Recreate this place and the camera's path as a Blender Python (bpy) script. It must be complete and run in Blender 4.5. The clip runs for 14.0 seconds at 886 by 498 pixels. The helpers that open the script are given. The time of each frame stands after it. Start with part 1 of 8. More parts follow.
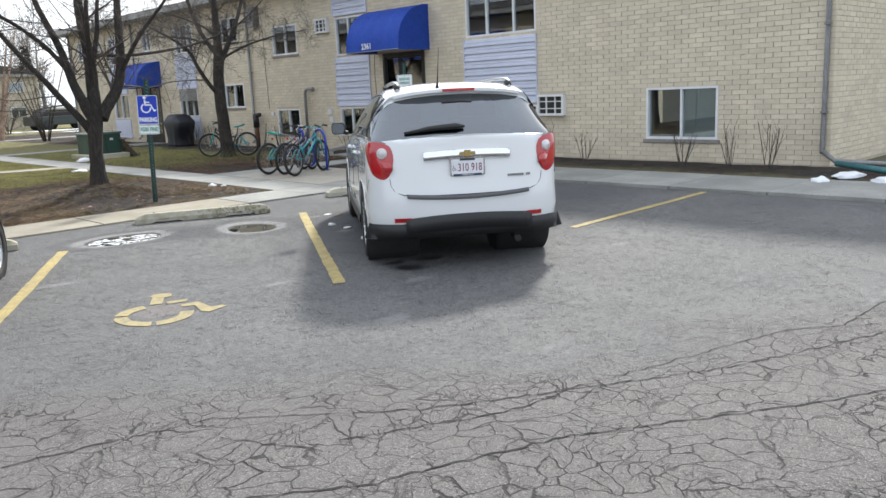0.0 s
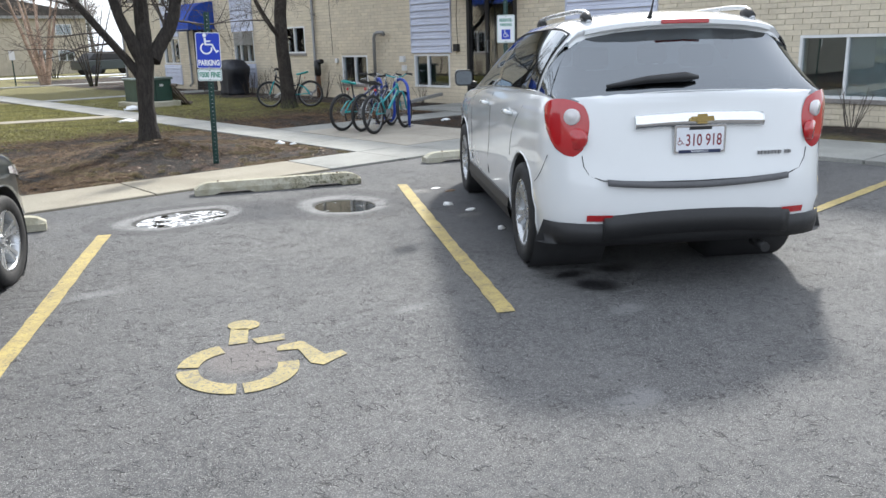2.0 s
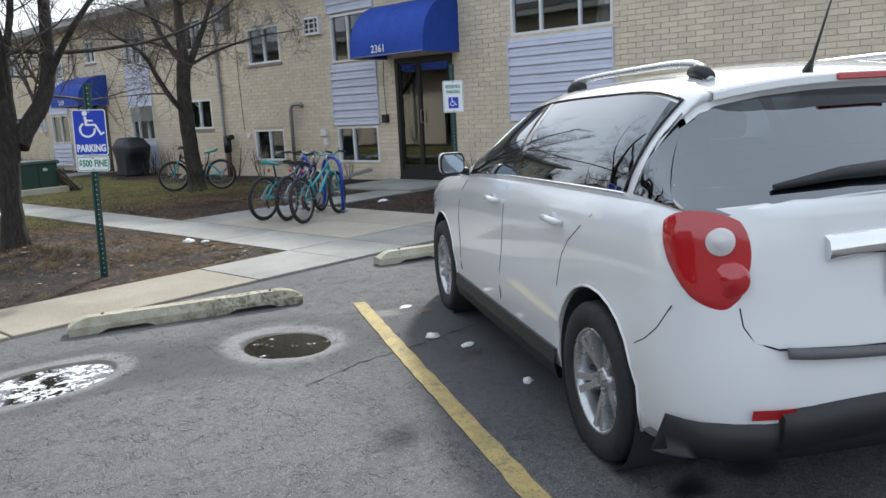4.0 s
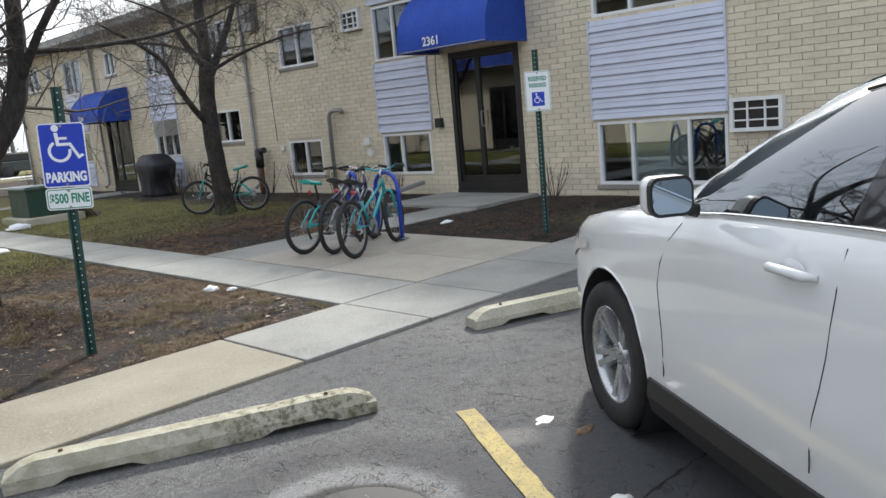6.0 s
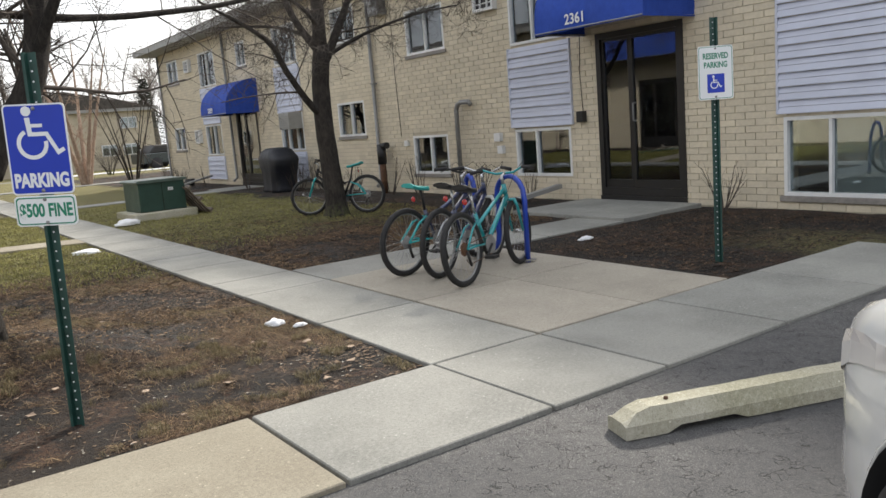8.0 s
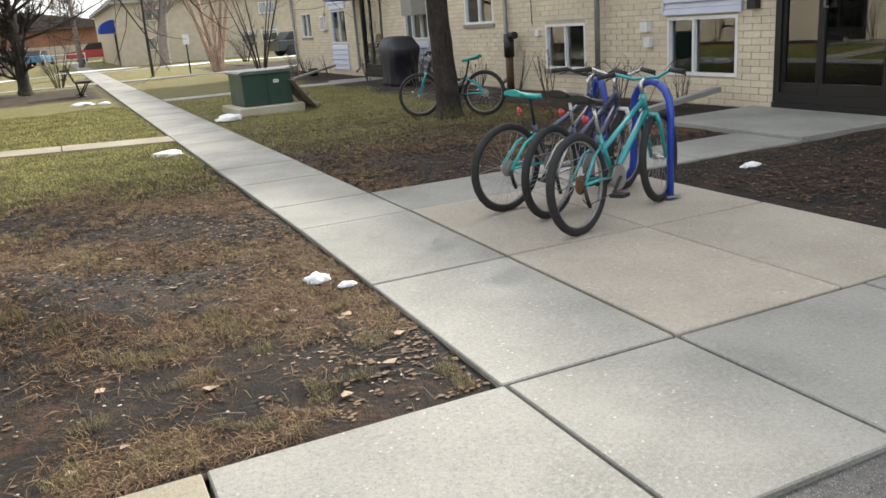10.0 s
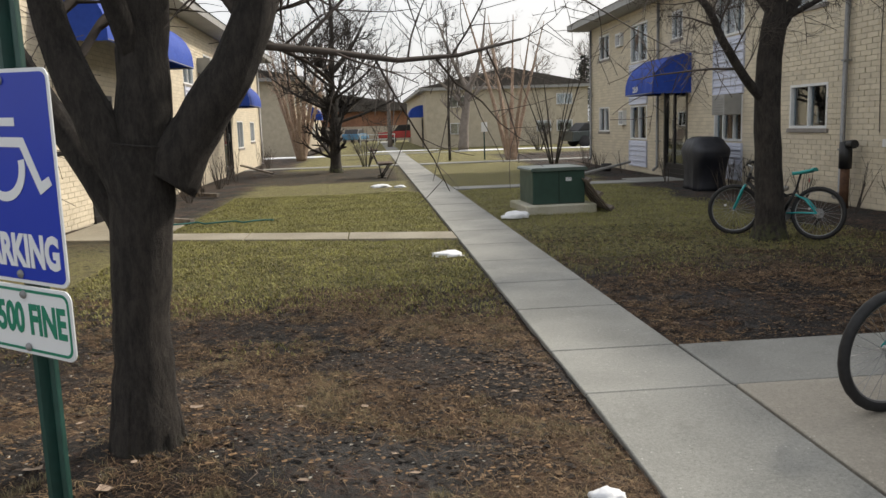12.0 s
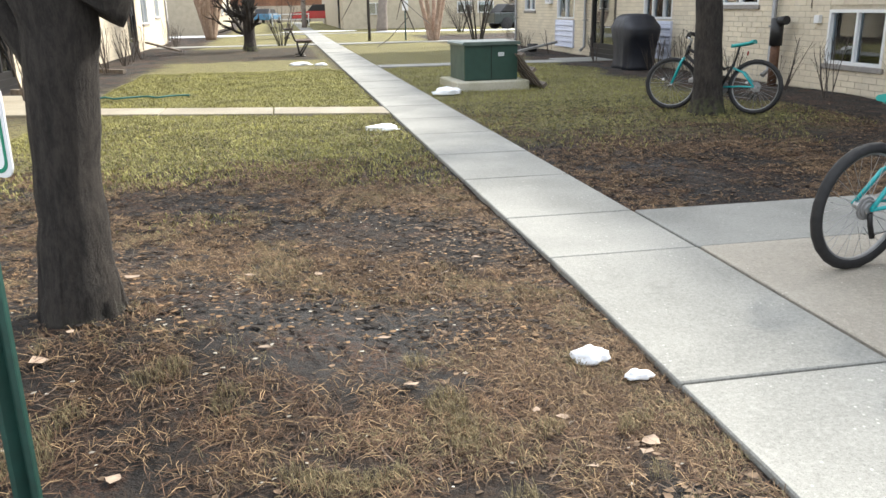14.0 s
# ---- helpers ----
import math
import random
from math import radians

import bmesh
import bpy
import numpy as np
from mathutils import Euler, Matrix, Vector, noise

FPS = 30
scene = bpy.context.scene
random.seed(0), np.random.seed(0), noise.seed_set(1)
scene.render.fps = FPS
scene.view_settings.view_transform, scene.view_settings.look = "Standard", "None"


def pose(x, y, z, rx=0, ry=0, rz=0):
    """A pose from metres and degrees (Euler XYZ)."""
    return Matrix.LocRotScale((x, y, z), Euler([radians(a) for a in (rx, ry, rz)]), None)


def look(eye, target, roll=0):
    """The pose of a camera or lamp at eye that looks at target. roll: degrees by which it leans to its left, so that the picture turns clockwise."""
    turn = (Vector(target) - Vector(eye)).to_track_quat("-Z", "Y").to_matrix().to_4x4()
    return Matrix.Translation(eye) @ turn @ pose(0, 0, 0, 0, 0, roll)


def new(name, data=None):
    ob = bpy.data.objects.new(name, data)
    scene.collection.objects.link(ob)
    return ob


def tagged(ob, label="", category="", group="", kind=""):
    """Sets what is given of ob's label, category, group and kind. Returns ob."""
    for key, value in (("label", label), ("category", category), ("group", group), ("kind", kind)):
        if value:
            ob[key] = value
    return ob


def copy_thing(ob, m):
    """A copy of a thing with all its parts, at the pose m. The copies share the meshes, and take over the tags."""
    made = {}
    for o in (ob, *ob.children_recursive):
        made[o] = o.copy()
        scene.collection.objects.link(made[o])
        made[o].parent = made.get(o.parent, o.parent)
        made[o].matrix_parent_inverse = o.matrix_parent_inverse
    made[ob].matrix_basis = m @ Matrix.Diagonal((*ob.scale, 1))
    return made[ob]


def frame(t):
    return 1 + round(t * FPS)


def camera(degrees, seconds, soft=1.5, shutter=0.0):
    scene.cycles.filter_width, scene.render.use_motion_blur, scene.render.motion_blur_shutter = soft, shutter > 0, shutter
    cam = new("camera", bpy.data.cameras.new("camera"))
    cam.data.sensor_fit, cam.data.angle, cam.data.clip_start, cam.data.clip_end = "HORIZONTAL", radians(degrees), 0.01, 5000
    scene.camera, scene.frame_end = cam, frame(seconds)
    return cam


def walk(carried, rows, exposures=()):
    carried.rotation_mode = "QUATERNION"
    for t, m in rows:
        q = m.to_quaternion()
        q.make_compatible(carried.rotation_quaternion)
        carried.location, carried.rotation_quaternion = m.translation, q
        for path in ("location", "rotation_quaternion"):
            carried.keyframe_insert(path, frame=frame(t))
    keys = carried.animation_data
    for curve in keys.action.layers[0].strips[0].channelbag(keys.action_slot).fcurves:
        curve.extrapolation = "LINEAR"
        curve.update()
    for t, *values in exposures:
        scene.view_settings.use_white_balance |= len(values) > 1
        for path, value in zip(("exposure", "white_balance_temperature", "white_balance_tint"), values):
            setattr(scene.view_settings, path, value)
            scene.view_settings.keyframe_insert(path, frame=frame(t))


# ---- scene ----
cam = camera(57.9, 14.0)
PATH = [
    (0, (0.005, 0.447, 1.561), (1.367, 1.859, 1.171), -2.5),
    (0.5, (0.214, 1.023, 1.505), (1.589, 2.435, 1.164), -1.0),
    (1, (0.417, 1.711, 1.475), (1.813, 3.084, 1.067), 0.0),
    (1.5, (0.615, 2.267, 1.481), (1.872, 3.756, 1.031), -1.4),
    (2, (0.91, 2.871, 1.472), (2.177, 4.335, 0.972), -1.6),
    (2.5, (1.225, 3.315, 1.487), (2.499, 4.794, 1.051), -3.1),
    (3, (1.474, 3.774, 1.52), (2.918, 5.099, 1.121), -1.5),
    (3.2, (1.582, 3.972, 1.529), (3.052, 5.279, 1.167), -1.7),
    (5.5, (3.045, 6.496, 1.496), (4.44, 7.881, 1.129), -5.3),
    (6, (3.431, 6.936, 1.504), (4.824, 8.332, 1.171), -5.1),
    (6.5, (3.731, 7.374, 1.496), (5.025, 8.882, 1.264), -5.8),
    (7, (4.125, 7.788, 1.475), (5.248, 9.428, 1.258), -5.9),
    (7.2, (4.289, 7.903, 1.45), (5.427, 9.533, 1.226), -5.1),
    (9.3, (5.759, 9.18, 1.418), (6.764, 10.833, 0.909), -6.4),
    (9.5, (5.868, 9.313, 1.419), (6.799, 11.003, 0.891), -6.5),
    (10, (6.1, 9.699, 1.389), (6.895, 11.451, 0.841), -4.3),
    (10.5, (6.345, 10.083, 1.437), (6.766, 11.968, 0.918), -5.5),
    (11, (6.424, 10.442, 1.5), (6.633, 12.381, 1.054), -4.6),
    (11.5, (6.363, 10.738, 1.53), (6.546, 12.699, 1.185), -3.0),
    (12, (6.351, 11.021, 1.528), (6.523, 12.99, 1.223), -1.9),
    (12.5, (6.266, 11.227, 1.412), (6.482, 13.177, 1.019), 0.6),
    (13, (6.195, 11.323, 1.103), (6.45, 13.239, 0.589), 5.1),
    (13.5, (6.189, 11.367, 1.027), (6.532, 13.261, 0.483), 7.9),
    (14, (6.159, 11.329, 1.315), (6.52, 13.209, 0.736), -1.0),
]
# seconds, stops, kelvin, tint
EXPOSURES = [(t, stops + 0.12, kelvin, tint) for t, stops, kelvin, tint in [(0.0, 0.02, 6150, 9), (0.5, -0.20, 6150, 9), (1.5, -0.06, 6100, 9), (2.0, 0.12, 6050, 9), (2.5, 0.22, 6000, 9), (3.0, 0.01, 6000, 9), (5.5, -0.25, 6100, 9), (6.5, -0.08, 6300, 9), (7.0, -0.38, 6450, 10), (9.5, 0.16, 6750, 10),
             (10.5, 0.14, 6600, 9), (11.0, -0.2, 6550, 9), (11.5, -0.5, 6550, 9), (12.0, -0.58, 6750, 10), (12.5, -0.72, 6700, 10), (13.0, -0.18, 6500, 10), (13.5, 0.36, 6400, 9), (14.0, 0.54, 6400, 9)]]
walk(cam, [(t, look(eye, target, roll)) for t, eye, target, roll in PATH], EXPOSURES)

# ---------- sky, sun, exposure ----------
SUN_AZ, SUN_EL = radians(30), radians(37)
world = bpy.data.worlds.new("sky")
scene.world = world
world.use_nodes = True
wn = world.node_tree
sky = wn.nodes.new("ShaderNodeTexSky")
sky.sky_type = "NISHITA"
sky.sun_disc = False
sky.sun_elevation = SUN_EL
sky.sun_rotation = radians(90) - SUN_AZ
sky.air_density, sky.dust_density, sky.ozone_density = 1.0, 6.0, 0.6
hazy = wn.nodes.new("ShaderNodeMix")
hazy.data_type = "RGBA"
hazy.inputs["Factor"].default_value = 0.6
wn.links.new(sky.outputs[0], hazy.inputs["A"])
hazy.inputs["B"].default_value = (12.0, 12.4, 13.0, 1)
wn.links.new(hazy.outputs["Result"], wn.nodes["Background"].inputs["Color"])
wn.nodes["Background"].inputs["Strength"].default_value = 0.15
sun = new("sun", bpy.data.lights.new("sun", "SUN"))
sun.data.energy, sun.data.angle, sun.data.color = 5.0, radians(5), (1.0, 0.94, 0.84)
SUN_DIR = Vector((math.cos(SUN_AZ) * math.cos(SUN_EL), math.sin(SUN_AZ) * math.cos(SUN_EL), math.sin(SUN_EL)))
sun.matrix_world = look(SUN_DIR * 60, (0, 0, 0))

# ---------- small tools ----------
rng = random.Random(7)


def box(bm, x0, x1, y0, y1, z0, z1, m=None):
    vs = [bm.verts.new(Vector(c) if m is None else m @ Vector(c)) for c in
          ((x0, y0, z0), (x1, y0, z0), (x1, y1, z0), (x0, y1, z0), (x0, y0, z1), (x1, y0, z1), (x1, y1, z1), (x0, y1, z1))]
    for f in ((3, 2, 1, 0), (4, 5, 6, 7), (0, 1, 5, 4), (1, 2, 6, 5), (2, 3, 7, 6), (3, 0, 4, 7)):
        bm.faces.new([vs[i] for i in f])
    return bm


def tube(bm, pts, radii, sides=8, caps=True):
    """A round tube along pts; radii a number or one for each point."""
    pts = [Vector(p) for p in pts]
    if not hasattr(radii, "__len__"):
        radii = [radii] * len(pts)
    rings, ref = [], Vector((0.13, 0.21, 0.97))
    d0 = (pts[1] - pts[0]).normalized()
    if abs(d0.dot(ref.normalized())) > 0.9:
        ref = Vector((0.97, 0.1, 0.2))
    a = d0.cross(ref).normalized()
    for i, p in enumerate(pts):
        d = (pts[min(i + 1, len(pts) - 1)] - pts[max(i - 1, 0)]).normalized()
        a = (a - d * a.dot(d)).normalized()
        b = d.cross(a)
        rings.append([bm.verts.new(p + (a * math.cos(2 * math.pi * k / sides) + b * math.sin(2 * math.pi * k / sides)) * radii[i]) for k in range(sides)])
    for r, s in zip(rings, rings[1:]):
        for k in range(sides):
            f = bm.faces.new((r[k], r[(k + 1) % sides], s[(k + 1) % sides], s[k]))
            f.smooth = True
    if caps:
        bm.faces.new(rings[0][::-1])
        bm.faces.new(rings[-1])
    return bm


def prism(bm, outline, depth, m):
    """A flat outline of (x, y) given depth along z, set at m."""
    a = [bm.verts.new(m @ Vector((x, y, 0))) for x, y in outline]
    b = [bm.verts.new(m @ Vector((x, y, depth))) for x, y in outline]
    bm.faces.new(a[::-1])
    bm.faces.new(b)
    n = len(a)
    for i in range(n):
        bm.faces.new((a[i], a[(i + 1) % n], b[(i + 1) % n], b[i]))
    return bm


def lathe(bm, profile, m, sides=24, smooth=True):
    """Turn a profile of (radius, height) about m's z axis."""
    rings = [[bm.verts.new(m @ Vector((r * math.cos(2 * math.pi * k / sides), r * math.sin(2 * math.pi * k / sides), h))) for k in range(sides)] for r, h in profile]
    for r, s in zip(rings, rings[1:]):
        for k in range(sides):
            f = bm.faces.new((r[k], r[(k + 1) % sides], s[(k + 1) % sides], s[k]))
            f.smooth = smooth
    return bm


def part(name, bm, material, parent=None, label="", bevel=0.0, kind=""):
    if bevel:
        bmesh.ops.bevel(bm, geom=list(bm.edges), offset=bevel, segments=1, affect="EDGES", clamp_overlap=True)
    bmesh.ops.recalc_face_normals(bm, faces=bm.faces)
    me = bpy.data.meshes.new(name)
    bm.to_mesh(me)
    bm.free()
    me.materials.append(material)
    ob = new(name, me)
    if parent is not None:
        ob.parent = parent
    if label:
        ob["label"] = label
    if kind:
        ob["kind"] = kind
    return ob


def holder(name, label="", category="", group="", kind="", at=None):
    ob = new(name)
    ob.empty_display_size = 0.1
    if at is not None:
        ob.matrix_basis = at
    return tagged(ob, label, category, group, kind)


def raw(name, verts, faces, material, parent=None, kind="", label=""):
    me = bpy.data.meshes.new(name)
    me.from_pydata(verts, [], faces)
    me.materials.append(material)
    ob = new(name, me)
    if parent is not None:
        ob.parent = parent
    if kind:
        ob["kind"] = kind
    if label:
        ob["label"] = label
    return ob


# ---------- materials ----------
def mat(name, base, rough=0.6, metal=0.0, scale=8.0, vary=0.12, bump=0.0, bump_scale=60.0, island=0.0, objects=0.0, coat=0.0, tint=None, detail=6, spec=0.5):
    """A surface with grain at two scales. base and tint: colours; vary: how far the tone wanders."""
    m = bpy.data.materials.new(name)
    m.use_nodes = True
    t = m.node_tree
    n, l = t.nodes, t.links
    p = n["Principled BSDF"]
    co = n.new("ShaderNodeTexCoord")
    geo = n.new("ShaderNodeNewGeometry")
    big = n.new("ShaderNodeTexNoise")
    big.inputs["Scale"].default_value, big.inputs["Detail"].default_value = scale * 0.15, 4
    small = n.new("ShaderNodeTexNoise")
    small.inputs["Scale"].default_value, small.inputs["Detail"].default_value = scale, detail
    for k in (big, small):
        l.new(geo.outputs["Position"], k.inputs["Vector"])
    add = n.new("ShaderNodeMath")
    l.new(big.outputs[0], add.inputs[0])
    l.new(small.outputs[0], add.inputs[1])
    ramp = n.new("ShaderNodeMapRange")
    ramp.inputs["From Min"].default_value, ramp.inputs["From Max"].default_value = 0.6, 1.4
    l.new(add.outputs[0], ramp.inputs["Value"])
    mix = n.new("ShaderNodeMix")
    mix.data_type = "RGBA"
    second = tint or tuple(c * (1 - 2.2 * vary) for c in base)
    mix.inputs["A"].default_value = (*[min(1, c * (1 + vary)) for c in base], 1)
    mix.inputs["B"].default_value = (*second, 1)
    l.new(ramp.outputs[0], mix.inputs["Factor"])
    last = mix.outputs["Result"]
    if island or objects:
        if island:
            source = geo.outputs["Random Per Island"]
        else:
            source = n.new("ShaderNodeObjectInfo").outputs["Random"]
        hs = n.new("ShaderNodeHueSaturation")
        mr = n.new("ShaderNodeMapRange")
        amount = island or objects
        mr.inputs["To Min"].default_value, mr.inputs["To Max"].default_value = 1 - amount, 1 + amount
        l.new(source, mr.inputs["Value"])
        l.new(mr.outputs[0], hs.inputs["Value"])
        l.new(last, hs.inputs["Color"])
        last = hs.outputs["Color"]
    l.new(last, p.inputs["Base Color"])
    p.inputs["Roughness"].default_value, p.inputs["Metallic"].default_value = rough, metal
    p.inputs["Coat Weight"].default_value = coat
    p.inputs["Specular IOR Level"].default_value = spec
    if coat:
        p.inputs["Coat Roughness"].default_value = 0.04
    rr = n.new("ShaderNodeMapRange")
    rr.inputs["To Min"].default_value, rr.inputs["To Max"].default_value = max(0.02, rough - 0.08), min(1, rough + 0.08)
    l.new(small.outputs[0], rr.inputs["Value"])
    l.new(rr.outputs[0], p.inputs["Roughness"])
    if bump:
        b = n.new("ShaderNodeBump")
        fine = n.new("ShaderNodeTexNoise")
        fine.inputs["Scale"].default_value, fine.inputs["Detail"].default_value = bump_scale, 5
        l.new(geo.outputs["Position"], fine.inputs["Vector"])
        l.new(fine.outputs[0], b.inputs["Height"])
        b.inputs["Strength"].default_value, b.inputs["Distance"].default_value = 0.8, bump
        l.new(b.outputs[0], p.inputs["Normal"])
    return m


class Tree:
    """Short hand for hand-made node materials."""

    def __init__(self, name):
        self.m = bpy.data.materials.new(name)
        self.m.use_nodes = True
        self.t = self.m.node_tree
        self.p = self.t.nodes["Principled BSDF"]
        self.pos = self.node("ShaderNodeNewGeometry").outputs["Position"]

    def node(self, kind, **inputs):
        nd = self.t.nodes.new(kind)
        for k, v in inputs.items():
            self.put(nd, k.replace("_", " "), v)
        return nd

    def put(self, nd, key, v):
        s = nd.inputs[key] if not isinstance(key, str) or key in nd.inputs else nd.inputs[int(key)]
        if isinstance(v, bpy.types.NodeSocket):
            self.t.links.new(v, s)
        else:
            s.default_value = v

    def noise(self, scale, detail=5, vec=None, rough=0.55, distort=0.0):
        nd = self.node("ShaderNodeTexNoise", Scale=scale, Detail=detail, Roughness=rough, Distortion=distort)
        self.t.links.new(vec or self.pos, nd.inputs["Vector"])
        return nd.outputs[0]

    def math(self, op, a, b=0.0):
        nd = self.t.nodes.new("ShaderNodeMath")
        nd.operation = op
        for i, v in enumerate((a, b)):
            if isinstance(v, bpy.types.NodeSocket):
                self.t.links.new(v, nd.inputs[i])
            else:
                nd.inputs[i].default_value = v
        return nd.outputs[0]

    def band(self, v, a, b, c=0.0, d=1.0):
        nd = self.node("ShaderNodeMapRange")
        nd.interpolation_type = "SMOOTHSTEP"
        for i, x in enumerate((v, a, b, c, d)):
            if isinstance(x, bpy.types.NodeSocket):
                self.t.links.new(x, nd.inputs[i])
            else:
                nd.inputs[i].default_value = x
        return nd.outputs[0]

    def mix(self, f, a, b):
        nd = self.t.nodes.new("ShaderNodeMix")
        nd.data_type = "RGBA"
        for k, v in (("Factor", f), ("A", a), ("B", b)):
            if isinstance(v, bpy.types.NodeSocket):
                self.t.links.new(v, nd.inputs[k])
            elif k == "Factor":
                nd.inputs[k].default_value = v
            else:
                nd.inputs[k].default_value = (*v[:3], 1)
        return nd.outputs["Result"]

    def disc(self, x, y, r0, r1, ry=1.0, wobble=0.5):
        """1 inside a ragged round patch on the ground, 0 outside."""
        sep = self.node("ShaderNodeSeparateXYZ")
        self.t.links.new(self.pos, sep.inputs[0])
        dx = self.math("SUBTRACT", sep.outputs[0], x)
        dy = self.math("DIVIDE", self.math("SUBTRACT", sep.outputs[1], y), ry)
        d = self.math("SQRT", self.math("ADD", self.math("MULTIPLY", dx, dx), self.math("MULTIPLY", dy, dy)))
        d = self.math("ADD", d, self.math("MULTIPLY", self.math("SUBTRACT", self.noise(3.0, 5), 0.5), wobble))
        return self.band(d, r0, r1, 1.0, 0.0)

    def finish(self, color, rough=0.8, height=None, distance=0.01, strength=1.0, metal=0.0):
        self.put(self.p, "Base Color", color if isinstance(color, bpy.types.NodeSocket) else (*color, 1))
        self.put(self.p, "Roughness", rough)
        self.put(self.p, "Metallic", metal)
        if height is not None:
            b = self.node("ShaderNodeBump", Strength=strength, Distance=distance, Height=height)
            self.t.links.new(b.outputs[0], self.p.inputs["Normal"])
        return self.m


def asphalt_material():
    g = Tree("asphalt")
    sep = g.node("ShaderNodeSeparateXYZ")
    g.t.links.new(g.pos, sep.inputs[0])
    warp = g.node("ShaderNodeVectorMath")
    warp.operation = "MULTIPLY_ADD"
    nz = g.node("ShaderNodeTexNoise", Scale=1.8, Detail=5.0)
    g.t.links.new(g.pos, nz.inputs["Vector"])
    g.t.links.new(nz.outputs[1], warp.inputs[0])
    warp.inputs[1].default_value = (0.55, 0.55, 0)
    g.t.links.new(g.pos, warp.inputs[2])

    def cracks(scale, w):
        v = g.node("ShaderNodeTexVoronoi", Scale=scale)
        v.feature = "DISTANCE_TO_EDGE"
        g.t.links.new(warp.outputs[0], v.inputs["Vector"])
        return g.band(v.outputs[0], w * 0.3, w, 1.0, 0.0)
    # worn belt of alligator cracks along the aisle
    s = g.math("ADD", g.math("MULTIPLY", sep.outputs[0], 0.70), g.math("MULTIPLY", sep.outputs[1], 0.72))
    s = g.math("ADD", s, g.math("MULTIPLY", g.math("SUBTRACT", g.noise(0.8, 4), 0.5), 1.1))
    s = g.math("SUBTRACT", s, g.band(sep.outputs[0], 3.3, 5.8, 0.0, 1.0))
    belt = g.band(s, CRACK0, CRACK1, 1.0, 0.0)
    wide = g.band(g.noise(2.2, 4, rough=0.7), 0.38, 0.62, 0.35, 1.0)
    c1 = g.math("MULTIPLY", g.math("MULTIPLY", cracks(5.6, 0.034), wide), belt)
    c1 = g.math("MAXIMUM", c1, g.math("MULTIPLY", g.math("MULTIPLY", cracks(12.0, 0.040), g.band(g.noise(1.7, 5, rough=0.7), 0.46, 0.60)), belt))
    c2 = g.math("MULTIPLY", cracks(1.6, 0.007), g.band(g.noise(0.8, 3), 0.62, 0.72))
    c3 = g.math("MULTIPLY", cracks(24.0, 0.085), g.math("MULTIPLY", g.band(g.noise(9, 5, rough=0.8), 0.50, 0.64), 0.55))
    crack = g.math("MAXIMUM", g.math("MAXIMUM", c1, c2), c3)
    tone = g.noise(0.9, 6, rough=0.6)
    fine = g.noise(26, 6, rough=0.75)
    speck = g.noise(170, 3, rough=0.8)
    col = g.mix(g.band(tone, 0.3, 0.72), (0.046, 0.048, 0.051), (0.088, 0.088, 0.088))
    col = g.mix(g.math("MULTIPLY", g.band(fine, 0.35, 0.7), 0.5), col, (0.19, 0.185, 0.18))
    col = g.mix(g.math("MULTIPLY", belt, 0.5), col, (0.122, 0.105, 0.095))
    col = g.mix(g.band(speck, 0.55, 0.64), col, (0.31, 0.305, 0.30))
    grit = g.noise(75, 4, rough=0.85)
    col = g.mix(g.math("MULTIPLY", g.band(grit, 0.50, 0.38), 0.75), col, (0.05, 0.05, 0.052))
    col = g.mix(g.math("MULTIPLY", g.band(speck, 0.46, 0.33), 0.7), col, (0.045, 0.045, 0.047))
    # old salt stains, darker newer tar by the walk, damp by the puddles, oil
    pale = g.math("MULTIPLY", g.band(g.noise(1.9, 8, rough=0.8), 0.57, 0.75), 0.32)
    col = g.mix(pale, col, (0.27, 0.27, 0.28))
    # dark discs under and around the white car too
    for x, y, r0, r1, k in ((9.3, 8.5, 1.0, 2.4, 0.65), (6.3, 7.6, 0.6, 2.0, 0.65), (4.55, 9.6, 0.2, 0.7, 0.8), (6.2, 8.9, 0.3, 1.3, 0.55), (7.9, 9.6, 0.5, 1.4, 0.6), (7.5, 6.9, 0.5, 1.8, 0.6), (6.6, 10.6, 0.3, 1.2, 0.4), (8.8, 10.6, 0.4, 1.5, 0.4)):
        col = g.mix(g.math("MULTIPLY", g.disc(x, y, r0, r1), k), col, (0.042, 0.044, 0.050))
    oil = g.disc(4.82, 5.92, 0.05, 0.16, 1.5, 0.25)
    for x, y in ((5.22, 6.08), (4.86, 6.2), (5.75, 8.1), (6.15, 9.3)):
        oil = g.math("MAXIMUM", oil, g.disc(x, y, 0.04, 0.17, 0.8, 0.3))
    col = g.mix(oil, col, (0.012, 0.012, 0.014))
    for x, y in ((3.75, 6.41), (3.64, 4.75), (2.45, 8.1), (4.58, 5.49), (6.86, 4.95)):
        col = g.mix(g.math("MULTIPLY", g.disc(x, y, 0.02, 0.22, 0.5, 0.4), 0.4), col, (0.26, 0.26, 0.26))
    # long straight joint crack
    crust = g.band(g.noise(70, 5, rough=0.85), 0.40, 0.60, 0.35, 1.0)
    for x, y, rx, ry in ((5.23, 9.35, 0.27, 1.1), (3.85, 9.97, 0.45, 0.66)):
        ring = g.math("SUBTRACT", g.disc(x, y, rx + 0.10, rx + 0.20, ry, 0.16), g.disc(x, y, rx - 0.02, rx + 0.03, ry, 0.12))
        col = g.mix(g.math("MULTIPLY", ring, g.math("MULTIPLY", crust, 0.5)), col, (0.36, 0.36, 0.355))
        halo = g.math("SUBTRACT", g.disc(x, y, rx + 0.34, rx + 0.50, ry, 0.3), g.disc(x, y, rx + 0.14, rx + 0.26, ry, 0.2))
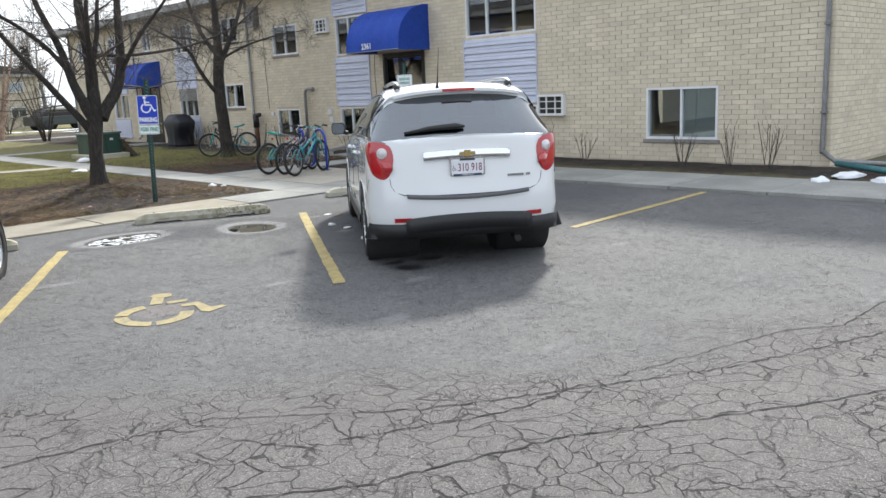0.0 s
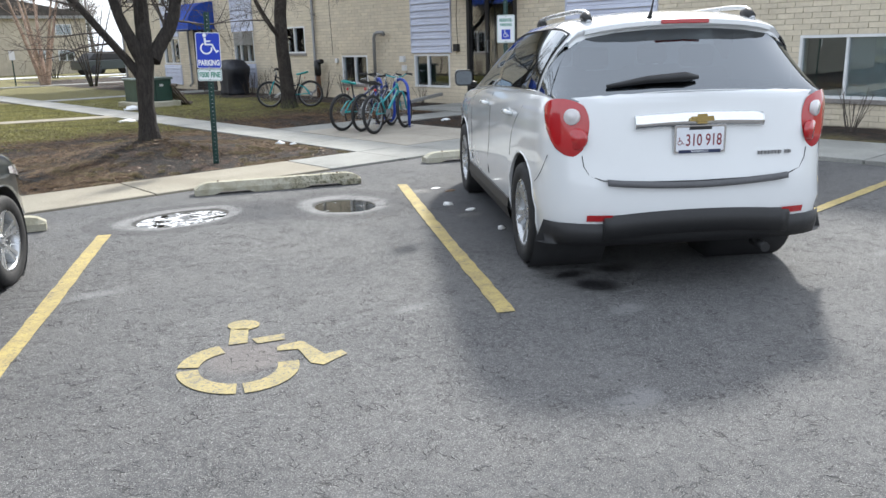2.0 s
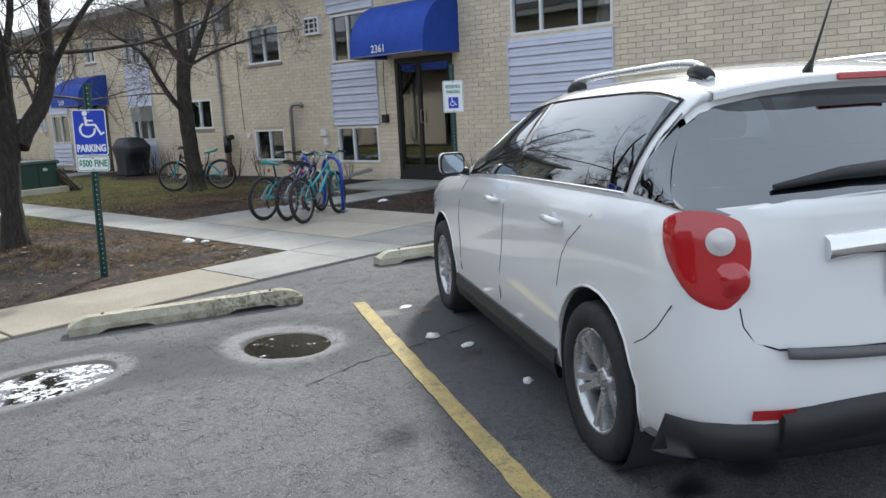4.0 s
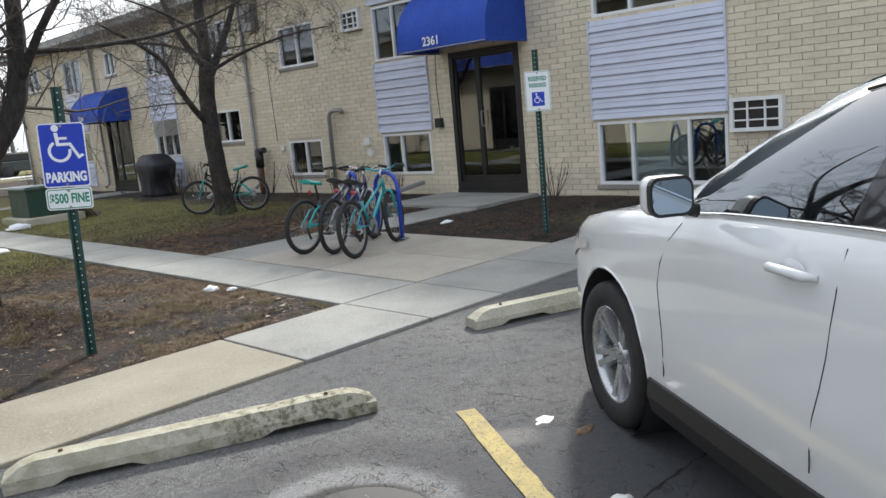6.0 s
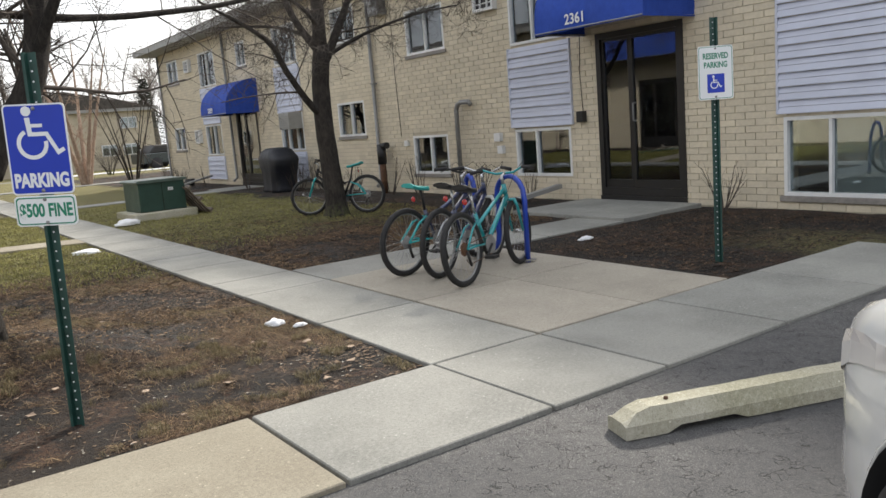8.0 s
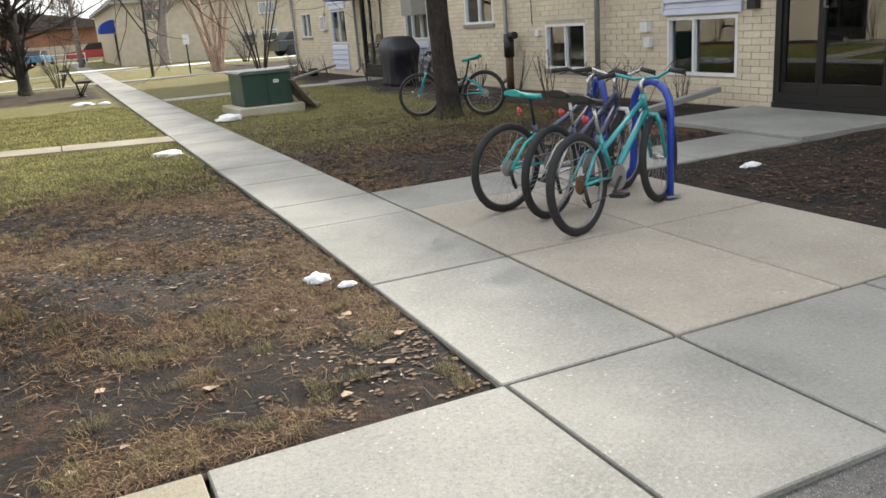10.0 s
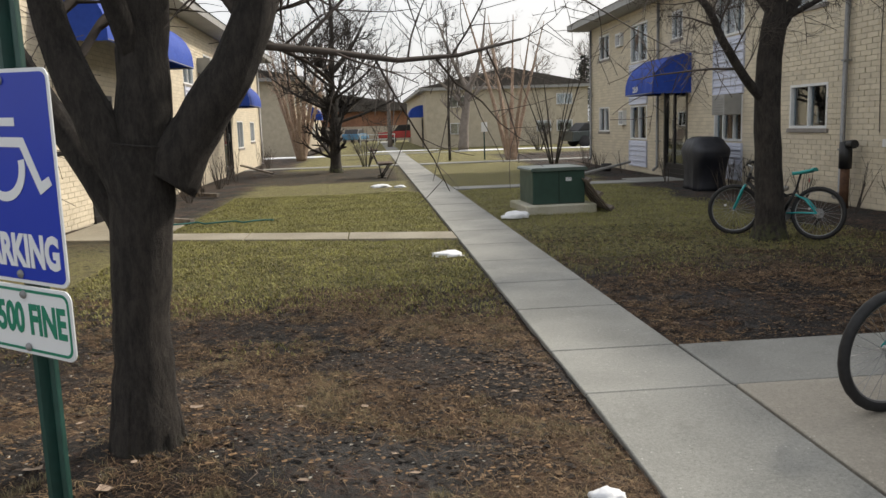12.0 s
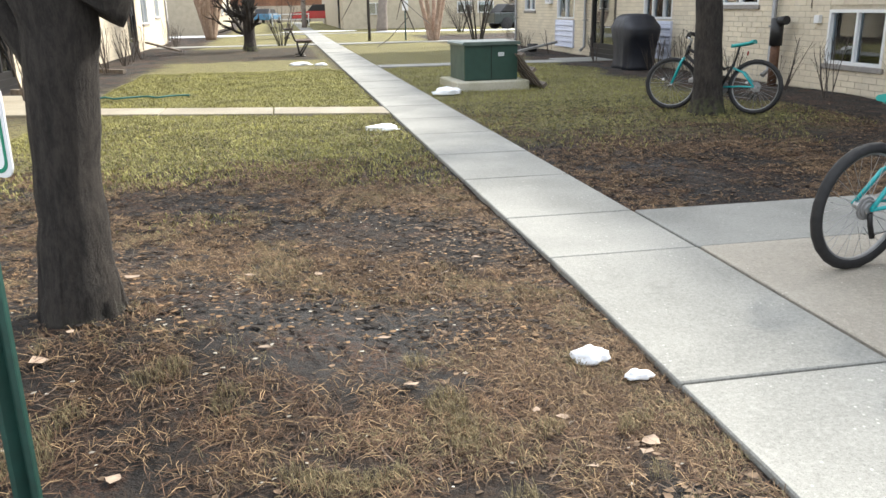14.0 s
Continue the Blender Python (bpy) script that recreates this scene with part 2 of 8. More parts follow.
        col = g.mix(g.math("MULTIPLY", halo, 0.5), col, (0.045, 0.045, 0.048))
        col = g.mix(g.disc(x, y, rx - 0.02, rx + 0.04, ry, 0.12), col, (0.040, 0.038, 0.034))
    col = g.mix(g.math("MULTIPLY", g.disc(2.66, 6.42, 0.12, 0.30, 0.9, 0.3), 0.5), col, (0.19, 0.165, 0.155))
    col = g.mix(crack, col, (0.012, 0.011, 0.011))
    h = g.math("ADD", g.math("MULTIPLY", speck, 0.35), g.math("MULTIPLY", fine, 0.25))
    h = g.math("SUBTRACT", h, g.math("MULTIPLY", crack, 1.2))
    rough = g.math("SUBTRACT", 0.86, g.math("MULTIPLY", oil, 0.4))
    return g.finish(col, rough, h, 0.012, 0.9)


CRACK0, CRACK1 = 4.35, 4.9
M_ASPHALT = asphalt_material()


def concrete_material(name, a, b, objects=0.08):
    g = Tree(name)
    col = g.mix(g.band(g.noise(1.2, 6), 0.3, 0.7), a, b)
    sp = g.noise(150, 3, rough=0.8)
    col = g.mix(g.math("MULTIPLY", g.band(sp, 0.55, 0.75), 0.3), col, tuple(c * 1.35 for c in a))
    col = g.mix(g.math("MULTIPLY", g.band(sp, 0.46, 0.36), 0.6), col, tuple(c * 0.5 for c in b))
    grit = g.noise(48, 6, rough=0.85)
    col = g.mix(g.math("MULTIPLY", g.band(grit, 0.50, 0.62), 0.40), col, tuple(c * 1.3 for c in a))
    col = g.mix(g.math("MULTIPLY", g.band(grit, 0.47, 0.36), 0.40), col, tuple(c * 0.6 for c in b))
    pits = g.node("ShaderNodeTexVoronoi", Scale=26.0)
    g.t.links.new(g.pos, pits.inputs["Vector"])
    col = g.mix(g.math("MULTIPLY", g.band(pits.outputs[0], 0.16, 0.09), g.band(g.noise(4, 3), 0.5, 0.6)), col, tuple(c * 1.6 for c in a))
    col = g.mix(g.math("MULTIPLY", g.band(g.noise(5, 6, rough=0.7), 0.56, 0.74), 0.4), col, tuple(c * 1.2 for c in a))
    col = g.mix(g.math("MULTIPLY", g.band(g.noise(2.6, 6, rough=0.7), 0.6, 0.75), 0.35), col, tuple(c * 0.6 for c in b))
    oi = g.node("ShaderNodeObjectInfo")
    hs = g.node("ShaderNodeHueSaturation", Color=col, Value=g.band(oi.outputs["Random"], 0, 1, 1 - objects, 1 + objects))
    h = g.math("ADD", g.noise(60, 5, rough=0.7), g.math("MULTIPLY", sp, 0.4))
    return g.finish(hs.outputs[0], 0.85, h, 0.004, 0.7)


M_WALK = concrete_material("pavement_concrete", (0.290, 0.290, 0.268), (0.196, 0.198, 0.184))
M_WALK_WARM = concrete_material("newer_concrete", (0.375, 0.345, 0.290), (0.29, 0.265, 0.222), 0.05)
M_WALK_OLD = concrete_material("worn_pebbly_concrete", (0.30, 0.275, 0.215), (0.22, 0.195, 0.148), 0.05)
M_STOP = concrete_material("parking_stop_concrete", (0.46, 0.44, 0.37), (0.30, 0.29, 0.20))


def lawn_material():
    g = Tree("lawn_soil")
    sep = g.node("ShaderNodeSeparateXYZ")
    g.t.links.new(g.pos, sep.inputs[0])
    X, Y = sep.outputs[0], sep.outputs[1]
    w = g.math("MULTIPLY", g.math("SUBTRACT", g.noise(0.9, 5), 0.5), 3.0)
    yy = g.math("ADD", Y, w)
    green_l = g.math("MULTIPLY", g.band(yy, 17.6, 19.6), g.band(X, 7.6, 7.2))
    xr = g.math("ADD", X, g.math("MULTIPLY", w, 0.5))
    green_r = g.math("MULTIPLY", g.math("MULTIPLY", g.band(yy, 18.6, 20.6), g.band(xr, 12.8, 12.0)), g.band(X, 8.0, 8.6))
    near = g.math("MULTIPLY", g.math("MULTIPLY", g.band(xr, 13.3, 12.7), g.band(X, 11.6, 12.0)), g.math("MULTIPLY", g.band(Y, 14, 12.5), 0.6))
    far = g.math("MAXIMUM", g.band(Y, 50, 54), g.band(Y, 2, 0))
    green = g.math("MAXIMUM", g.math("MAXIMUM", green_l, green_r), g.math("MAXIMUM", far, near))
    bed = g.math("MULTIPLY", g.math("MULTIPLY", g.band(yy, 33.5, 34.8), g.band(yy, 42.5, 41)), g.band(X, 7.6, 7.0))
    bedl = g.math("MULTIPLY", g.band(xr, 3.6, 2.8), g.band(Y, 21, 24))
    green = g.math("MULTIPLY", green, g.math("SUBTRACT", 1.0, g.math("MAXIMUM", g.math("MULTIPLY", bed, 0.9), bedl)))
    bald = g.band(g.noise(1.4, 6, rough=0.65), 0.60, 0.68)
    green = g.math("MULTIPLY", green, g.math("SUBTRACT", 1.0, g.math("MULTIPLY", bald, 0.55)))
    straw = g.band(g.noise(0.8, 5, rough=0.6), 0.42, 0.6)
    f = g.noise(38, 7, rough=0.9)
    soil = g.mix(g.band(g.noise(7, 6), 0.35, 0.65), (0.010, 0.009, 0.008), (0.028, 0.024, 0.021))
    litter = g.mix(g.band(f, 0.42, 0.60), (0.022, 0.014, 0.010), (0.092, 0.056, 0.032))
    soil = g.mix(g.math("MULTIPLY", straw, 0.8), soil, litter)
    dark = g.math("MAXIMUM", g.disc(5.2, 13.5, 0.3, 0.8, 0.8, 0.8), g.disc(4.3, 14.6, 0.2, 0.6, 0.8, 0.8))
    soil = g.mix(g.math("MULTIPLY", dark, 0.85), soil, (0.022, 0.019, 0.017))
    speck = g.noise(90, 3, rough=0.8)
    soil = g.mix(g.math("MULTIPLY", g.band(speck, 0.62, 0.72), 0.7), soil, (0.20, 0.16, 0.12))
    grey = g.disc(6.35, 14.4, 0.1, 0.9, 0.8, 0.9)
    soil = g.mix(g.math("MULTIPLY", grey, 0.7), soil, (0.085, 0.083, 0.082))
    grey = g.disc(8.95, 17.6, 0.1, 0.8, 1.6, 0.9)
    soil = g.mix(g.math("MULTIPLY", grey, 0.7), soil, (0.10, 0.098, 0.096))
    grass = g.mix(g.band(f, 0.40, 0.62), (0.055, 0.056, 0.020), (0.36, 0.325, 0.12))
    grass = g.mix(g.math("MULTIPLY", g.band(g.noise(3, 5), 0.45, 0.7), 0.6), grass, (0.20, 0.165, 0.085))
    clod = g.noise(13, 6, rough=0.75)
    soil = g.mix(g.math("MULTIPLY", g.band(clod, 0.50, 0.40), 0.75), soil, (0.012, 0.010, 0.009))
    red = g.math("MULTIPLY", g.band(g.noise(2.3, 5, rough=0.7), 0.50, 0.64), g.band(f, 0.45, 0.55))
    soil = g.mix(g.math("MULTIPLY", red, 0.6), soil, (0.16, 0.075, 0.040))
    moss = g.math("MULTIPLY", g.band(g.noise(7.5, 7, rough=0.75), 0.52, 0.60), g.band(Y, 30, 17.5, 0.35, 1.0))
    grass = g.mix(g.math("MULTIPLY", moss, 0.85), grass, (0.045, 0.033, 0.018))
    col = g.mix(green, soil, grass)
    h = g.math("ADD", g.noise(30, 6, rough=0.8), g.math("MULTIPLY", g.noise(120, 3), 0.3))
    return g.finish(col, 0.95, h, 0.05, 1.0)


M_LAWN = lawn_material()


def paint_material():
    g = Tree("worn_yellow_line_paint")
    col = g.mix(g.band(g.noise(9, 6), 0.35, 0.65), (0.43, 0.34, 0.12), (0.33, 0.265, 0.11))
    worn = g.math("MAXIMUM", g.band(g.noise(55, 6, rough=0.85), 0.52, 0.60), g.band(g.noise(11, 8, rough=0.8), 0.56, 0.62))
    col = g.mix(g.math("MULTIPLY", worn, 0.85), col, (0.13, 0.12, 0.10))
    return g.finish(col, 0.8, g.noise(120, 4), 0.004)


M_PAINT = paint_material()
BRICK = (0.64, 0.57, 0.44)
M_BRICK = mat("cream_painted_brick", BRICK, 0.75, scale=20, vary=0.07, bump=0.003, bump_scale=70, island=0.07)
M_BRICK_ONE = mat("cream_painted_single_brick", BRICK, 0.75, scale=20, vary=0.07, bump=0.003, bump_scale=70, objects=0.07)
M_MORTAR = mat("painted_mortar", (0.49, 0.435, 0.335), 0.9, scale=25, vary=0.12, bump=0.002)
M_SIDING = mat("pale_blue_grey_siding", (0.53, 0.56, 0.67), 0.5, scale=4, vary=0.05, objects=0.03)
M_WHITE = mat("white_frame_paint", (0.72, 0.73, 0.73), 0.45, scale=10, vary=0.06)
M_TRIMGREY = mat("grey_stone_sill", (0.26, 0.24, 0.22), 0.8, scale=20, vary=0.15, bump=0.002)
M_BLUE = mat("royal_blue_canvas", (0.010, 0.055, 0.36), 0.75, scale=12, vary=0.12, bump=0.0015, bump_scale=300)
M_BLACK = mat("black_metal_frame", (0.012, 0.012, 0.013), 0.4, scale=20, vary=0.2)
M_RUBBER = mat("black_rubber", (0.018, 0.018, 0.019), 0.75, scale=30, vary=0.2, bump=0.001)
M_DARK = mat("dark_room", (0.05, 0.047, 0.042), 0.9)
M_BLIND = mat("window_blind", (0.62, 0.65, 0.64), 0.6, scale=5, vary=0.06)
M_CURTAIN = mat("beige_curtain", (0.26, 0.26, 0.25), 0.9, scale=5, vary=0.12)
M_ROOF = mat("brown_asphalt_shingle", (0.085, 0.075, 0.066), 0.9, scale=25, vary=0.3, bump=0.004)
M_FASCIA = mat("grey_eave_paint", (0.30, 0.30, 0.29), 0.55, scale=8, vary=0.1)
M_GALV = mat("grey_painted_metal", (0.27, 0.27, 0.27), 0.45, metal=0.3, scale=25, vary=0.15)
M_POST = mat("dark_green_post_paint", (0.012, 0.055, 0.045), 0.5, scale=25, vary=0.2)
M_SIGNBLUE = mat("blue_sign_sheeting", (0.006, 0.035, 0.42), 0.35, scale=4, vary=0.04)
M_SIGNWHITE = mat("white_sign_sheeting", (0.74, 0.76, 0.78), 0.35, scale=4, vary=0.03)
M_SIGNGREEN = mat("green_sign_print", (0.01, 0.20, 0.12), 0.4, scale=4, vary=0.03)


def bark_material(name, a, b, green=False):
    g = Tree(name)
    st = g.node("ShaderNodeMapping")
    g.t.links.new(g.pos, st.inputs["Vector"])
    st.inputs["Scale"].default_value = (1, 1, 0.3)
    f = g.noise(30, 7, st.outputs[0], 0.85)
    col = g.mix(g.band(f, 0.35, 0.65), a, b)
    col = g.mix(g.math("MULTIPLY", g.band(g.noise(3, 5), 0.5, 0.7), 0.4), col, tuple(c * 1.6 for c in b))
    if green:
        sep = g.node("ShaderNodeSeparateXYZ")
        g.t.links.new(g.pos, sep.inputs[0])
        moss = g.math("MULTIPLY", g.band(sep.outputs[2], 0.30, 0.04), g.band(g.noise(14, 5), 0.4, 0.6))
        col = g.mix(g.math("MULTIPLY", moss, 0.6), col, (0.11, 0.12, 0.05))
    return g.finish(col, 0.95, f, 0.035, 1.0)


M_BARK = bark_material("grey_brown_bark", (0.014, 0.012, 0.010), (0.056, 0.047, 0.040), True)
# paler than the near twigs: the haze of distance is put into the colour
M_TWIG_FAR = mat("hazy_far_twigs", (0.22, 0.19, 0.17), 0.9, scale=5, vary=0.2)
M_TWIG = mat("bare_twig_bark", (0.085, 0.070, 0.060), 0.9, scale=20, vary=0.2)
M_BIRCH = bark_material("peeling_river_birch_bark", (0.24, 0.15, 0.10), (0.46, 0.36, 0.29))


def glass_material(name, tint, clear):
    g = Tree(name)
    tr = g.node("ShaderNodeBsdfTransparent")
    tr.inputs[0].default_value = (*tint, 1)
    gl = g.node("ShaderNodeBsdfGlossy", Roughness=0.015)
    gl.inputs[0].default_value = (0.9, 0.95, 1, 1)
    fr = g.node("ShaderNodeFresnel", IOR=1.9)
    f = g.math("MINIMUM", g.math("ADD", fr.outputs[0], clear), 1.0)
    mx = g.node("ShaderNodeMixShader")
    g.t.links.new(f, mx.inputs[0])
    g.t.links.new(tr.outputs[0], mx.inputs[1])
    g.t.links.new(gl.outputs[0], mx.inputs[2])
    g.t.links.new(mx.outputs[0], g.t.nodes["Material Output"].inputs["Surface"])
    return g.m


M_GLASS = glass_material("window_glass", (0.8, 0.85, 0.85), 0.03)
M_CARGLASS = glass_material("tinted_car_glass", (0.045, 0.055, 0.065), 0.10)

# ---------- ground ----------
LOT_Y, LOT_X, WALK_Y, WALK_X = 11.17, 10.75, 12.23, 12.4
bm = bmesh.new()
box(bm, -1500, 1500, -1500, 1500, -0.6, -0.06)
ground = part("ground", bm, mat("distant_ground", (0.10, 0.095, 0.05), 0.95, scale=2, vary=0.3), label="", kind="structure")
tagged(ground, "flat open ground of dull winter grass reaching the horizon", "ground")


def sheet(name, x0, x1, y0, y1, step, height, material, label, category):
    nx, ny = max(1, round((x1 - x0) / step)), max(1, round((y1 - y0) / step))
    xs, ys = np.linspace(x0, x1, nx + 1), np.linspace(y0, y1, ny + 1)
    verts = [(x, y, height(x, y)) for y in ys for x in xs]
    faces = [(j * (nx + 1) + i, j * (nx + 1) + i + 1, (j + 1) * (nx + 1) + i + 1, (j + 1) * (nx + 1) + i) for j in range(ny) for i in range(nx)]
    ob = raw(name, verts, faces, material)
    for p in ob.data.polygons:
        p.use_smooth = True
    return tagged(ob, label, category, kind="structure")


def lot_height(x, y):
    return -0.022 - 0.03 * min(1.0, max(0.0, (10.6 - y) / 2.5)) + 0.006 * noise.noise(Vector((x * 0.4, y * 0.4, 0))) - 0.034 * math.exp(-((x - 5.23) ** 2 + ((y - 9.35) / 1.1) ** 2) / 0.09) - 0.034 * math.exp(-((x - 3.85) ** 2 / 0.20 + (y - 9.97) ** 2 / 0.09))


def lawn_height(x, y):
    h = 0.02 * noise.noise(Vector((x * 0.8, y * 0.8, 4))) + 0.012 * noise.noise(Vector((x * 4, y * 4, 1)))
    h -= 0.018
    h += 0.25 * math.exp(-((x - 5.35) ** 2 + (y - 14.40) ** 2) / 0.75)
    return h - 0.010 if 7.2 < x < 8.7 or y < 12.6 else h


lot = sheet("road", -8, LOT_X + 0.05, -9, LOT_Y + 0.05, 0.1, lot_height, M_ASPHALT, "grey worn asphalt parking lot with crazed cracks, salt stains and damp patches", "parking lot")
for nm, x0, x1, y0, y1 in (("road", -60, -8, -60, LOT_Y + 0.05), ("road", -8, LOT_X + 0.05, -60, -9)):
    sheet(nm, x0, x1, y0, y1, 4, lambda x, y: -0.022, M_ASPHALT, "grey worn asphalt of the parking lot further off", "parking lot")
lawn = sheet("ground", -6, 14.3, 12.2, 62, 0.12, lawn_height, M_LAWN, "patchy winter lawn with bare soil and brown litter", "lawn")
sheet("ground", 12.1, 14.3, -9, 12.2, 0.12, lawn_height, M_LAWN, "dark soil bed with thin grass under the brick wall", "planting bed")
sheet("ground", -40, -6, 12.2, 62, 3, lambda x, y: 0.0, M_LAWN, "winter lawn beside the flats", "lawn")
sheet("ground", -40, 60, 62, 130, 3, lambda x, y: 0.0, M_LAWN, "far winter lawn between the buildings", "lawn")
sheet("ground", 14.3, 60, 39, 62, 3, lambda x, y: 0.0, M_LAWN, "winter lawn past the end of the flats", "lawn")

# ---------- concrete slabs ----------
def slab(parent, x0, x1, y0, y1, material, z=0.002, skew=None, gap=0.009):
    bm = bmesh.new()
    tilt = rng.uniform(-0.0025, 0.0025)
    box(bm, x0 + gap, x1 - gap, y0 + gap, y1 - gap, -0.12, z + tilt)
    if skew:
        for v in bm.verts:
            v.co = skew(v.co)
    return part("slab", bm, material, parent, bevel=0.006)


pave = holder("pavement", "band of pale concrete slabs along the edge of the parking lot", "pavement", kind="structure")
cuts = [-30, -27, -24, -21, -18, -15, -12, -9, -6, -3.5, -1.0, 1.55, 4.10]
for a, b in zip(cuts, cuts[1:]):
    slab(pave, a, b, LOT_Y, WALK_Y, M_WALK_OLD)
slab(pave, 4.10, 6.31, LOT_Y, WALK_Y, M_WALK_OLD)
for a, b in ((6.31, 7.47), (7.47, 8.33), (8.33, 9.5), (9.5, 10.75), (10.75, 12.4)):
    slab(pave, a, b, LOT_Y, WALK_Y, M_WALK)
ys = [11.17 - 1.5 * i for i in range(14)]
for b, a in zip(ys, ys[1:]):
    slab(pave, LOT_X, WALK_X, a, b, M_WALK)


def lean_walk(v):
    return Vector((v.x - 0.05 * max(0.0, min(1.0, (15.25 - v.y) / 3.0)), v.y, v.z))


walkway = holder("pavement", "straight grey concrete walk running away between the lawns", "walkway", kind="structure")
ys = [12.23, 13.74, 15.29, 16.17, 17.42, 18.56, 19.85, 21.15]
while ys[-1] < 100:
    ys.append(ys[-1] + 1.35)
for a, b in zip(ys, ys[1:]):
    slab(walkway, 7.5, 8.38, a, b, M_WALK, skew=lean_walk)
pad = holder("pavement", "warm buff concrete pad under the bicycle rack", "pavement", kind="structure")
for a, b in ((8.38, 9.42), (9.42, 10.46)):
    slab(pad, a, b, 12.23, 13.74, M_WALK_WARM, 0.004, gap=0.010, skew=lean_walk)
    slab(pad, a, b, 13.74, 15.29, M_WALK_WARM, 0.004, gap=0.010, skew=lean_walk)
doorwalk = holder("pavement", "grey concrete path leading to the entrance door", "path", kind="structure")
for a, b in ((8.38, 9.9), (9.9, 11.3), (11.3, 12.6)):
    slab(doorwalk, a, b, 15.29, 16.17, M_WALK)
slab(doorwalk, 12.6, 14.2, 15.3, 17.5, M_WALK, 0.035)
path_left = holder("pavement", "narrow concrete path across the lawn to a door", "path", kind="structure")


def lean_left(v):
    return Vector((v.x, v.y + (7.5 - v.x) * 0.28, v.z))


for a, b in ((6.0, 7.5), (4.5, 6.0), (3.2, 4.5), (1.5, 3.2)):
    slab(path_left, a, b, 21.72, 22.45 if a > 2 else 24.4, M_WALK_OLD, 0.012, lean_left)
path_right = holder("pavement", "narrow concrete path to the second entrance", "path", kind="structure")
for a, b in ((8.38, 9.9), (9.9, 11.4), (11.4, 12.9), (12.9, 14.2)):
    slab(path_right, a, b, 30.2, 31.0 if a < 12 else 31.6, M_WALK)
path_far = holder("pavement", "far concrete cross path", "path", kind="structure")
for i in range(14):
    slab(path_far, -6 + 1.6 * i, -4.4 + 1.6 * i, 43.5, 44.6, M_WALK)
    slab(path_far, -4 + 1.6 * i, -2.4 + 1.6 * i, 57.5, 58.6, M_WALK)


# ---------- painted lines ----------
def stripe(a, b, width, seed):
    r = random.Random(seed)
    a, b = Vector((*a, 0)), Vector((*b, 0))
    d = (b - a).normalized()
    s = Vector((-d.y, d.x, 0)) * width / 2
    n = max(2, round((b - a).length / 0.12))
    verts, faces = [], []
    for i in range(n + 1):
        p = a.lerp(b, i / n)
        for k in (-1, 1):
            q = p + s * k * r.uniform(0.88, 1.08)
            verts.append((q.x, q.y, lot_height(q.x, q.y) + 0.006))
    faces = [(2 * i, 2 * i + 1, 2 * i + 3, 2 * i + 2) for i in range(n)]
    ob = raw("parking_line", verts, faces, M_PAINT, kind="structure")
    return tagged(ob, "worn yellow painted parking bay line on asphalt", "road marking")


stripe((4.05, 5.95), (6.27, 9.72), 0.11, 1)
stripe((1.10, 6.15), (3.07, 9.74), 0.11, 2)
stripe((7.35, 5.9), (10.70, 6.05), 0.10, 3)


# ---------- buildings ----------
WALL_TOP = 4.65


def brick_face(parent, s, xw, y0, y1, z0, z1, holes, singles=None, course=0.089, length=0.295):
    """Bricks over a wall face, cut round the holes. s: which way the face looks along x."""
    verts, faces, tall, deep = [], [], course - 0.011, 0.012
    one = {}
    z, row = z0, 0
    while z + tall <= z1 + 0.001:
        y = y0 - (length / 2 if row % 2 else 0)
        while y < y1:
            a, b = max(y, y0), min(y + length - 0.011, y1)
            y += length
            spans = [(a, b)]
            for h0, h1, g0, g1 in holes:
                if z + tall > g0 + 0.01 and z < g1 - 0.01:
                    spans = [q for p in spans for q in ((p[0], min(p[1], h0)), (max(p[0], h1), p[1])) if q[1] - q[0] > 0.02]
            for a, b in spans:
                d = deep + rng.uniform(-0.0015, 0.0015)
                if singles and singles(a, z):
                    key = round(b - a, 2)
                    if key not in one:
                        bm = bmesh.new()
                        box(bm, min(0, s * deep), max(0, s * deep), 0, b - a, 0, tall)
                        me = bpy.data.meshes.new("brick")
                        bmesh.ops.recalc_face_normals(bm, faces=bm.faces)
                        bm.to_mesh(me)
                        bm.free()
                        me.materials.append(M_BRICK_ONE)
                        one[key] = me
                    ob = new("brick", one[key])
                    ob.location = (xw + s * rng.uniform(-0.001, 0.001), a, z)
                    ob.parent = parent
                    continue
                k = len(verts)
                x = xw + s * d
                verts += [(xw, a, z), (xw, b, z), (xw, b, z + tall), (xw, a, z + tall), (x, a, z), (x, b, z), (x, b, z + tall), (x, a, z + tall)]
                fs = [(4, 5, 6, 7), (0, 1, 5, 4), (2, 3, 7, 6), (1, 2, 6, 5), (3, 0, 4, 7)]
                faces += [tuple(k + i for i in (f if s > 0 else f[::-1])) for f in fs]
        z += course
        row += 1
    return raw("brickwork", verts, faces, M_BRICK, parent, "stuff")


def holed_wall(s, xw, y0, y1, z0, z1, holes, thick=0.3):
    bm = bmesh.new()
    ys = sorted({y0, y1, *[v for h in holes for v in h[:2]]})
    zs = sorted({z0, z1, *[v for h in holes for v in h[2:]]})
    for a, b in zip(ys, ys[1:]):
        run = None
        for c, d in zip(zs, zs[1:]):
            my, mz = (a + b) / 2, (c + d) / 2
            if any(h[0] < my < h[1] and h[2] < mz < h[3] for h in holes):
                continue
            box(bm, min(xw, xw - s * thick), max(xw, xw - s * thick), a, b, c, d)
    return bm


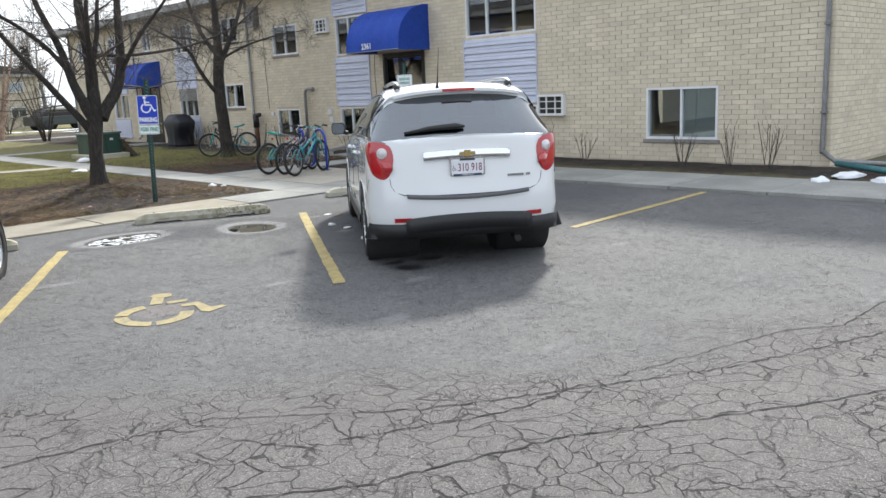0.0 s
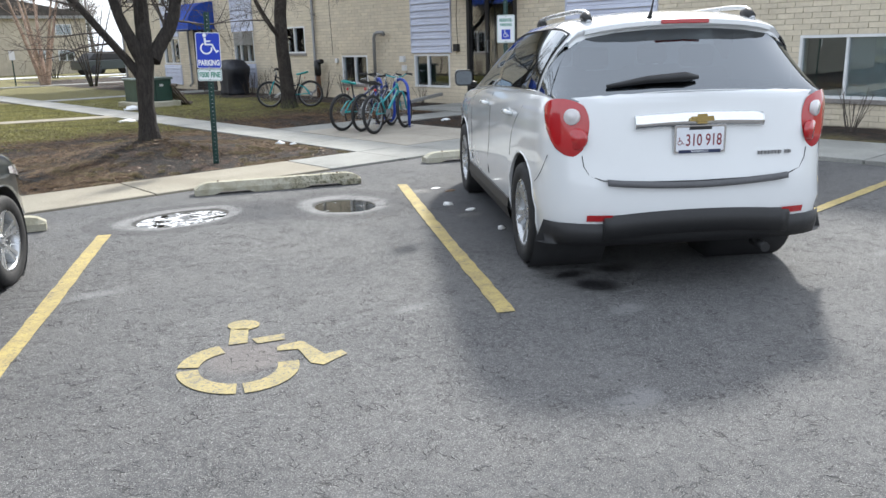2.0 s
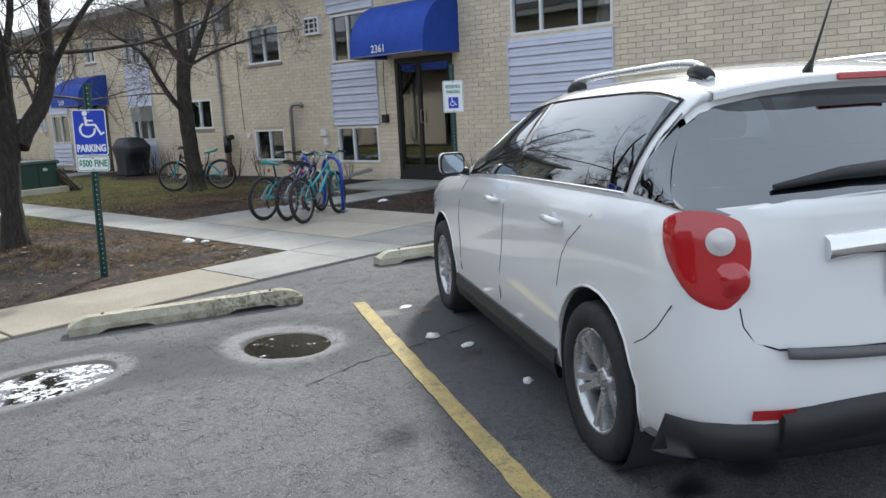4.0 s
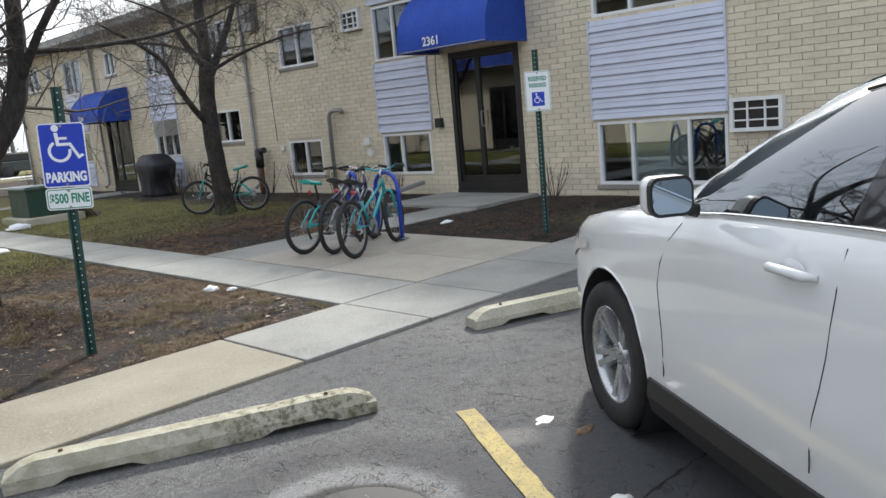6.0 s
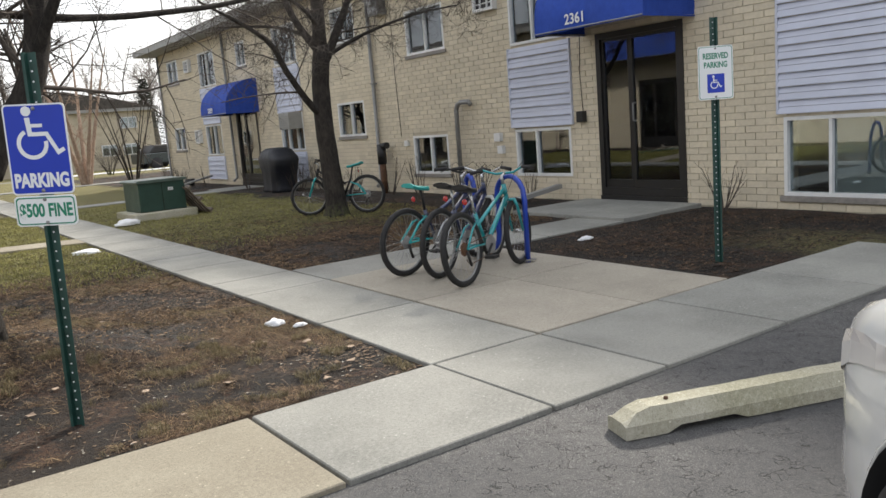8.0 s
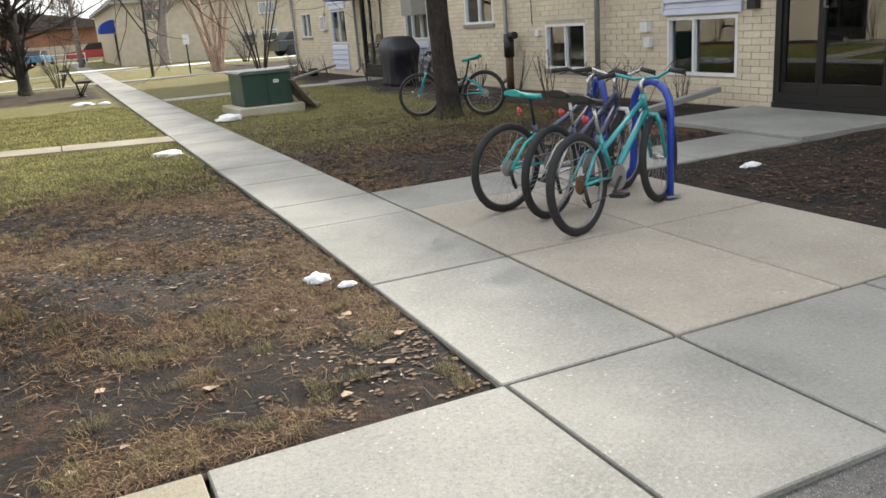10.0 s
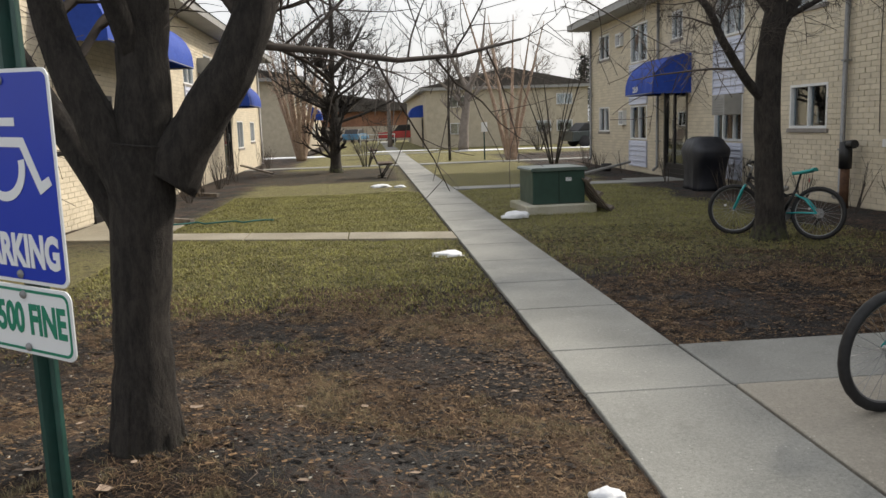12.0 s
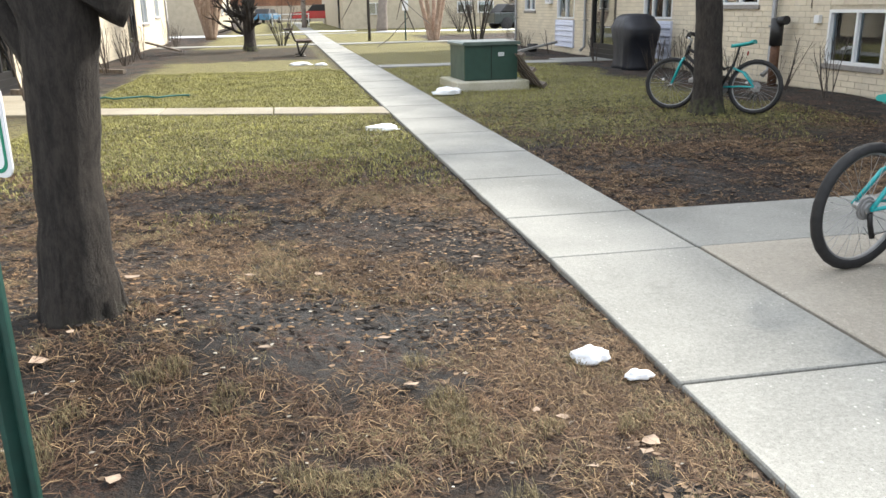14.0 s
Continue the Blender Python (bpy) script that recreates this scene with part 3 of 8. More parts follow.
def window(s, xw, y0, y1, z0, z1, splits, inside="dark", sill=True, group="", label="white framed sliding window in the brick wall", detail=True):
    """A framed window in an opening. splits: fractions at which mullions stand."""
    w = holder("window", label, "window", group, "structure")
    P = lambda d: xw + s * d
    X = lambda a, b: (min(P(a), P(b)), max(P(a), P(b)))
    f = 0.045
    bm = bmesh.new()
    for a, b, c, d in ((y0, y1, z0, z0 + f), (y0, y1, z1 - f, z1), (y0, y0 + f, z0 + f, z1 - f), (y1 - f, y1, z0 + f, z1 - f)):
        box(bm, *X(-0.07, 0.018), a, b, c, d)
    part("window_frame", bm, M_WHITE, w)
    edges = [y0 + f] + [y0 + f + (y1 - y0 - 2 * f) * k for k in splits] + [y1 - f]
    for k in range(1, len(edges) - 1):
        bm = bmesh.new()
        box(bm, *X(-0.06, 0.008), edges[k] - 0.02, edges[k] + 0.02, z0 + f, z1 - f)
        part("mullion", bm, M_WHITE, w)
    for k, (a, b) in enumerate(zip(edges, edges[1:])):
        bm = bmesh.new()
        box(bm, *X(-0.052, -0.046), a + (0.02 if k else 0), b - (0.02 if k < len(edges) - 2 else 0), z0 + f, z1 - f)
        pane = part("pane", bm, M_GLASS, w)
        pane.visible_shadow = False
        kind = inside[k % len(inside)] if isinstance(inside, (list, tuple)) else inside
        if kind == "blind":
            bm = bmesh.new()
            n = round((z1 - z0 - 2 * f) / (0.03 if detail else 0.08))
            h = (z1 - z0 - 2 * f) / n
            for i in range(n):
                q = z0 + f + i * h
                vs = [bm.verts.new((P(-0.062), a + 0.02, q)), bm.verts.new((P(-0.062), b - 0.02, q)), bm.verts.new((P(-0.082), b - 0.02, q + h * 0.92)), bm.verts.new((P(-0.082), a + 0.02, q + h * 0.92))]
                bm.faces.new(vs)
            part("blind", bm, M_BLIND, w)
        elif kind == "curtain":
            bm = bmesh.new()
            n = 16
            prev = None
            for i in range(n + 1):
                y = a + (b - a) * i / n
                d = -0.13 + (0.02 if i % 2 else -0.02)
                cur = (bm.verts.new((P(d), y, z0 + f)), bm.verts.new((P(d), y, z1 - f)))
                if prev:
                    bm.faces.new((prev[0], cur[0], cur[1], prev[1]))
                prev = cur
            part("curtain", bm, M_CURTAIN, w)
    if sill:
        bm = bmesh.new()
        box(bm, *X(-0.05, 0.045), y0 - 0.05, y1 + 0.05, z0 - 0.075, z0 - 0.003)
        part("window_sill", bm, M_TRIMGREY, w, bevel=0.006)
    return w


def siding(s, xw, y0, y1, z0, z1, pitch=0.165):
    w = holder("siding_panel", "pale blue-grey lapped siding panel between the windows", "siding", kind="structure")
    n = max(1, round((z1 - z0) / pitch))
    h = (z1 - z0) / n
    for i in range(n):
        a = z0 + i * h
        bm = bmesh.new()
        prof = [(0.0, a), (0.012, a + 0.004), (0.055, a), (0.055, a + h * 0.07), (0.034, a + h * 0.5), (0.042, a + h * 0.54), (0.020, a + h * 0.97), (0.0, a + h * 0.985)]
        A = [bm.verts.new((xw + s * d, y0 + 0.03, z)) for d, z in prof]
        B = [bm.verts.new((xw + s * d, y1 - 0.03, z)) for d, z in prof]
        for k in range(len(prof)):
            bm.faces.new((A[k], A[(k + 1) % len(prof)], B[(k + 1) % len(prof)], B[k]))
        bm.faces.new(A)
        bm.faces.new(B)
        part("slat", bm, M_SIDING, w)
    for a, b in ((y0, y0 + 0.03), (y1 - 0.03, y1)):
        bm = bmesh.new()
        box(bm, min(xw, xw + s * 0.05), max(xw, xw + s * 0.05), a, b, z0, z1)
        part("corner_strip", bm, M_SIDING, w)
    return w


def wall_ac(s, xw, y0, y1, z0, z1, out=0.12, tilt=0.0):
    """An air conditioner in a wall sleeve with a white frame."""
    w = holder("air_conditioner", "white framed air conditioner sleeve set in the brick wall", "air conditioner")
    X = lambda a, b: (min(xw + s * a, xw + s * b), max(xw + s * a, xw + s * b))
    bm = bmesh.new()
    f = 0.05
    for a, b, c, d in ((y0, y1, z0, z0 + f), (y0, y1, z1 - f, z1), (y0, y0 + f, z0 + f, z1 - f), (y1 - f, y1, z0 + f, z1 - f)):
        box(bm, *X(-0.1, out), a, b, c, d)
    part("sleeve", bm, M_WHITE, w)
    bm = bmesh.new()
    box(bm, *X(-0.1, out - 0.05), y0 + f, y1 - f, z0 + f, z1 - f)
    part("coil", bm, M_BLACK, w)
    for i in range(1, 3):
        bm = bmesh.new()
        q = y0 + (y1 - y0) * i / 3
        box(bm, *X(out - 0.05, out - 0.02), q - 0.012, q + 0.012, z0 + f, z1 - f)
        part("bar", bm, M_WHITE, w)
    for i in range(1, 3):
        bm = bmesh.new()
        q = z0 + (z1 - z0) * i / 3
        box(bm, *X(out - 0.05, out - 0.024), y0 + f, y1 - f, q - 0.01, q + 0.01)
        part("bar", bm, M_WHITE, w)
    return w


def boxy_ac(s, xw, y0, y1, z0, z1, out=0.4):
    w = holder("air_conditioner", "grey box air conditioner jutting from a window", "air conditioner")
    X = lambda a, b: (min(xw + s * a, xw + s * b), max(xw + s * a, xw + s * b))
    bm = bmesh.new()
    box(bm, *X(-0.05, out), y0, y1, z0, z1)
    part("casing", bm, M_FASCIA, w, bevel=0.01)
    for i in range(6):
        bm = bmesh.new()
        q = z0 + 0.04 + (z1 - z0 - 0.08) * i / 6
        box(bm, *X(out, out + 0.008), y0 + 0.05, y1 - 0.05, q, q + 0.02)
        part("louvre", bm, M_GALV, w)
    return w


def figures(text, size, material, m, name="figures", parent=None, extrude=0.001, bold=0.0):
    cu = bpy.data.curves.new(name, "FONT")
    cu.body, cu.size, cu.extrude, cu.align_x, cu.align_y = text, size, extrude, "CENTER", "CENTER"
    cu.offset = bold
    cu.resolution_u = 3
    tmp = bpy.data.objects.new(name, cu)
    scene.collection.objects.link(tmp)
    me = bpy.data.meshes.new_from_object(tmp.evaluated_get(bpy.context.evaluated_depsgraph_get()))
    bpy.data.objects.remove(tmp)
    me.transform(m)
    me.materials.clear()
    me.materials.append(material)
    ob = new(name, me)
    if parent is not None:
        ob.parent = parent
    return ob


def awning(s, xw, y0, y1, z0, z1, out, number=""):
    """A half-barrel door canopy: quarter-round from the wall down to its front hem."""
    w = holder("awning", "royal blue curved canvas door awning" + (" with a white house number" if number else " with a plain front"), "awning")
    n = 9
    prof = [(0.0, z1)] + [(out * math.sin(math.pi / 2 * k / n) ** 0.9, z0 + 0.16 + (z1 - z0 - 0.16) * math.cos(math.pi / 2 * k / n)) for k in range(1, n + 1)] + [(out + 0.005, z0)]
    bm = bmesh.new()
    ribs = 5
    cols = []
    for j in range(ribs * 4 + 1):
        y = y0 + (y1 - y0) * j / (ribs * 4)
        sag = 0.012 * (1 - math.cos(2 * math.pi * (j % 4) / 4)) / 2
        cols.append([bm.verts.new((xw + s * max(0.001, d - sag * (0.3 + d)), y, z - sag * 0.4)) for d, z in prof])
    for a, b in zip(cols, cols[1:]):
        for k in range(len(prof) - 1):
            f = bm.faces.new((a[k], a[k + 1], b[k + 1], b[k]))
            f.smooth = True
    cloth = part("canopy", bm, M_BLUE, w)
    for y in (y0, y1):
        bm = bmesh.new()
        vs = [bm.verts.new((xw + s * d, y, z)) for d, z in prof] + [bm.verts.new((xw + s * 0.001, y, z0))]
        bm.faces.new(vs)
        part("end_panel", bm, M_BLUE, w)
    bm = bmesh.new()
    tube(bm, [(xw + s * 0.01, y0 + 0.01, z0 + 0.02), (xw + s * out, y0 + 0.01, z0 + 0.02), (xw + s * out, y1 - 0.01, z0 + 0.02), (xw + s * 0.01, y1 - 0.01, z0 + 0.02)], 0.012, 6)
    part("frame", bm, M_GALV, w)
    if number:
        m = Matrix.Translation((xw + s * (out + 0.016), (y0 + y1) / 2 + 0.18 * -s, z0 + 0.14)) @ Euler((radians(90), 0, radians(90 * s))).to_matrix().to_4x4()
        figures(number, 0.20, M_SIGNWHITE, m, "house_number", w, bold=0.004)
    return w


def glazed_door(name, s, xw, y0, y1, z0, z1, label, double=True):
    w = holder(name, label, "door", kind="structure")
    X = lambda a, b: (min(xw + s * a, xw + s * b), max(xw + s * a, xw + s * b))
    f = 0.09
    bm = bmesh.new()
    for a, b, c, d in ((y0, y1, z1 - f, z1), (y0, y0 + f, z0 + 0.12, z1 - f), (y1 - f, y1, z0 + 0.12, z1 - f), (y0, y1, z0, z0 + 0.12)):
        box(bm, *X(-0.08, 0.03), a, b, c, d)
    part("door_frame", bm, M_BLACK, w)
    mid = y0 + (y1 - y0) * 0.60
    for k, (a, b) in enumerate(((y0 + f, mid), (mid, y1 - f))):
        bm = bmesh.new()
        g = 0.05 if k == 0 else 0.045
        for p, q, c, d in ((a, b, z0 + 0.12, z0 + 0.24), (a, b, z1 - f - g, z1 - f), (a, a + g, z0 + 0.24, z1 - f - g), (b - g, b, z0 + 0.24, z1 - f - g)):
            box(bm, *X(-0.06, 0.0), p + 0.002, q - 0.002, c, d)
        leaf = part("door_leaf" if k == 0 else "side_light", bm, M_BLACK, w)
        bm = bmesh.new()
        box(bm, *X(-0.035, -0.028), a + g, b - g, z0 + 0.24, z1 - f - g)
        pane = part("pane", bm, M_GLASS, leaf)
        pane.visible_shadow = False
    bm = bmesh.new()
    h = z0 + 1.12
    tube(bm, [(xw + s * 0.0, mid - 0.08, h), (xw + s * 0.06, mid - 0.08, h), (xw + s * 0.06, mid - 0.08, h + 0.26), (xw + s * 0.0, mid - 0.08, h + 0.26)], 0.012, 8)
    part("door_handle", bm, M_GALV, w)
    bm = bmesh.new()
    box(bm, *X(-0.08, 0.05), y0, y1, z0 - 0.16, z0 - 0.002)
    part("threshold", bm, M_BLACK, w)
    return w


def downspout(s, xw, y, z0, z1, out=0.09, foot=None):
    w = holder("downspout", "grey metal rain downspout on the brick wall", "downspout", "rain downspouts")
    bm = bmesh.new()
    pts = [(xw + s * out, y, z1), (xw + s * out, y, z0 + 0.12)]
    pts += [(xw + s * (out + 0.12), y, z0 + 0.02)] if foot is None else foot
    tube(bm, pts, 0.042, 8)
    part("pipe", bm, M_GALV, w)
    for z in (z0 + 0.8, (z0 + z1) / 2, z1 - 0.5):
        bm = bmesh.new()
        box(bm, min(xw, xw + s * (out + 0.05)), max(xw, xw + s * (out + 0.05)), y - 0.05, y + 0.05, z, z + 0.03)
        part("strap", bm, M_GALV, w)
    return w


def building(name, s, xw, y0, y1, depth, holes, label, singles=None, eave=0.7, bricks=True, top=WALL_TOP):
    """A two-storey block whose long face stands at xw and looks along s."""
    b = holder(name, label, "apartment building", kind="structure")
    bm = holed_wall(s, xw, y0, y1, -0.1, top, holes)
    back = xw - s * depth
    box(bm, min(back, back + s * 0.3), max(back, back + s * 0.3), y0, y1, -0.1, top)
    for a, c in ((y0, y0 + 0.3), (y1 - 0.3, y1)):
        box(bm, min(xw - s * 0.3, back + s * 0.3), max(xw - s * 0.3, back + s * 0.3), a, c, -0.1, top)
    part("wall", bm, M_MORTAR, b)
    bm = bmesh.new()
    box(bm, min(xw - s * 0.3, back), max(xw - s * 0.3, back), y0 + 0.3, y1 - 0.3, 2.2, 2.35)
    box(bm, min(xw - s * 2.8, xw - s * 2.9), max(xw - s * 2.8, xw - s * 2.9), y0 + 0.3, y1 - 0.3, -0.1, top)
    part("inner_wall", bm, M_CURTAIN, b)
    bm = bmesh.new()
    lo, hi = min(xw + s * eave, back - s * eave), max(xw + s * eave, back - s * eave)
    box(bm, lo, hi, y0 - eave, y1 + eave, top, top + 0.2)
    part("eave", bm, M_FASCIA, b)
    bm = bmesh.new()
    mid, rise = (lo + hi) / 2, depth * 0.11
    prism(bm, [(lo - 0.03, 0), (hi + 0.03, 0), (mid, rise)], y1 - y0 + 2 * eave + 0.06,
          Matrix.Translation((0, y1 + eave + 0.03, top + 0.2)) @ Matrix.Rotation(radians(90), 4, "X"))
    part("roof", bm, M_ROOF, b)
    if bricks:
        brick_face(b, s, xw, y0, y1, 0.0, top, holes, singles)
    return b


RX = 14.26
# openings of the long front: y from, y to, z from, z to
WINDOWS_R = [
    (7.68, 9.20, 0.42, 1.42, (0.5,), ["blind", "dark"], True),
    (11.97, 14.10, 0.17, 1.15, (0.27, 0.73), ["dark", "blind", "dark"], True),
    (11.97, 14.10, 2.74, 3.75, (0.3, 0.7), ["curtain", "dark", "curtain"], False),
    (17.83, 19.20, 0.38, 1.19, (0.62,), ["curtain", "dark"], False),
    (17.83, 19.20, 2.62, 3.66, (0.6,), ["curtain", "dark"], False),
    (21.12, 22.44, 2.81, 3.69, (0.5,), ["curtain", "dark"], True),
    (21.23, 22.46, 0.40, 1.18, (0.5,), ["curtain", "curtain"], True),
    (24.37, 25.62, 1.26, 2.05, (0.5,), ["blind", "dark"], True),
    (24.50, 25.60, 3.40, 4.20, (0.5,), ["curtain", "dark"], True),
    (27.55, 28.95, 0.98, 1.97, (0.3, 0.7), ["dark", "curtain", "dark"], False),
    (27.55, 28.95, 3.25, 4.25, (0.3, 0.7), ["dark", "curtain", "dark"], False),
    (33.45, 34.90, 0.93, 1.92, (0.5,), ["curtain", "dark"], False),
    (33.45, 34.90, 3.15, 4.25, (0.5,), ["curtain", "dark"], False),
    (37.05, 38.20, 1.15, 1.95, (0.5,), ["curtain", "dark"], True),
    (37.05, 38.20, 3.50, 4.30, (0.5,), ["curtain", "dark"], True),
    (30.9, 31.6, 3.5, 4.2, (0.5,), ["curtain", "dark"], True),
]
SIDING_R = [(11.95, 14.18, 1.19, 2.69), (17.75, 19.27, 1.22, 2.58), (17.75, 19.27, 3.70, 4.6), (27.5, 29.0, 2.0, 3.22), (33.4, 34.95, 1.95, 3.12), (33.4, 34.95, 0.15, 0.9), (27.5, 29.0, 0.15, 0.95), (11.95, 14.18, 3.79, 4.6)]
AC_R = [(11.18, 11.90, 0.90, 1.36), (19.48, 20.05, 3.30, 3.70), (35.3, 35.75, 1.35, 1.8), (35.6, 36.1, 3.75, 4.15)]
DOOR_R = [(15.58, 17.20, 0.10, 2.56), (30.5, 32.1, 0.1, 2.3)]
holes_r = [w[:4] for w in WINDOWS_R] + AC_R + DOOR_R
brick_holes = holes_r + SIDING_R
front = building("house", -1, RX, 5.65, 39.15, 9.0, holes_r, "long two-storey cream painted brick apartment block with blue awnings", singles=lambda y, z: 14.2 < y < 15.55)
for w in WINDOWS_R:
    window(-1, RX, *w[:6], sill=w[6])
for p in SIDING_R:
    siding(-1, RX, *p)
for p in AC_R:
    wall_ac(-1, RX, *p)
boxy_ac(-1, RX, 27.6, 28.2, 1.55, 1.97)
glazed_door("door_1", -1, RX, *DOOR_R[0], "black framed glazed entrance door with a side light")
glazed_door("door_2", -1, RX, *DOOR_R[1], "dark framed glazed door of the second entrance")
awning(-1, RX, 15.38, 17.42, 2.56, 3.66, 1.05, "2361")
awning(-1, RX, 30.3, 32.35, 2.12, 3.08, 1.0, "2359")
downspout(-1, RX, 23.76, 0.1, 4.6)
downspout(-1, RX, 32.4, 0.1, 4.6)
downspout(-1, RX, 39.0, 0.1, 4.6)
downspout(-1, RX, 5.75, 0.1, 4.6, 0.06, [(RX - 0.10, 5.7, 0.24), (RX - 0.30, 5.45, 0.12), (RX - 0.1, 4.3, 0.06)])

# the end wall of the long front
TURN_END = Matrix.Rotation(radians(-90), 4, "Z")
end = brick_face(front, 1, 0.0, RX, RX + 9.0, 0.0, WALL_TOP, [])
end.matrix_basis = Matrix.Translation((0, 5.65, 0)) @ TURN_END

# left block
LX = 1.35
WINDOWS_L = [
    (21.6, 23.2, 0.9, 1.9, (0.5,), ["curtain", "dark"], False), (21.6, 23.2, 2.9, 3.95, (0.5,), ["curtain", "dark"], False),
    (31.2, 32.2, 2.9, 3.9, (0.5,), ["curtain", "dark"], True), (29.9, 31.0, 0.95, 1.9, (0.5,), ["curtain", "dark"], True),
    (34.0, 35.3, 0.95, 1.9, (0.5,), ["curtain", "dark"], True), (34.0, 35.3, 2.9, 3.9, (0.5,), ["curtain", "dark"], True),
    (42.6, 44.0, 0.9, 1.95, (0.5,), ["curtain", "dark"], True), (46.0, 47.2, 1.1, 1.95, (0.5,), ["curtain", "dark"], True),
    (42.6, 44.0, 3.0, 3.95, (0.5,), ["curtain", "dark"], True), (46.0, 47.2, 3.0, 3.95, (0.5,), ["curtain", "dark"], True),
    (37.0, 38.2, 3.0, 3.95, (0.5,), ["curtain", "dark"], True),
]
DOOR_L = [(25.9, 27.5, 0.1, 2.3), (39.6, 41.2, 0.1, 2.3)]
building("house", 1, LX, 16.5, 49.0, 9.0, [w[:4] for w in WINDOWS_L] + DOOR_L, "sunlit two-storey cream brick apartment block with blue awnings")
for w in WINDOWS_L:
    window(1, LX, *w[:6], sill=w[6])
siding(1, LX, 21.6, 23.2, 1.93, 2.87)
siding(1, LX, 34.0, 35.3, 1.93, 2.87)
boxy_ac(1, LX, 36.0, 36.7, 3.3, 3.75)
glazed_door("door_3", 1, LX, *DOOR_L[0], "dark framed glazed door in the sunlit block")
glazed_door("door_4", 1, LX, *DOOR_L[1], "dark framed glazed door far along the sunlit block")
awning(1, LX, 24.2, 30.4, 3.0, 4.0, 1.05)
awning(1, LX, 39.0, 42.0, 2.4, 3.3, 1.05)
downspout(1, LX, 29.2, 0.1, 4.6)
downspout(1, LX, 48.8, 0.1, 4.6)

# far blocks
FB_X, FB_Y = 10.3, 66.0
building("house", -1, FB_X, FB_Y, FB_Y + 26, 11.2, [(FB_Y + 3, FB_Y + 4.4, 0.1, 2.1)], "far cream gable-ended apartment block beyond the lawns", bricks=False, top=3.85, eave=0.4)
glazed_door("door_5", -1, FB_X, FB_Y + 3, FB_Y + 4.4, 0.1, 2.1, "dark door of the far gable-ended block")
awning(-1, FB_X, FB_Y + 2.7, FB_Y + 4.7, 2.15, 3.0, 1.0)


def end_window(x0, x1, z0, z1, y):
    w = window(1, 0.09, x0, x1, z0, z1, (0.5,), "dark", False, label="small white framed window high in the gable wall", detail=False)
    w.matrix_basis = Matrix.Translation((0, y, 0)) @ TURN_END
    return w


for x in (11.9, 19.3):
    for z in (0.9, 2.7):
        end_window(x, x + 1.1, z, z + 0.75, FB_Y)
end_window(17.9, 18.9, 0.9, 1.65, FB_Y)
building("house", 1, 2.0, 60.0, 88.0, 9.0, [], "far sunlit apartment block in a row behind the birch", bricks=False, top=4.4)
for y in (61, 65, 69, 75, 80):
    for z in (1.0, 3.0):
        window(1, 2.07, y, y + 1.3, z, z + 0.9, (0.5,), "dark", True, label="white framed window of the far sunlit block", detail=False)
awning(1, 2.0, 71.0, 73.2, 2.2, 3.2, 1.0)
bm = bmesh.new()
box(bm, -6, 14, 104, 104.15, 0, 1.7)
part("fence", bm, mat("beige_fence_paint", (0.42, 0.36, 0.29), 0.8, scale=3, vary=0.1), label="long beige fence closing the far end of the lawns", kind="structure")
bm = bmesh.new()
box(bm, -10, 16, 116, 126, 0, 3.6)
far_house = part("house", bm, mat("orange_brown_brick", (0.28, 0.14, 0.085), 0.9, scale=4, vary=0.2), label="low orange-brown brick building behind the far fence", kind="structure")
bm = bmesh.new()
prism(bm, [(-11, 0), (17, 0), (3, 2.2)], 12, Matrix.Translation((0, 127, 3.6)) @ Matrix.Rotation(radians(90), 4, "X"))
part("roof", bm, M_ROOF, far_house)


# ---------- trees ----------
def limb(bm, p, d, length, r0, r1, r, bend=0.25, rise=0.1, sides=6, seg=6):
    """Grow one crooked limb; gives its points and radii."""
    pts, rad = [Vector(p)], [r0]
    d = Vector(d).normalized()
    for i in range(seg):
        d = (d + Vector((r.uniform(-1, 1), r.uniform(-1, 1), r.uniform(-1, 1))) * bend + Vector((0, 0, rise))).normalized()
        pts.append(pts[-1] + d * length / seg)
        rad.append(r0 + (r1 - r0) * (i + 1) / seg)
    tube(bm, pts, rad, sides, caps=False)
    return pts, rad


def twigs(bm, pts, rad, r, level, spread, length, rise, bend=0.22, count=5, start=0.2, thin=1.0, ratio=(0.16, 0.34)):
    n = len(pts) - 1
    for k in range(count):
        f = start + (1 - start) * (k + r.random()) / count
        i = min(int(f * n), n - 1)
        p = pts[i].lerp(pts[i + 1], f * n - i)
        d = (pts[i + 1] - pts[i]).normalized()
        side = d.cross(Vector((r.uniform(-1, 1), r.uniform(-1, 1), r.uniform(-0.6, 1)))).normalized()
        nd = (d * (1 - spread) + side * spread).normalized()
        ln = length * r.uniform(0.6, 1.25) * (1.1 - 0.5 * f)
        rr = max(0.0022, rad[i] * r.uniform(*ratio)) * thin
        q, s = limb(bm, p, nd, ln, rr, max(0.0016, rr * 0.35), r, bend, rise, 4 if level > 1 else 3, 4 if level > 0 else 3)
        if level > 0:
            twigs(bm, q, s, r, level - 1, spread, ln * 0.55, rise, bend, max(3, count - 1), 0.15, thin, (0.4, 0.6))


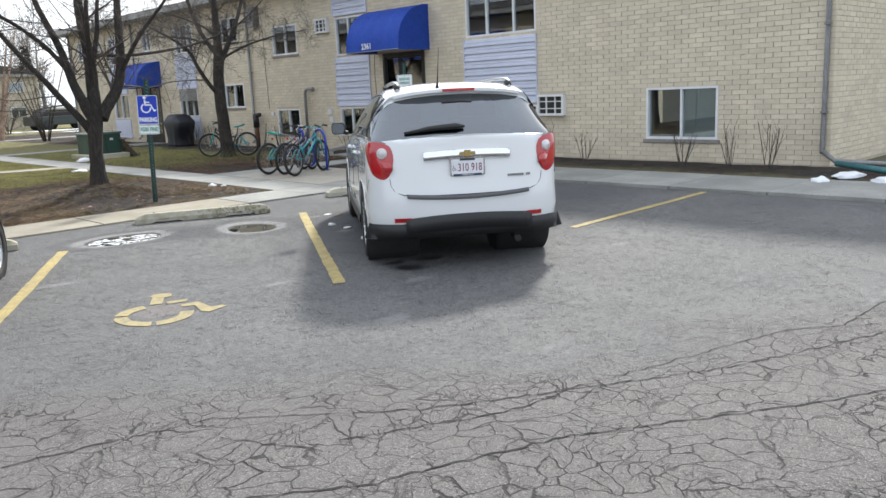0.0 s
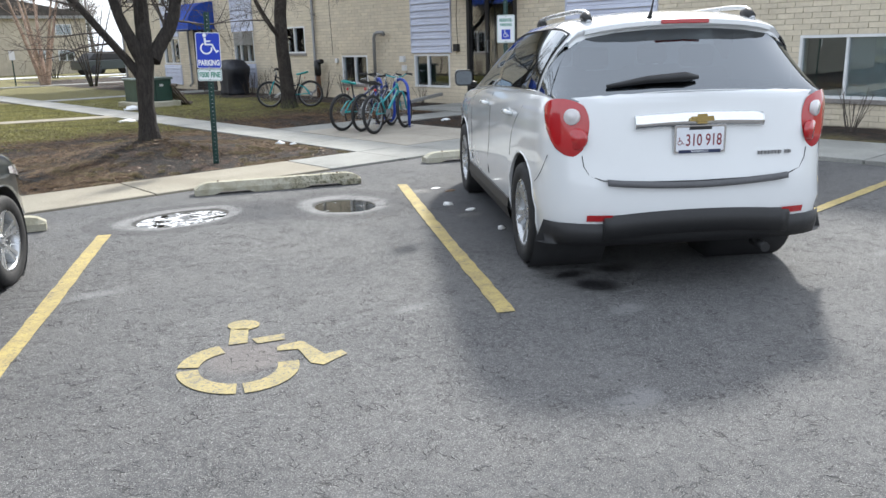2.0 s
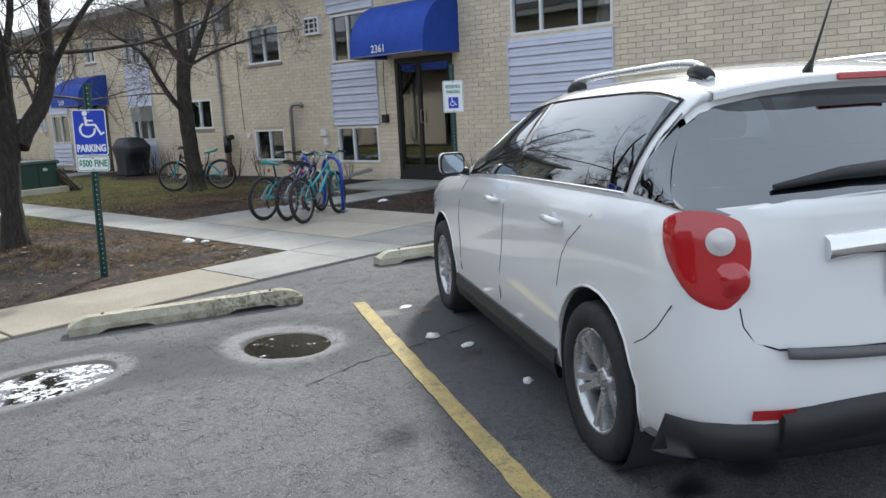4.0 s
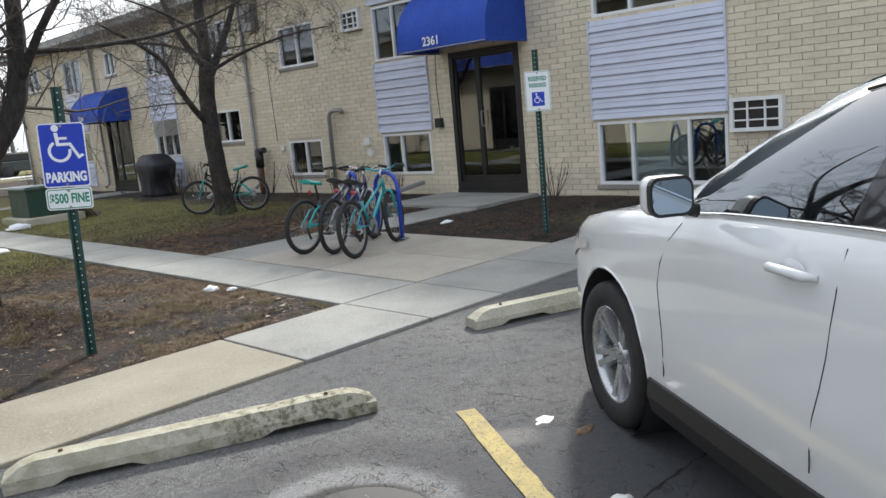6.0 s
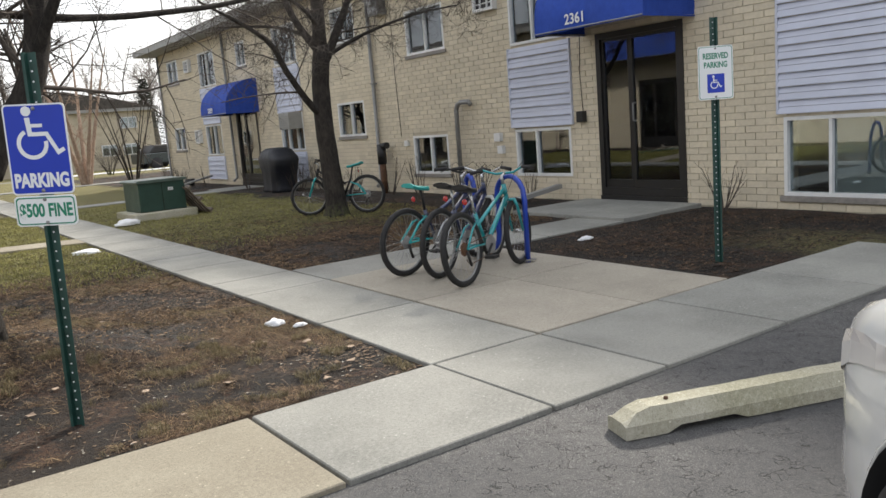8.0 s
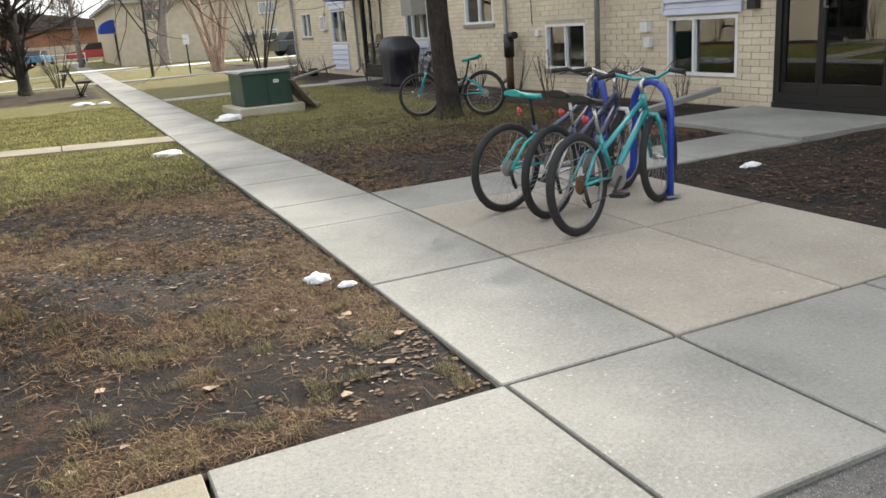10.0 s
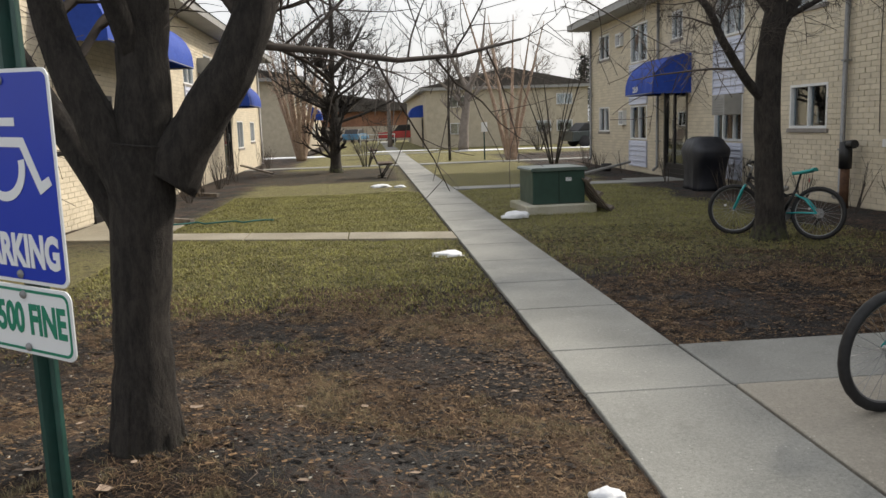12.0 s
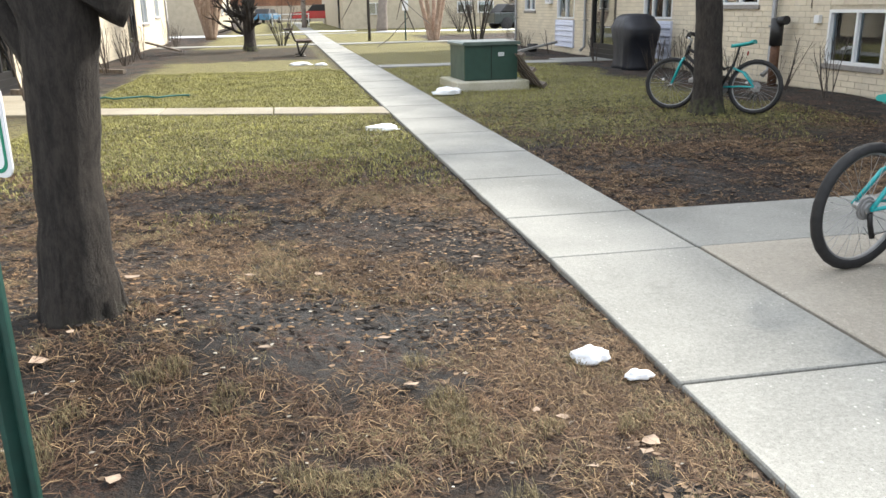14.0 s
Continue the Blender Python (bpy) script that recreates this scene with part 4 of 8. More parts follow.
def tree(label, at, stems, seed, length=1.5, level=2, spread=0.6, rise=0.05, count=6, bark=None, category="tree", tips=None, start=0.25, flare=0.0, thin=1.0):
    """stems: lists of (x, y, z, radius) from the ground or from a fork outwards."""
    r = random.Random(seed)
    t = holder("tree" if category == "tree" else "bush", label, category, at=Matrix.Translation((*at, 0)))
    bm, fine = bmesh.new(), bmesh.new()
    for k, s in enumerate(stems):
        # smooth the guide line
        g = [Vector(p[:3]) for p in s]
        rad = [p[3] for p in s]
        pts, rr = [], []
        for i in range(len(g) - 1):
            a, b = g[max(i - 1, 0)], g[min(i + 2, len(g) - 1)]
            for j in range(4):
                u = j / 4
                q = g[i].lerp(g[i + 1], u)
                m0, m1 = (g[i + 1] - a) / 2, (b - g[i]) / 2
                h = (2 * u ** 3 - 3 * u ** 2 + 1) * g[i] + (u ** 3 - 2 * u ** 2 + u) * m0 + (-2 * u ** 3 + 3 * u ** 2) * g[i + 1] + (u ** 3 - u ** 2) * m1
                pts.append(h + Vector((r.uniform(-1, 1), r.uniform(-1, 1), 0)) * rad[i] * 0.06)
                rr.append((rad[i] * (1 - u) + rad[i + 1] * u) * r.uniform(0.97, 1.03))
        pts.append(g[-1])
        rr.append(rad[-1])
        tube(bm, pts, rr, 14 if rad[0] > 0.08 else 8)
        if k or len(stems) == 1 or not flare:
            twigs(fine, pts, rr, r, level, spread, length, rise, count=count, start=start if len(stems) > 1 else 0.4, thin=thin)
    if flare:
        for k in range(9):
            a = 2 * math.pi * k / 9 + r.uniform(-0.2, 0.2)
            o = Vector((math.cos(a), math.sin(a), 0))
            R, z0 = stems[0][0][3], stems[0][0][2]
            tube(bm, [o * R * 0.42 + Vector((0, 0, z0 + 0.40)), o * R * 0.60 + Vector((0, 0, z0 + 0.18)), o * R * (0.84 + flare) + Vector((0, 0, z0))], [R * 0.22, R * 0.27, R * 0.16], 6, caps=False)
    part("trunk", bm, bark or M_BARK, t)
    c = part("crown", fine, M_TWIG if bark is None else bark, t, kind="stuff")
    return t


T1 = (5.35, 14.40)


def grown(stems, k, z0, lift):
    """The same stems k times as wide, and higher above the fork."""
    return [[(x * k, y * k, (z0 + (z - z0) * k if z > z0 else z) + lift, r * k) for x, y, z, r in s] for s in stems]


tree("large bare tree with a forked dark trunk beside the sign post", T1, grown([
    [(0, 0, 0.18, 0.160), (0.005, 0, 0.40, 0.126), (0.02, 0.02, 0.8, 0.113), (0.05, 0.02, 1.25, 0.125), (0.07, 0.03, 1.5, 0.145)],
    [(0.05, 0.0, 1.25, 0.10), (-0.06, 0.0, 1.52, 0.085), (-0.22, 0.02, 1.95, 0.068), (-0.33, 0.10, 2.5, 0.055), (-0.60, 0.2, 3.3, 0.040), (-0.8, 0.3, 4.6, 0.02)],
    [(0.08, 0.03, 1.45, 0.115), (0.10, 0.05, 1.85, 0.10), (0.12, 0.08, 2.3, 0.092), (0.06, 0.1, 3.1, 0.075), (0.1, 0.2, 4.5, 0.045), (0.0, 0.3, 6.2, 0.02)],
    [(0.16, 0.02, 1.33, 0.115), (0.30, 0.0, 1.55, 0.098), (0.50, -0.02, 1.85, 0.085), (0.62, 0.05, 2.3, 0.078), (0.74, 0.2, 3.3, 0.055), (0.95, 0.4, 5.2, 0.025)],
    [(0.0, 0.06, 1.1, 0.07), (-0.15, 0.12, 1.36, 0.06), (-0.5, 0.3, 1.9, 0.05), (-0.9, 0.5, 2.5, 0.04), (-1.6, 0.7, 3.6, 0.02)],
    [(0.14, 0.14, 2.22, 0.034), (0.34, 0.3, 2.36, 0.030), (0.95, 0.55, 2.38, 0.027), (1.6, 0.75, 2.45, 0.024), (2.5, 0.95, 2.62, 0.020), (3.5, 1.1, 3.0, 0.014), (4.3, 1.2, 3.6, 0.008)],
    [(0.15, 0.05, 2.2, 0.045), (0.30, 0.1, 2.7, 0.04), (0.45, 0.2, 3.4, 0.03), (0.9, 0.3, 4.4, 0.015)],
    [(0.08, 0.02, 1.8, 0.05), (-0.02, -0.3, 2.4, 0.04), (-0.2, -0.9, 3.2, 0.03), (-0.3, -1.6, 4.0, 0.015)],
    [(-0.25, 0.05, 2.1, 0.04), (-0.6, 0.1, 2.55, 0.035), (-1.2, 0.2, 3.0, 0.025), (-2.0, 0.2, 3.3, 0.012)],
    [(0.55, 0.0, 2.0, 0.04), (0.8, -0.3, 2.6, 0.032), (1.2, -0.8, 3.3, 0.02), (1.6, -1.3, 4.2, 0.01)],
], 1.03, 1.45, 0.0), 11, length=1.25, level=2, spread=0.62, rise=0.03, count=9, flare=0.03)
tree("bare tree with a leaning dark trunk behind a parked bicycle", (11.28, 20.52), [
    [(0, 0, -0.05, 0.23), (0.0, 0, 0.25, 0.175), (-0.06, 0, 1.1, 0.155), (-0.08, 0, 2.0, 0.15), (0.0, 0, 2.7, 0.14)],
    [(-0.02, 0, 2.5, 0.13), (0.0, 0, 3.2, 0.11), (0.05, 0.1, 4.2, 0.08), (0.0, 0.2, 6.0, 0.03)],
    [(-0.08, 0, 1.65, 0.07), (-0.4, -0.1, 1.95, 0.055), (-0.75, -0.2, 2.4, 0.048), (-1.1, -0.3, 2.9, 0.04), (-2.2, -0.6, 3.4, 0.015)],
    [(0.0, 0, 2.5, 0.09), (0.3, 0.0, 3.0, 0.07), (0.7, 0.0, 3.8, 0.05), (1.2, 0.0, 5.2, 0.02)],
    [(-0.02, 0, 2.7, 0.07), (-0.4, 0.1, 3.3, 0.055), (-0.7, 0.2, 4.3, 0.04), (-1.0, 0.2, 5.6, 0.015)],
    [(0.0, 0, 2.6, 0.04), (0.6, -0.4, 2.95, 0.03), (1.3, -0.9, 3.2, 0.02), (1.9, -1.3, 3.3, 0.01)],
    [(0.0, 0, 3.1, 0.04), (-0.6, -0.6, 3.35, 0.03), (-1.5, -1.3, 3.5, 0.02), (-2.4, -1.8, 3.6, 0.01)],
    [(0.0, 0, 2.9, 0.035), (-0.5, 0.6, 3.2, 0.028), (-1.2, 1.4, 3.3, 0.012)],
], 23, length=1.15, level=2, spread=0.62, rise=0.02, count=12, flare=0.12)

r3 = random.Random(3)
stems = [[(0, 0, -0.05, 0.27), (0, 0, 0.4, 0.19), (0.02, 0, 1.5, 0.19), (0.05, 0.05, 1.9, 0.2)], [(0.03, 0, 1.8, 0.15), (0, 0, 3.2, 0.1), (0.1, 0.1, 5, 0.06), (0, 0, 7.5, 0.02)]]
for k in range(15):
    a, z, tilt = 2 * math.pi * k / 15 * 2.4, 1.7 + 0.14 * k, 0.35 + 0.4 * r3.random()
    o = Vector((math.cos(a), math.sin(a), 0))
    L = 3.6 - 0.13 * k
    up = (0.35 + 0.06 * k)
    stems.append([(0, 0, z, 0.06), *[(*(o * L * f * (1 - 0.15 * f))[:2], z + L * up * f ** 1.15, 0.055 * (1 - f) + 0.006) for f in (0.3, 0.6, 1.0)]])
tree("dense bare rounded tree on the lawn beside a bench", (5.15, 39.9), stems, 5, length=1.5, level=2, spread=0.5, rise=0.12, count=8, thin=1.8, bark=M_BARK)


def clump(label, at, seed, n, height, radius, lean, bark, level=1, count=5, length=1.2):
    r = random.Random(seed)
    st = []
    for k in range(n):
        a = 2 * math.pi * k / n + r.uniform(-0.3, 0.3)
        o = Vector((math.cos(a), math.sin(a), 0))
        h = height * r.uniform(0.8, 1.1)
        l = lean * r.uniform(0.6, 1.2)
        b = o * 0.12
        st.append([(b.x, b.y, -0.05, radius), *[(b.x + o.x * l * f, b.y + o.y * l * f, h * f ** 0.9, radius * (1 - 0.85 * f)) for f in (0.2, 0.45, 0.7, 1.0)]])
    return tree(label, at, st, seed, length=length, level=level, spread=0.5, rise=0.1, count=count, bark=bark, thin=1.4)


clump("many-stemmed birch with peeling orange-brown bark by the far block", (2.9, 52.5), 31, 9, 6.5, 0.13, 2.2, M_BIRCH, 2, 6)
clump("pale many-stemmed river birch on the far lawn", (12.3, 44.6), 32, 6, 6.5, 0.10, 1.7, M_BIRCH, 2, 5)
clump("slim bare multi-stemmed shrub tree near the end of the flats", (13.2, 40.6), 33, 9, 3.8, 0.035, 1.1, None, 1, 6, 0.7)
tree("young slim bare tree on the far lawn", (9.9, 46.6), [[(0, 0, -0.05, 0.07), (0, 0, 2, 0.055), (0.05, 0, 4, 0.04), (0, 0, 6.5, 0.015)]], 41, length=1.3, level=2, spread=0.5, rise=0.15, count=11, thin=1.6)
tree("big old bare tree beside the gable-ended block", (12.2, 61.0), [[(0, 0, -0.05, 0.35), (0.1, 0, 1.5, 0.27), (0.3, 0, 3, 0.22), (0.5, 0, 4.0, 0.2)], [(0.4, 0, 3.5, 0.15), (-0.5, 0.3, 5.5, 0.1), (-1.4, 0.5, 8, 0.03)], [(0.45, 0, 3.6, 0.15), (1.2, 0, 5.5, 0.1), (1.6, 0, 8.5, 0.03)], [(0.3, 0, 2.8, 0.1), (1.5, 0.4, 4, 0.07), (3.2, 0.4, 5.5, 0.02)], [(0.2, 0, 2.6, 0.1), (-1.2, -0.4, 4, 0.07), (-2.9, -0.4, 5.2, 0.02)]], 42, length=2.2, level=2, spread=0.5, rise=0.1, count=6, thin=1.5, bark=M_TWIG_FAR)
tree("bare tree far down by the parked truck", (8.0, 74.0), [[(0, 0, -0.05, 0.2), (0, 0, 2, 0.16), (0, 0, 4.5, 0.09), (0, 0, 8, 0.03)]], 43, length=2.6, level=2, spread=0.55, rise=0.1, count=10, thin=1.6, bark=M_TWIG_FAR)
far_rng = random.Random(77)
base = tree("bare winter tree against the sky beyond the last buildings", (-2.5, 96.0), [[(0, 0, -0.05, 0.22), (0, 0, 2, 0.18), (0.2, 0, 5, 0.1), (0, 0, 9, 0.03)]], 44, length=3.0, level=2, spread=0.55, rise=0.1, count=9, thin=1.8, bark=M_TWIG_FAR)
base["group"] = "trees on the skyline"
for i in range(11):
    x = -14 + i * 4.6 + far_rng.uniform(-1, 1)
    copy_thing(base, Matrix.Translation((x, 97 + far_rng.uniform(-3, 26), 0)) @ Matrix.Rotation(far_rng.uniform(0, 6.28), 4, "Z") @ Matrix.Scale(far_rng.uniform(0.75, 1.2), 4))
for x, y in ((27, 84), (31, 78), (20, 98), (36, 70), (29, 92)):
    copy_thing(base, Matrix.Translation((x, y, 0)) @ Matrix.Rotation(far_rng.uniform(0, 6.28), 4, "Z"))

# a spruce
def spruce(at, height, seed):
    r = random.Random(seed)
    t = holder("tree", "tall dark spruce beyond the gable-ended block", "tree", at=Matrix.Translation((*at, 0)))
    bm = bmesh.new()
    tube(bm, [(0, 0, -0.05), (0, 0, height)], [0.16, 0.02], 8)
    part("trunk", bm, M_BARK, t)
    bm = bmesh.new()
    for i in range(46):
        z = height * (0.06 + 0.92 * i / 46)
        reach = (height - z) * 0.33 + 0.1
        for k in range(8):
            a = r.uniform(0, 6.28)
            L = reach * r.uniform(0.65, 1.15)
            o = Vector((math.cos(a), math.sin(a), 0))
            s = Vector((-o.y, o.x, 0))
            for j in range(6):
                f = (j + 0.5) / 6
                c = o * L * f + Vector((0, 0, z - 0.22 * L * f + r.uniform(-0.05, 0.05)))
                w = 0.16 * (1.25 - f) + 0.05
                for sgn in (-1, 1):
                    v = [bm.verts.new(c), bm.verts.new(c + o * 0.10 + s * sgn * w * r.uniform(0.7, 1.3) + Vector((0, 0, -0.06))), bm.verts.new(c + o * 0.18)]
                    bm.faces.new(v)
    part("crown", bm, mat("spruce_needles", (0.028, 0.042, 0.026), 0.9, scale=20, vary=0.3), t, kind="stuff")


spruce((24.0, 76.0), 7.0, 5)


# ---------- clipped shrubs ----------
def shrub(seed, n, h, spread, r0=0.007):
    r = random.Random(seed)
    t = holder("bush", "leafless clipped shrub of upright brown stems against the wall", "bush", "clipped shrubs")
    bm = bmesh.new()
    for k in range(n):
        a = r.uniform(0, 6.28)
        o = Vector((math.cos(a), math.sin(a), 0))
        p, q = limb(bm, o * 0.05, o * spread * r.uniform(0.3, 1.2) + Vector((0, 0, 1)), h * r.uniform(0.65, 1.15), r0 * r.uniform(0.9, 1.5), r0 * 0.6, r, 0.12, 0.1, 5, 5)
        twigs(bm, p, q, r, 0, 0.4, h * 0.4, 0.15, 0.1, 3, 0.35, 1.3)
    part("branchwork", bm, M_TWIG, t, kind="stuff")
    return t


shrubs = [shrub(s, n, h, sp) for s, n, h, sp in ((1, 9, 0.78, 0.45), (2, 7, 0.85, 0.4), (3, 12, 0.7, 0.5), (4, 6, 0.65, 0.6))]
spots = [(13.45, 6.35), (13.5, 7.05), (13.45, 7.95), (13.55, 10.2), (13.6, 11.35), (13.5, 11.7), (13.8, 14.7), (13.7, 20.2), (13.6, 21.4), (13.7, 22.6), (13.7, 24.1), (13.6, 24.7), (13.5, 25.3), (13.6, 25.9), (13.5, 26.5),
         (13.6, 27.1), (13.5, 29.9), (13.6, 33.6), (13.5, 35.5), (13.6, 36.2), (13.5, 36.9), (13.6, 37.6), (13.7, 18.3), (13.7, 19.6),
         (2.2, 25.0), (2.1, 28.6), (2.3, 29.3), (2.1, 30.0), (2.3, 30.8), (2.0, 32.5), (2.2, 33.6), (2.1, 35.2), (2.2, 36.4), (2.1, 43.0), (2.2, 44.5), (2.1, 46.0)]
placed = random.Random(12)
for i, (x, y) in enumerate(spots):
    src = shrubs[i % 4]
    m = Matrix.Translation((x, y, 0)) @ Matrix.Rotation(placed.uniform(0, 6.28), 4, "Z") @ Matrix.Scale(placed.uniform(0.8, 1.1) * (1.35 if x < 5 else 1.0), 4)
    if i < 4:
        src.matrix_basis = m
    else:
        copy_thing(src, m)
clump("rounded bare bush in front of the gable wall", (15.6, 54.5), 51, 14, 1.6, 0.02, 0.9, None, 1, 7, 0.5)
clump("bare bush beside the dense tree", (6.2, 43.5), 52, 9, 1.8, 0.02, 0.8, None, 1, 6, 0.5)


# ---------- sign posts ----------
def rounded(w, h, r, n=5):
    pts = []
    for cx, cy, a0 in ((w / 2 - r, h / 2 - r, 0), (-w / 2 + r, h / 2 - r, 90), (-w / 2 + r, -h / 2 + r, 180), (w / 2 - r, -h / 2 + r, 270)):
        for k in range(n + 1):
            a = radians(a0 + 90 * k / n)
            pts.append((cx + r * math.cos(a), cy + r * math.sin(a)))
    return pts


def plate(name, parent, w, h, m, face, border, inset, label):
    """A sign plate in its xy plane, facing +z: border colour under, face colour on top."""
    bm = bmesh.new()
    prism(bm, rounded(w, h, 0.022), 0.003, m)
    ob = part(name, bm, border, parent, label)
    bm = bmesh.new()
    prism(bm, rounded(w - 2 * inset, h - 2 * inset, 0.016), 0.0008, m @ Matrix.Translation((0, 0, 0.0031)))
    part("face", bm, face, ob)
    return ob


def wheelchair(parent, m, size, material):
    """The access symbol: head, back, seat, leg and the open wheel."""
    bm = bmesh.new()
    S = m @ Matrix.Scale(size, 4)
    prism(bm, [(-0.13 + 0.085 * math.cos(a * math.pi / 8), 0.42 + 0.085 * math.sin(a * math.pi / 8)) for a in range(16)], 0.0012 / size, S)
    prism(bm, [(-0.17, 0.31), (-0.08, 0.31), (-0.075, 0.20), (0.12, 0.20), (0.12, 0.14), (-0.07, 0.14), (-0.065, 0.06), (0.20, 0.06), (0.36, -0.25), (0.44, -0.21), (0.47, -0.27), (0.335, -0.345), (0.155, -0.01), (-0.14, -0.01)], 0.0012 / size, S)
    c = (-0.08, -0.14)
    ring = [(c[0] + 0.27 * math.cos(radians(a)), c[1] + 0.27 * math.sin(radians(a))) for a in range(118, 372, 12)]
    ring += [(c[0] + 0.20 * math.cos(radians(a)), c[1] + 0.20 * math.sin(radians(a))) for a in range(370, 116, -12)]
    for i in range(len(ring) // 2 - 1):
        n = len(ring)
        prism(bm, [ring[i], ring[i + 1], ring[n - 2 - i], ring[n - 1 - i]], 0.0012 / size, S)
    return part("symbol", bm, material, parent)


def channel_post(parent, height, lean=0.0):
    """A perforated channel post."""
    bm = bmesh.new()
    prof = [(-0.036, 0.0), (-0.024, 0.0), (-0.016, 0.022), (0.016, 0.022), (0.024, 0.0), (0.036, 0.0), (0.036, -0.003), (0.021, -0.003), (0.014, 0.018), (-0.014, 0.018), (-0.021, -0.003), (-0.036, -0.003)]
    prism(bm, prof, height + 0.25, Matrix.Translation((0, 0, -0.25)))
    ob = part("post", bm, M_POST, parent)
    bm = bmesh.new()
    for i in range(int(height / 0.05)):
        lathe(bm, [(0.0, 0.0), (0.0055, 0.0)], Matrix.Translation((0, -0.0035 + 0.0, 0.04 + 0.05 * i)) @ Matrix.Rotation(radians(90), 4, "X") @ Matrix.Translation((0, 0, -0.0208)), 6, False)
        lathe(bm, [(0.0, 0.0), (0.0055, 0.0)], Matrix.Translation((0, 0, 0.04 + 0.05 * i)) @ Matrix.Rotation(radians(90), 4, "X") @ Matrix.Translation((0, 0, -0.0172)), 6, False)
    part("holes", bm, M_SIGNWHITE, ob, kind="stuff")
    return ob


def bolt(parent, m):
    bm = bmesh.new()
    lathe(bm, [(0.0, 0.006), (0.007, 0.005), (0.010, 0.001), (0.010, 0.0)], m, 8)
    part("bolt", bm, M_GALV, parent)


UPRIGHT = Matrix.Rotation(radians(90), 4, "X")


def faded_paint():
    g = Tree("faded_yellow_paint")
    col = g.mix(g.band(g.noise(9, 6), 0.35, 0.65), (0.37, 0.305, 0.135), (0.29, 0.245, 0.12))
    worn = g.math("MAXIMUM", g.band(g.noise(60, 6, rough=0.85), 0.51, 0.57), g.band(g.noise(5, 6, rough=0.75), 0.56, 0.64))
    col = g.mix(g.math("MULTIPLY", worn, 0.9), col, (0.14, 0.135, 0.125))
    return g.finish(col, 0.85, g.noise(120, 4), 0.004)


# faces of both signs look back along the walk
SIGN_YAW = -34.0
s1 = holder("sign", "blue parking sign above a small fine plate on a green post", "sign", at=pose(5.60, 12.845, -0.06, 1.2, 1.8, SIGN_YAW))
channel_post(s1, 1.98)
p = plate("plate", s1, 0.305, 0.445, Matrix.Translation((0, -0.026, 1.510)) @ UPRIGHT, M_SIGNBLUE, M_SIGNWHITE, 0.008, "blue and white parking sign plate")
wheelchair(p, Matrix.Translation((0.0, -0.0305, 1.578)) @ UPRIGHT, 0.285, M_SIGNWHITE)
figures("PARKING", 0.080, M_SIGNWHITE, Matrix.Translation((0, -0.0305, 1.355)) @ UPRIGHT @ Matrix.Diagonal((0.80, 1.18, 1, 1)), "lettering", p, 0.0008, 0.0034)
bolt(p, Matrix.Translation((0, -0.031, 1.710)) @ UPRIGHT)
bolt(p, Matrix.Translation((0, -0.031, 1.307)) @ UPRIGHT)
p = plate("fine_plate", s1, 0.305, 0.152, Matrix.Translation((0, -0.026, 1.205)) @ UPRIGHT, M_SIGNWHITE, M_SIGNWHITE, 0.004, "small white plate with green lettering")
bm = bmesh.new()
o, i_ = rounded(0.290, 0.137, 0.02), rounded(0.278, 0.125, 0.016)
M = Matrix.Translation((0, -0.0302, 1.205)) @ UPRIGHT
for k in range(len(o)):
    q = (k + 1) % len(o)
    prism(bm, [o[k], o[q], i_[q], i_[k]], 0.0008, M)
part("border", bm, M_SIGNGREEN, p)
figures("$500 FINE", 0.092, M_SIGNGREEN, Matrix.Translation((0, -0.0304, 1.205)) @ UPRIGHT @ Matrix.Diagonal((0.66, 1.0, 1, 1)), "lettering", p, 0.0008, 0.0030)
bolt(p, Matrix.Translation((0, -0.031, 1.262)) @ UPRIGHT)
bolt(p, Matrix.Translation((0, -0.031, 1.145)) @ UPRIGHT)

s2 = holder("sign", "white reserved parking sign with green lettering on a dark post", "sign", at=pose(11.0, 12.75, 0, 0, 0, -35))
channel_post(s2, 2.13)
p = plate("plate", s2, 0.305, 0.457, Matrix.Translation((0, -0.026, 1.66)) @ UPRIGHT, M_SIGNWHITE, M_SIGNWHITE, 0.004, "white plate with green lettering and a blue square")
bm = bmesh.new()
o, i_ = rounded(0.290, 0.442, 0.02), rounded(0.281, 0.433, 0.016)
M = Matrix.Translation((0, -0.0302, 1.66)) @ UPRIGHT
for k in range(len(o)):
    q = (k + 1) % len(o)
    prism(bm, [o[k], o[q], i_[q], i_[k]], 0.0008, M)
part("border", bm, M_SIGNGREEN, p)
figures("RESERVED", 0.068, M_SIGNGREEN, Matrix.Translation((0, -0.0304, 1.80)) @ UPRIGHT @ Matrix.Diagonal((0.72, 1, 1, 1)), "lettering", p, 0.0008, 0.0022)
figures("PARKING", 0.068, M_SIGNGREEN, Matrix.Translation((0, -0.0304, 1.725)) @ UPRIGHT @ Matrix.Diagonal((0.72, 1, 1, 1)), "lettering", p, 0.0008, 0.0022)
bm = bmesh.new()
prism(bm, [(-0.075, -0.08), (0.075, -0.08), (0.075, 0.08), (-0.075, 0.08)], 0.0008, Matrix.Translation((0, -0.0304, 1.57)) @ UPRIGHT)
sq = part("symbol_panel", bm, M_SIGNBLUE, p)
wheelchair(p, Matrix.Translation((-0.005, -0.0315, 1.575)) @ UPRIGHT, 0.125, M_SIGNWHITE)
bolt(p, Matrix.Translation((0, -0.031, 1.865)) @ UPRIGHT)
bolt(p, Matrix.Translation((0, -0.031, 1.455)) @ UPRIGHT)
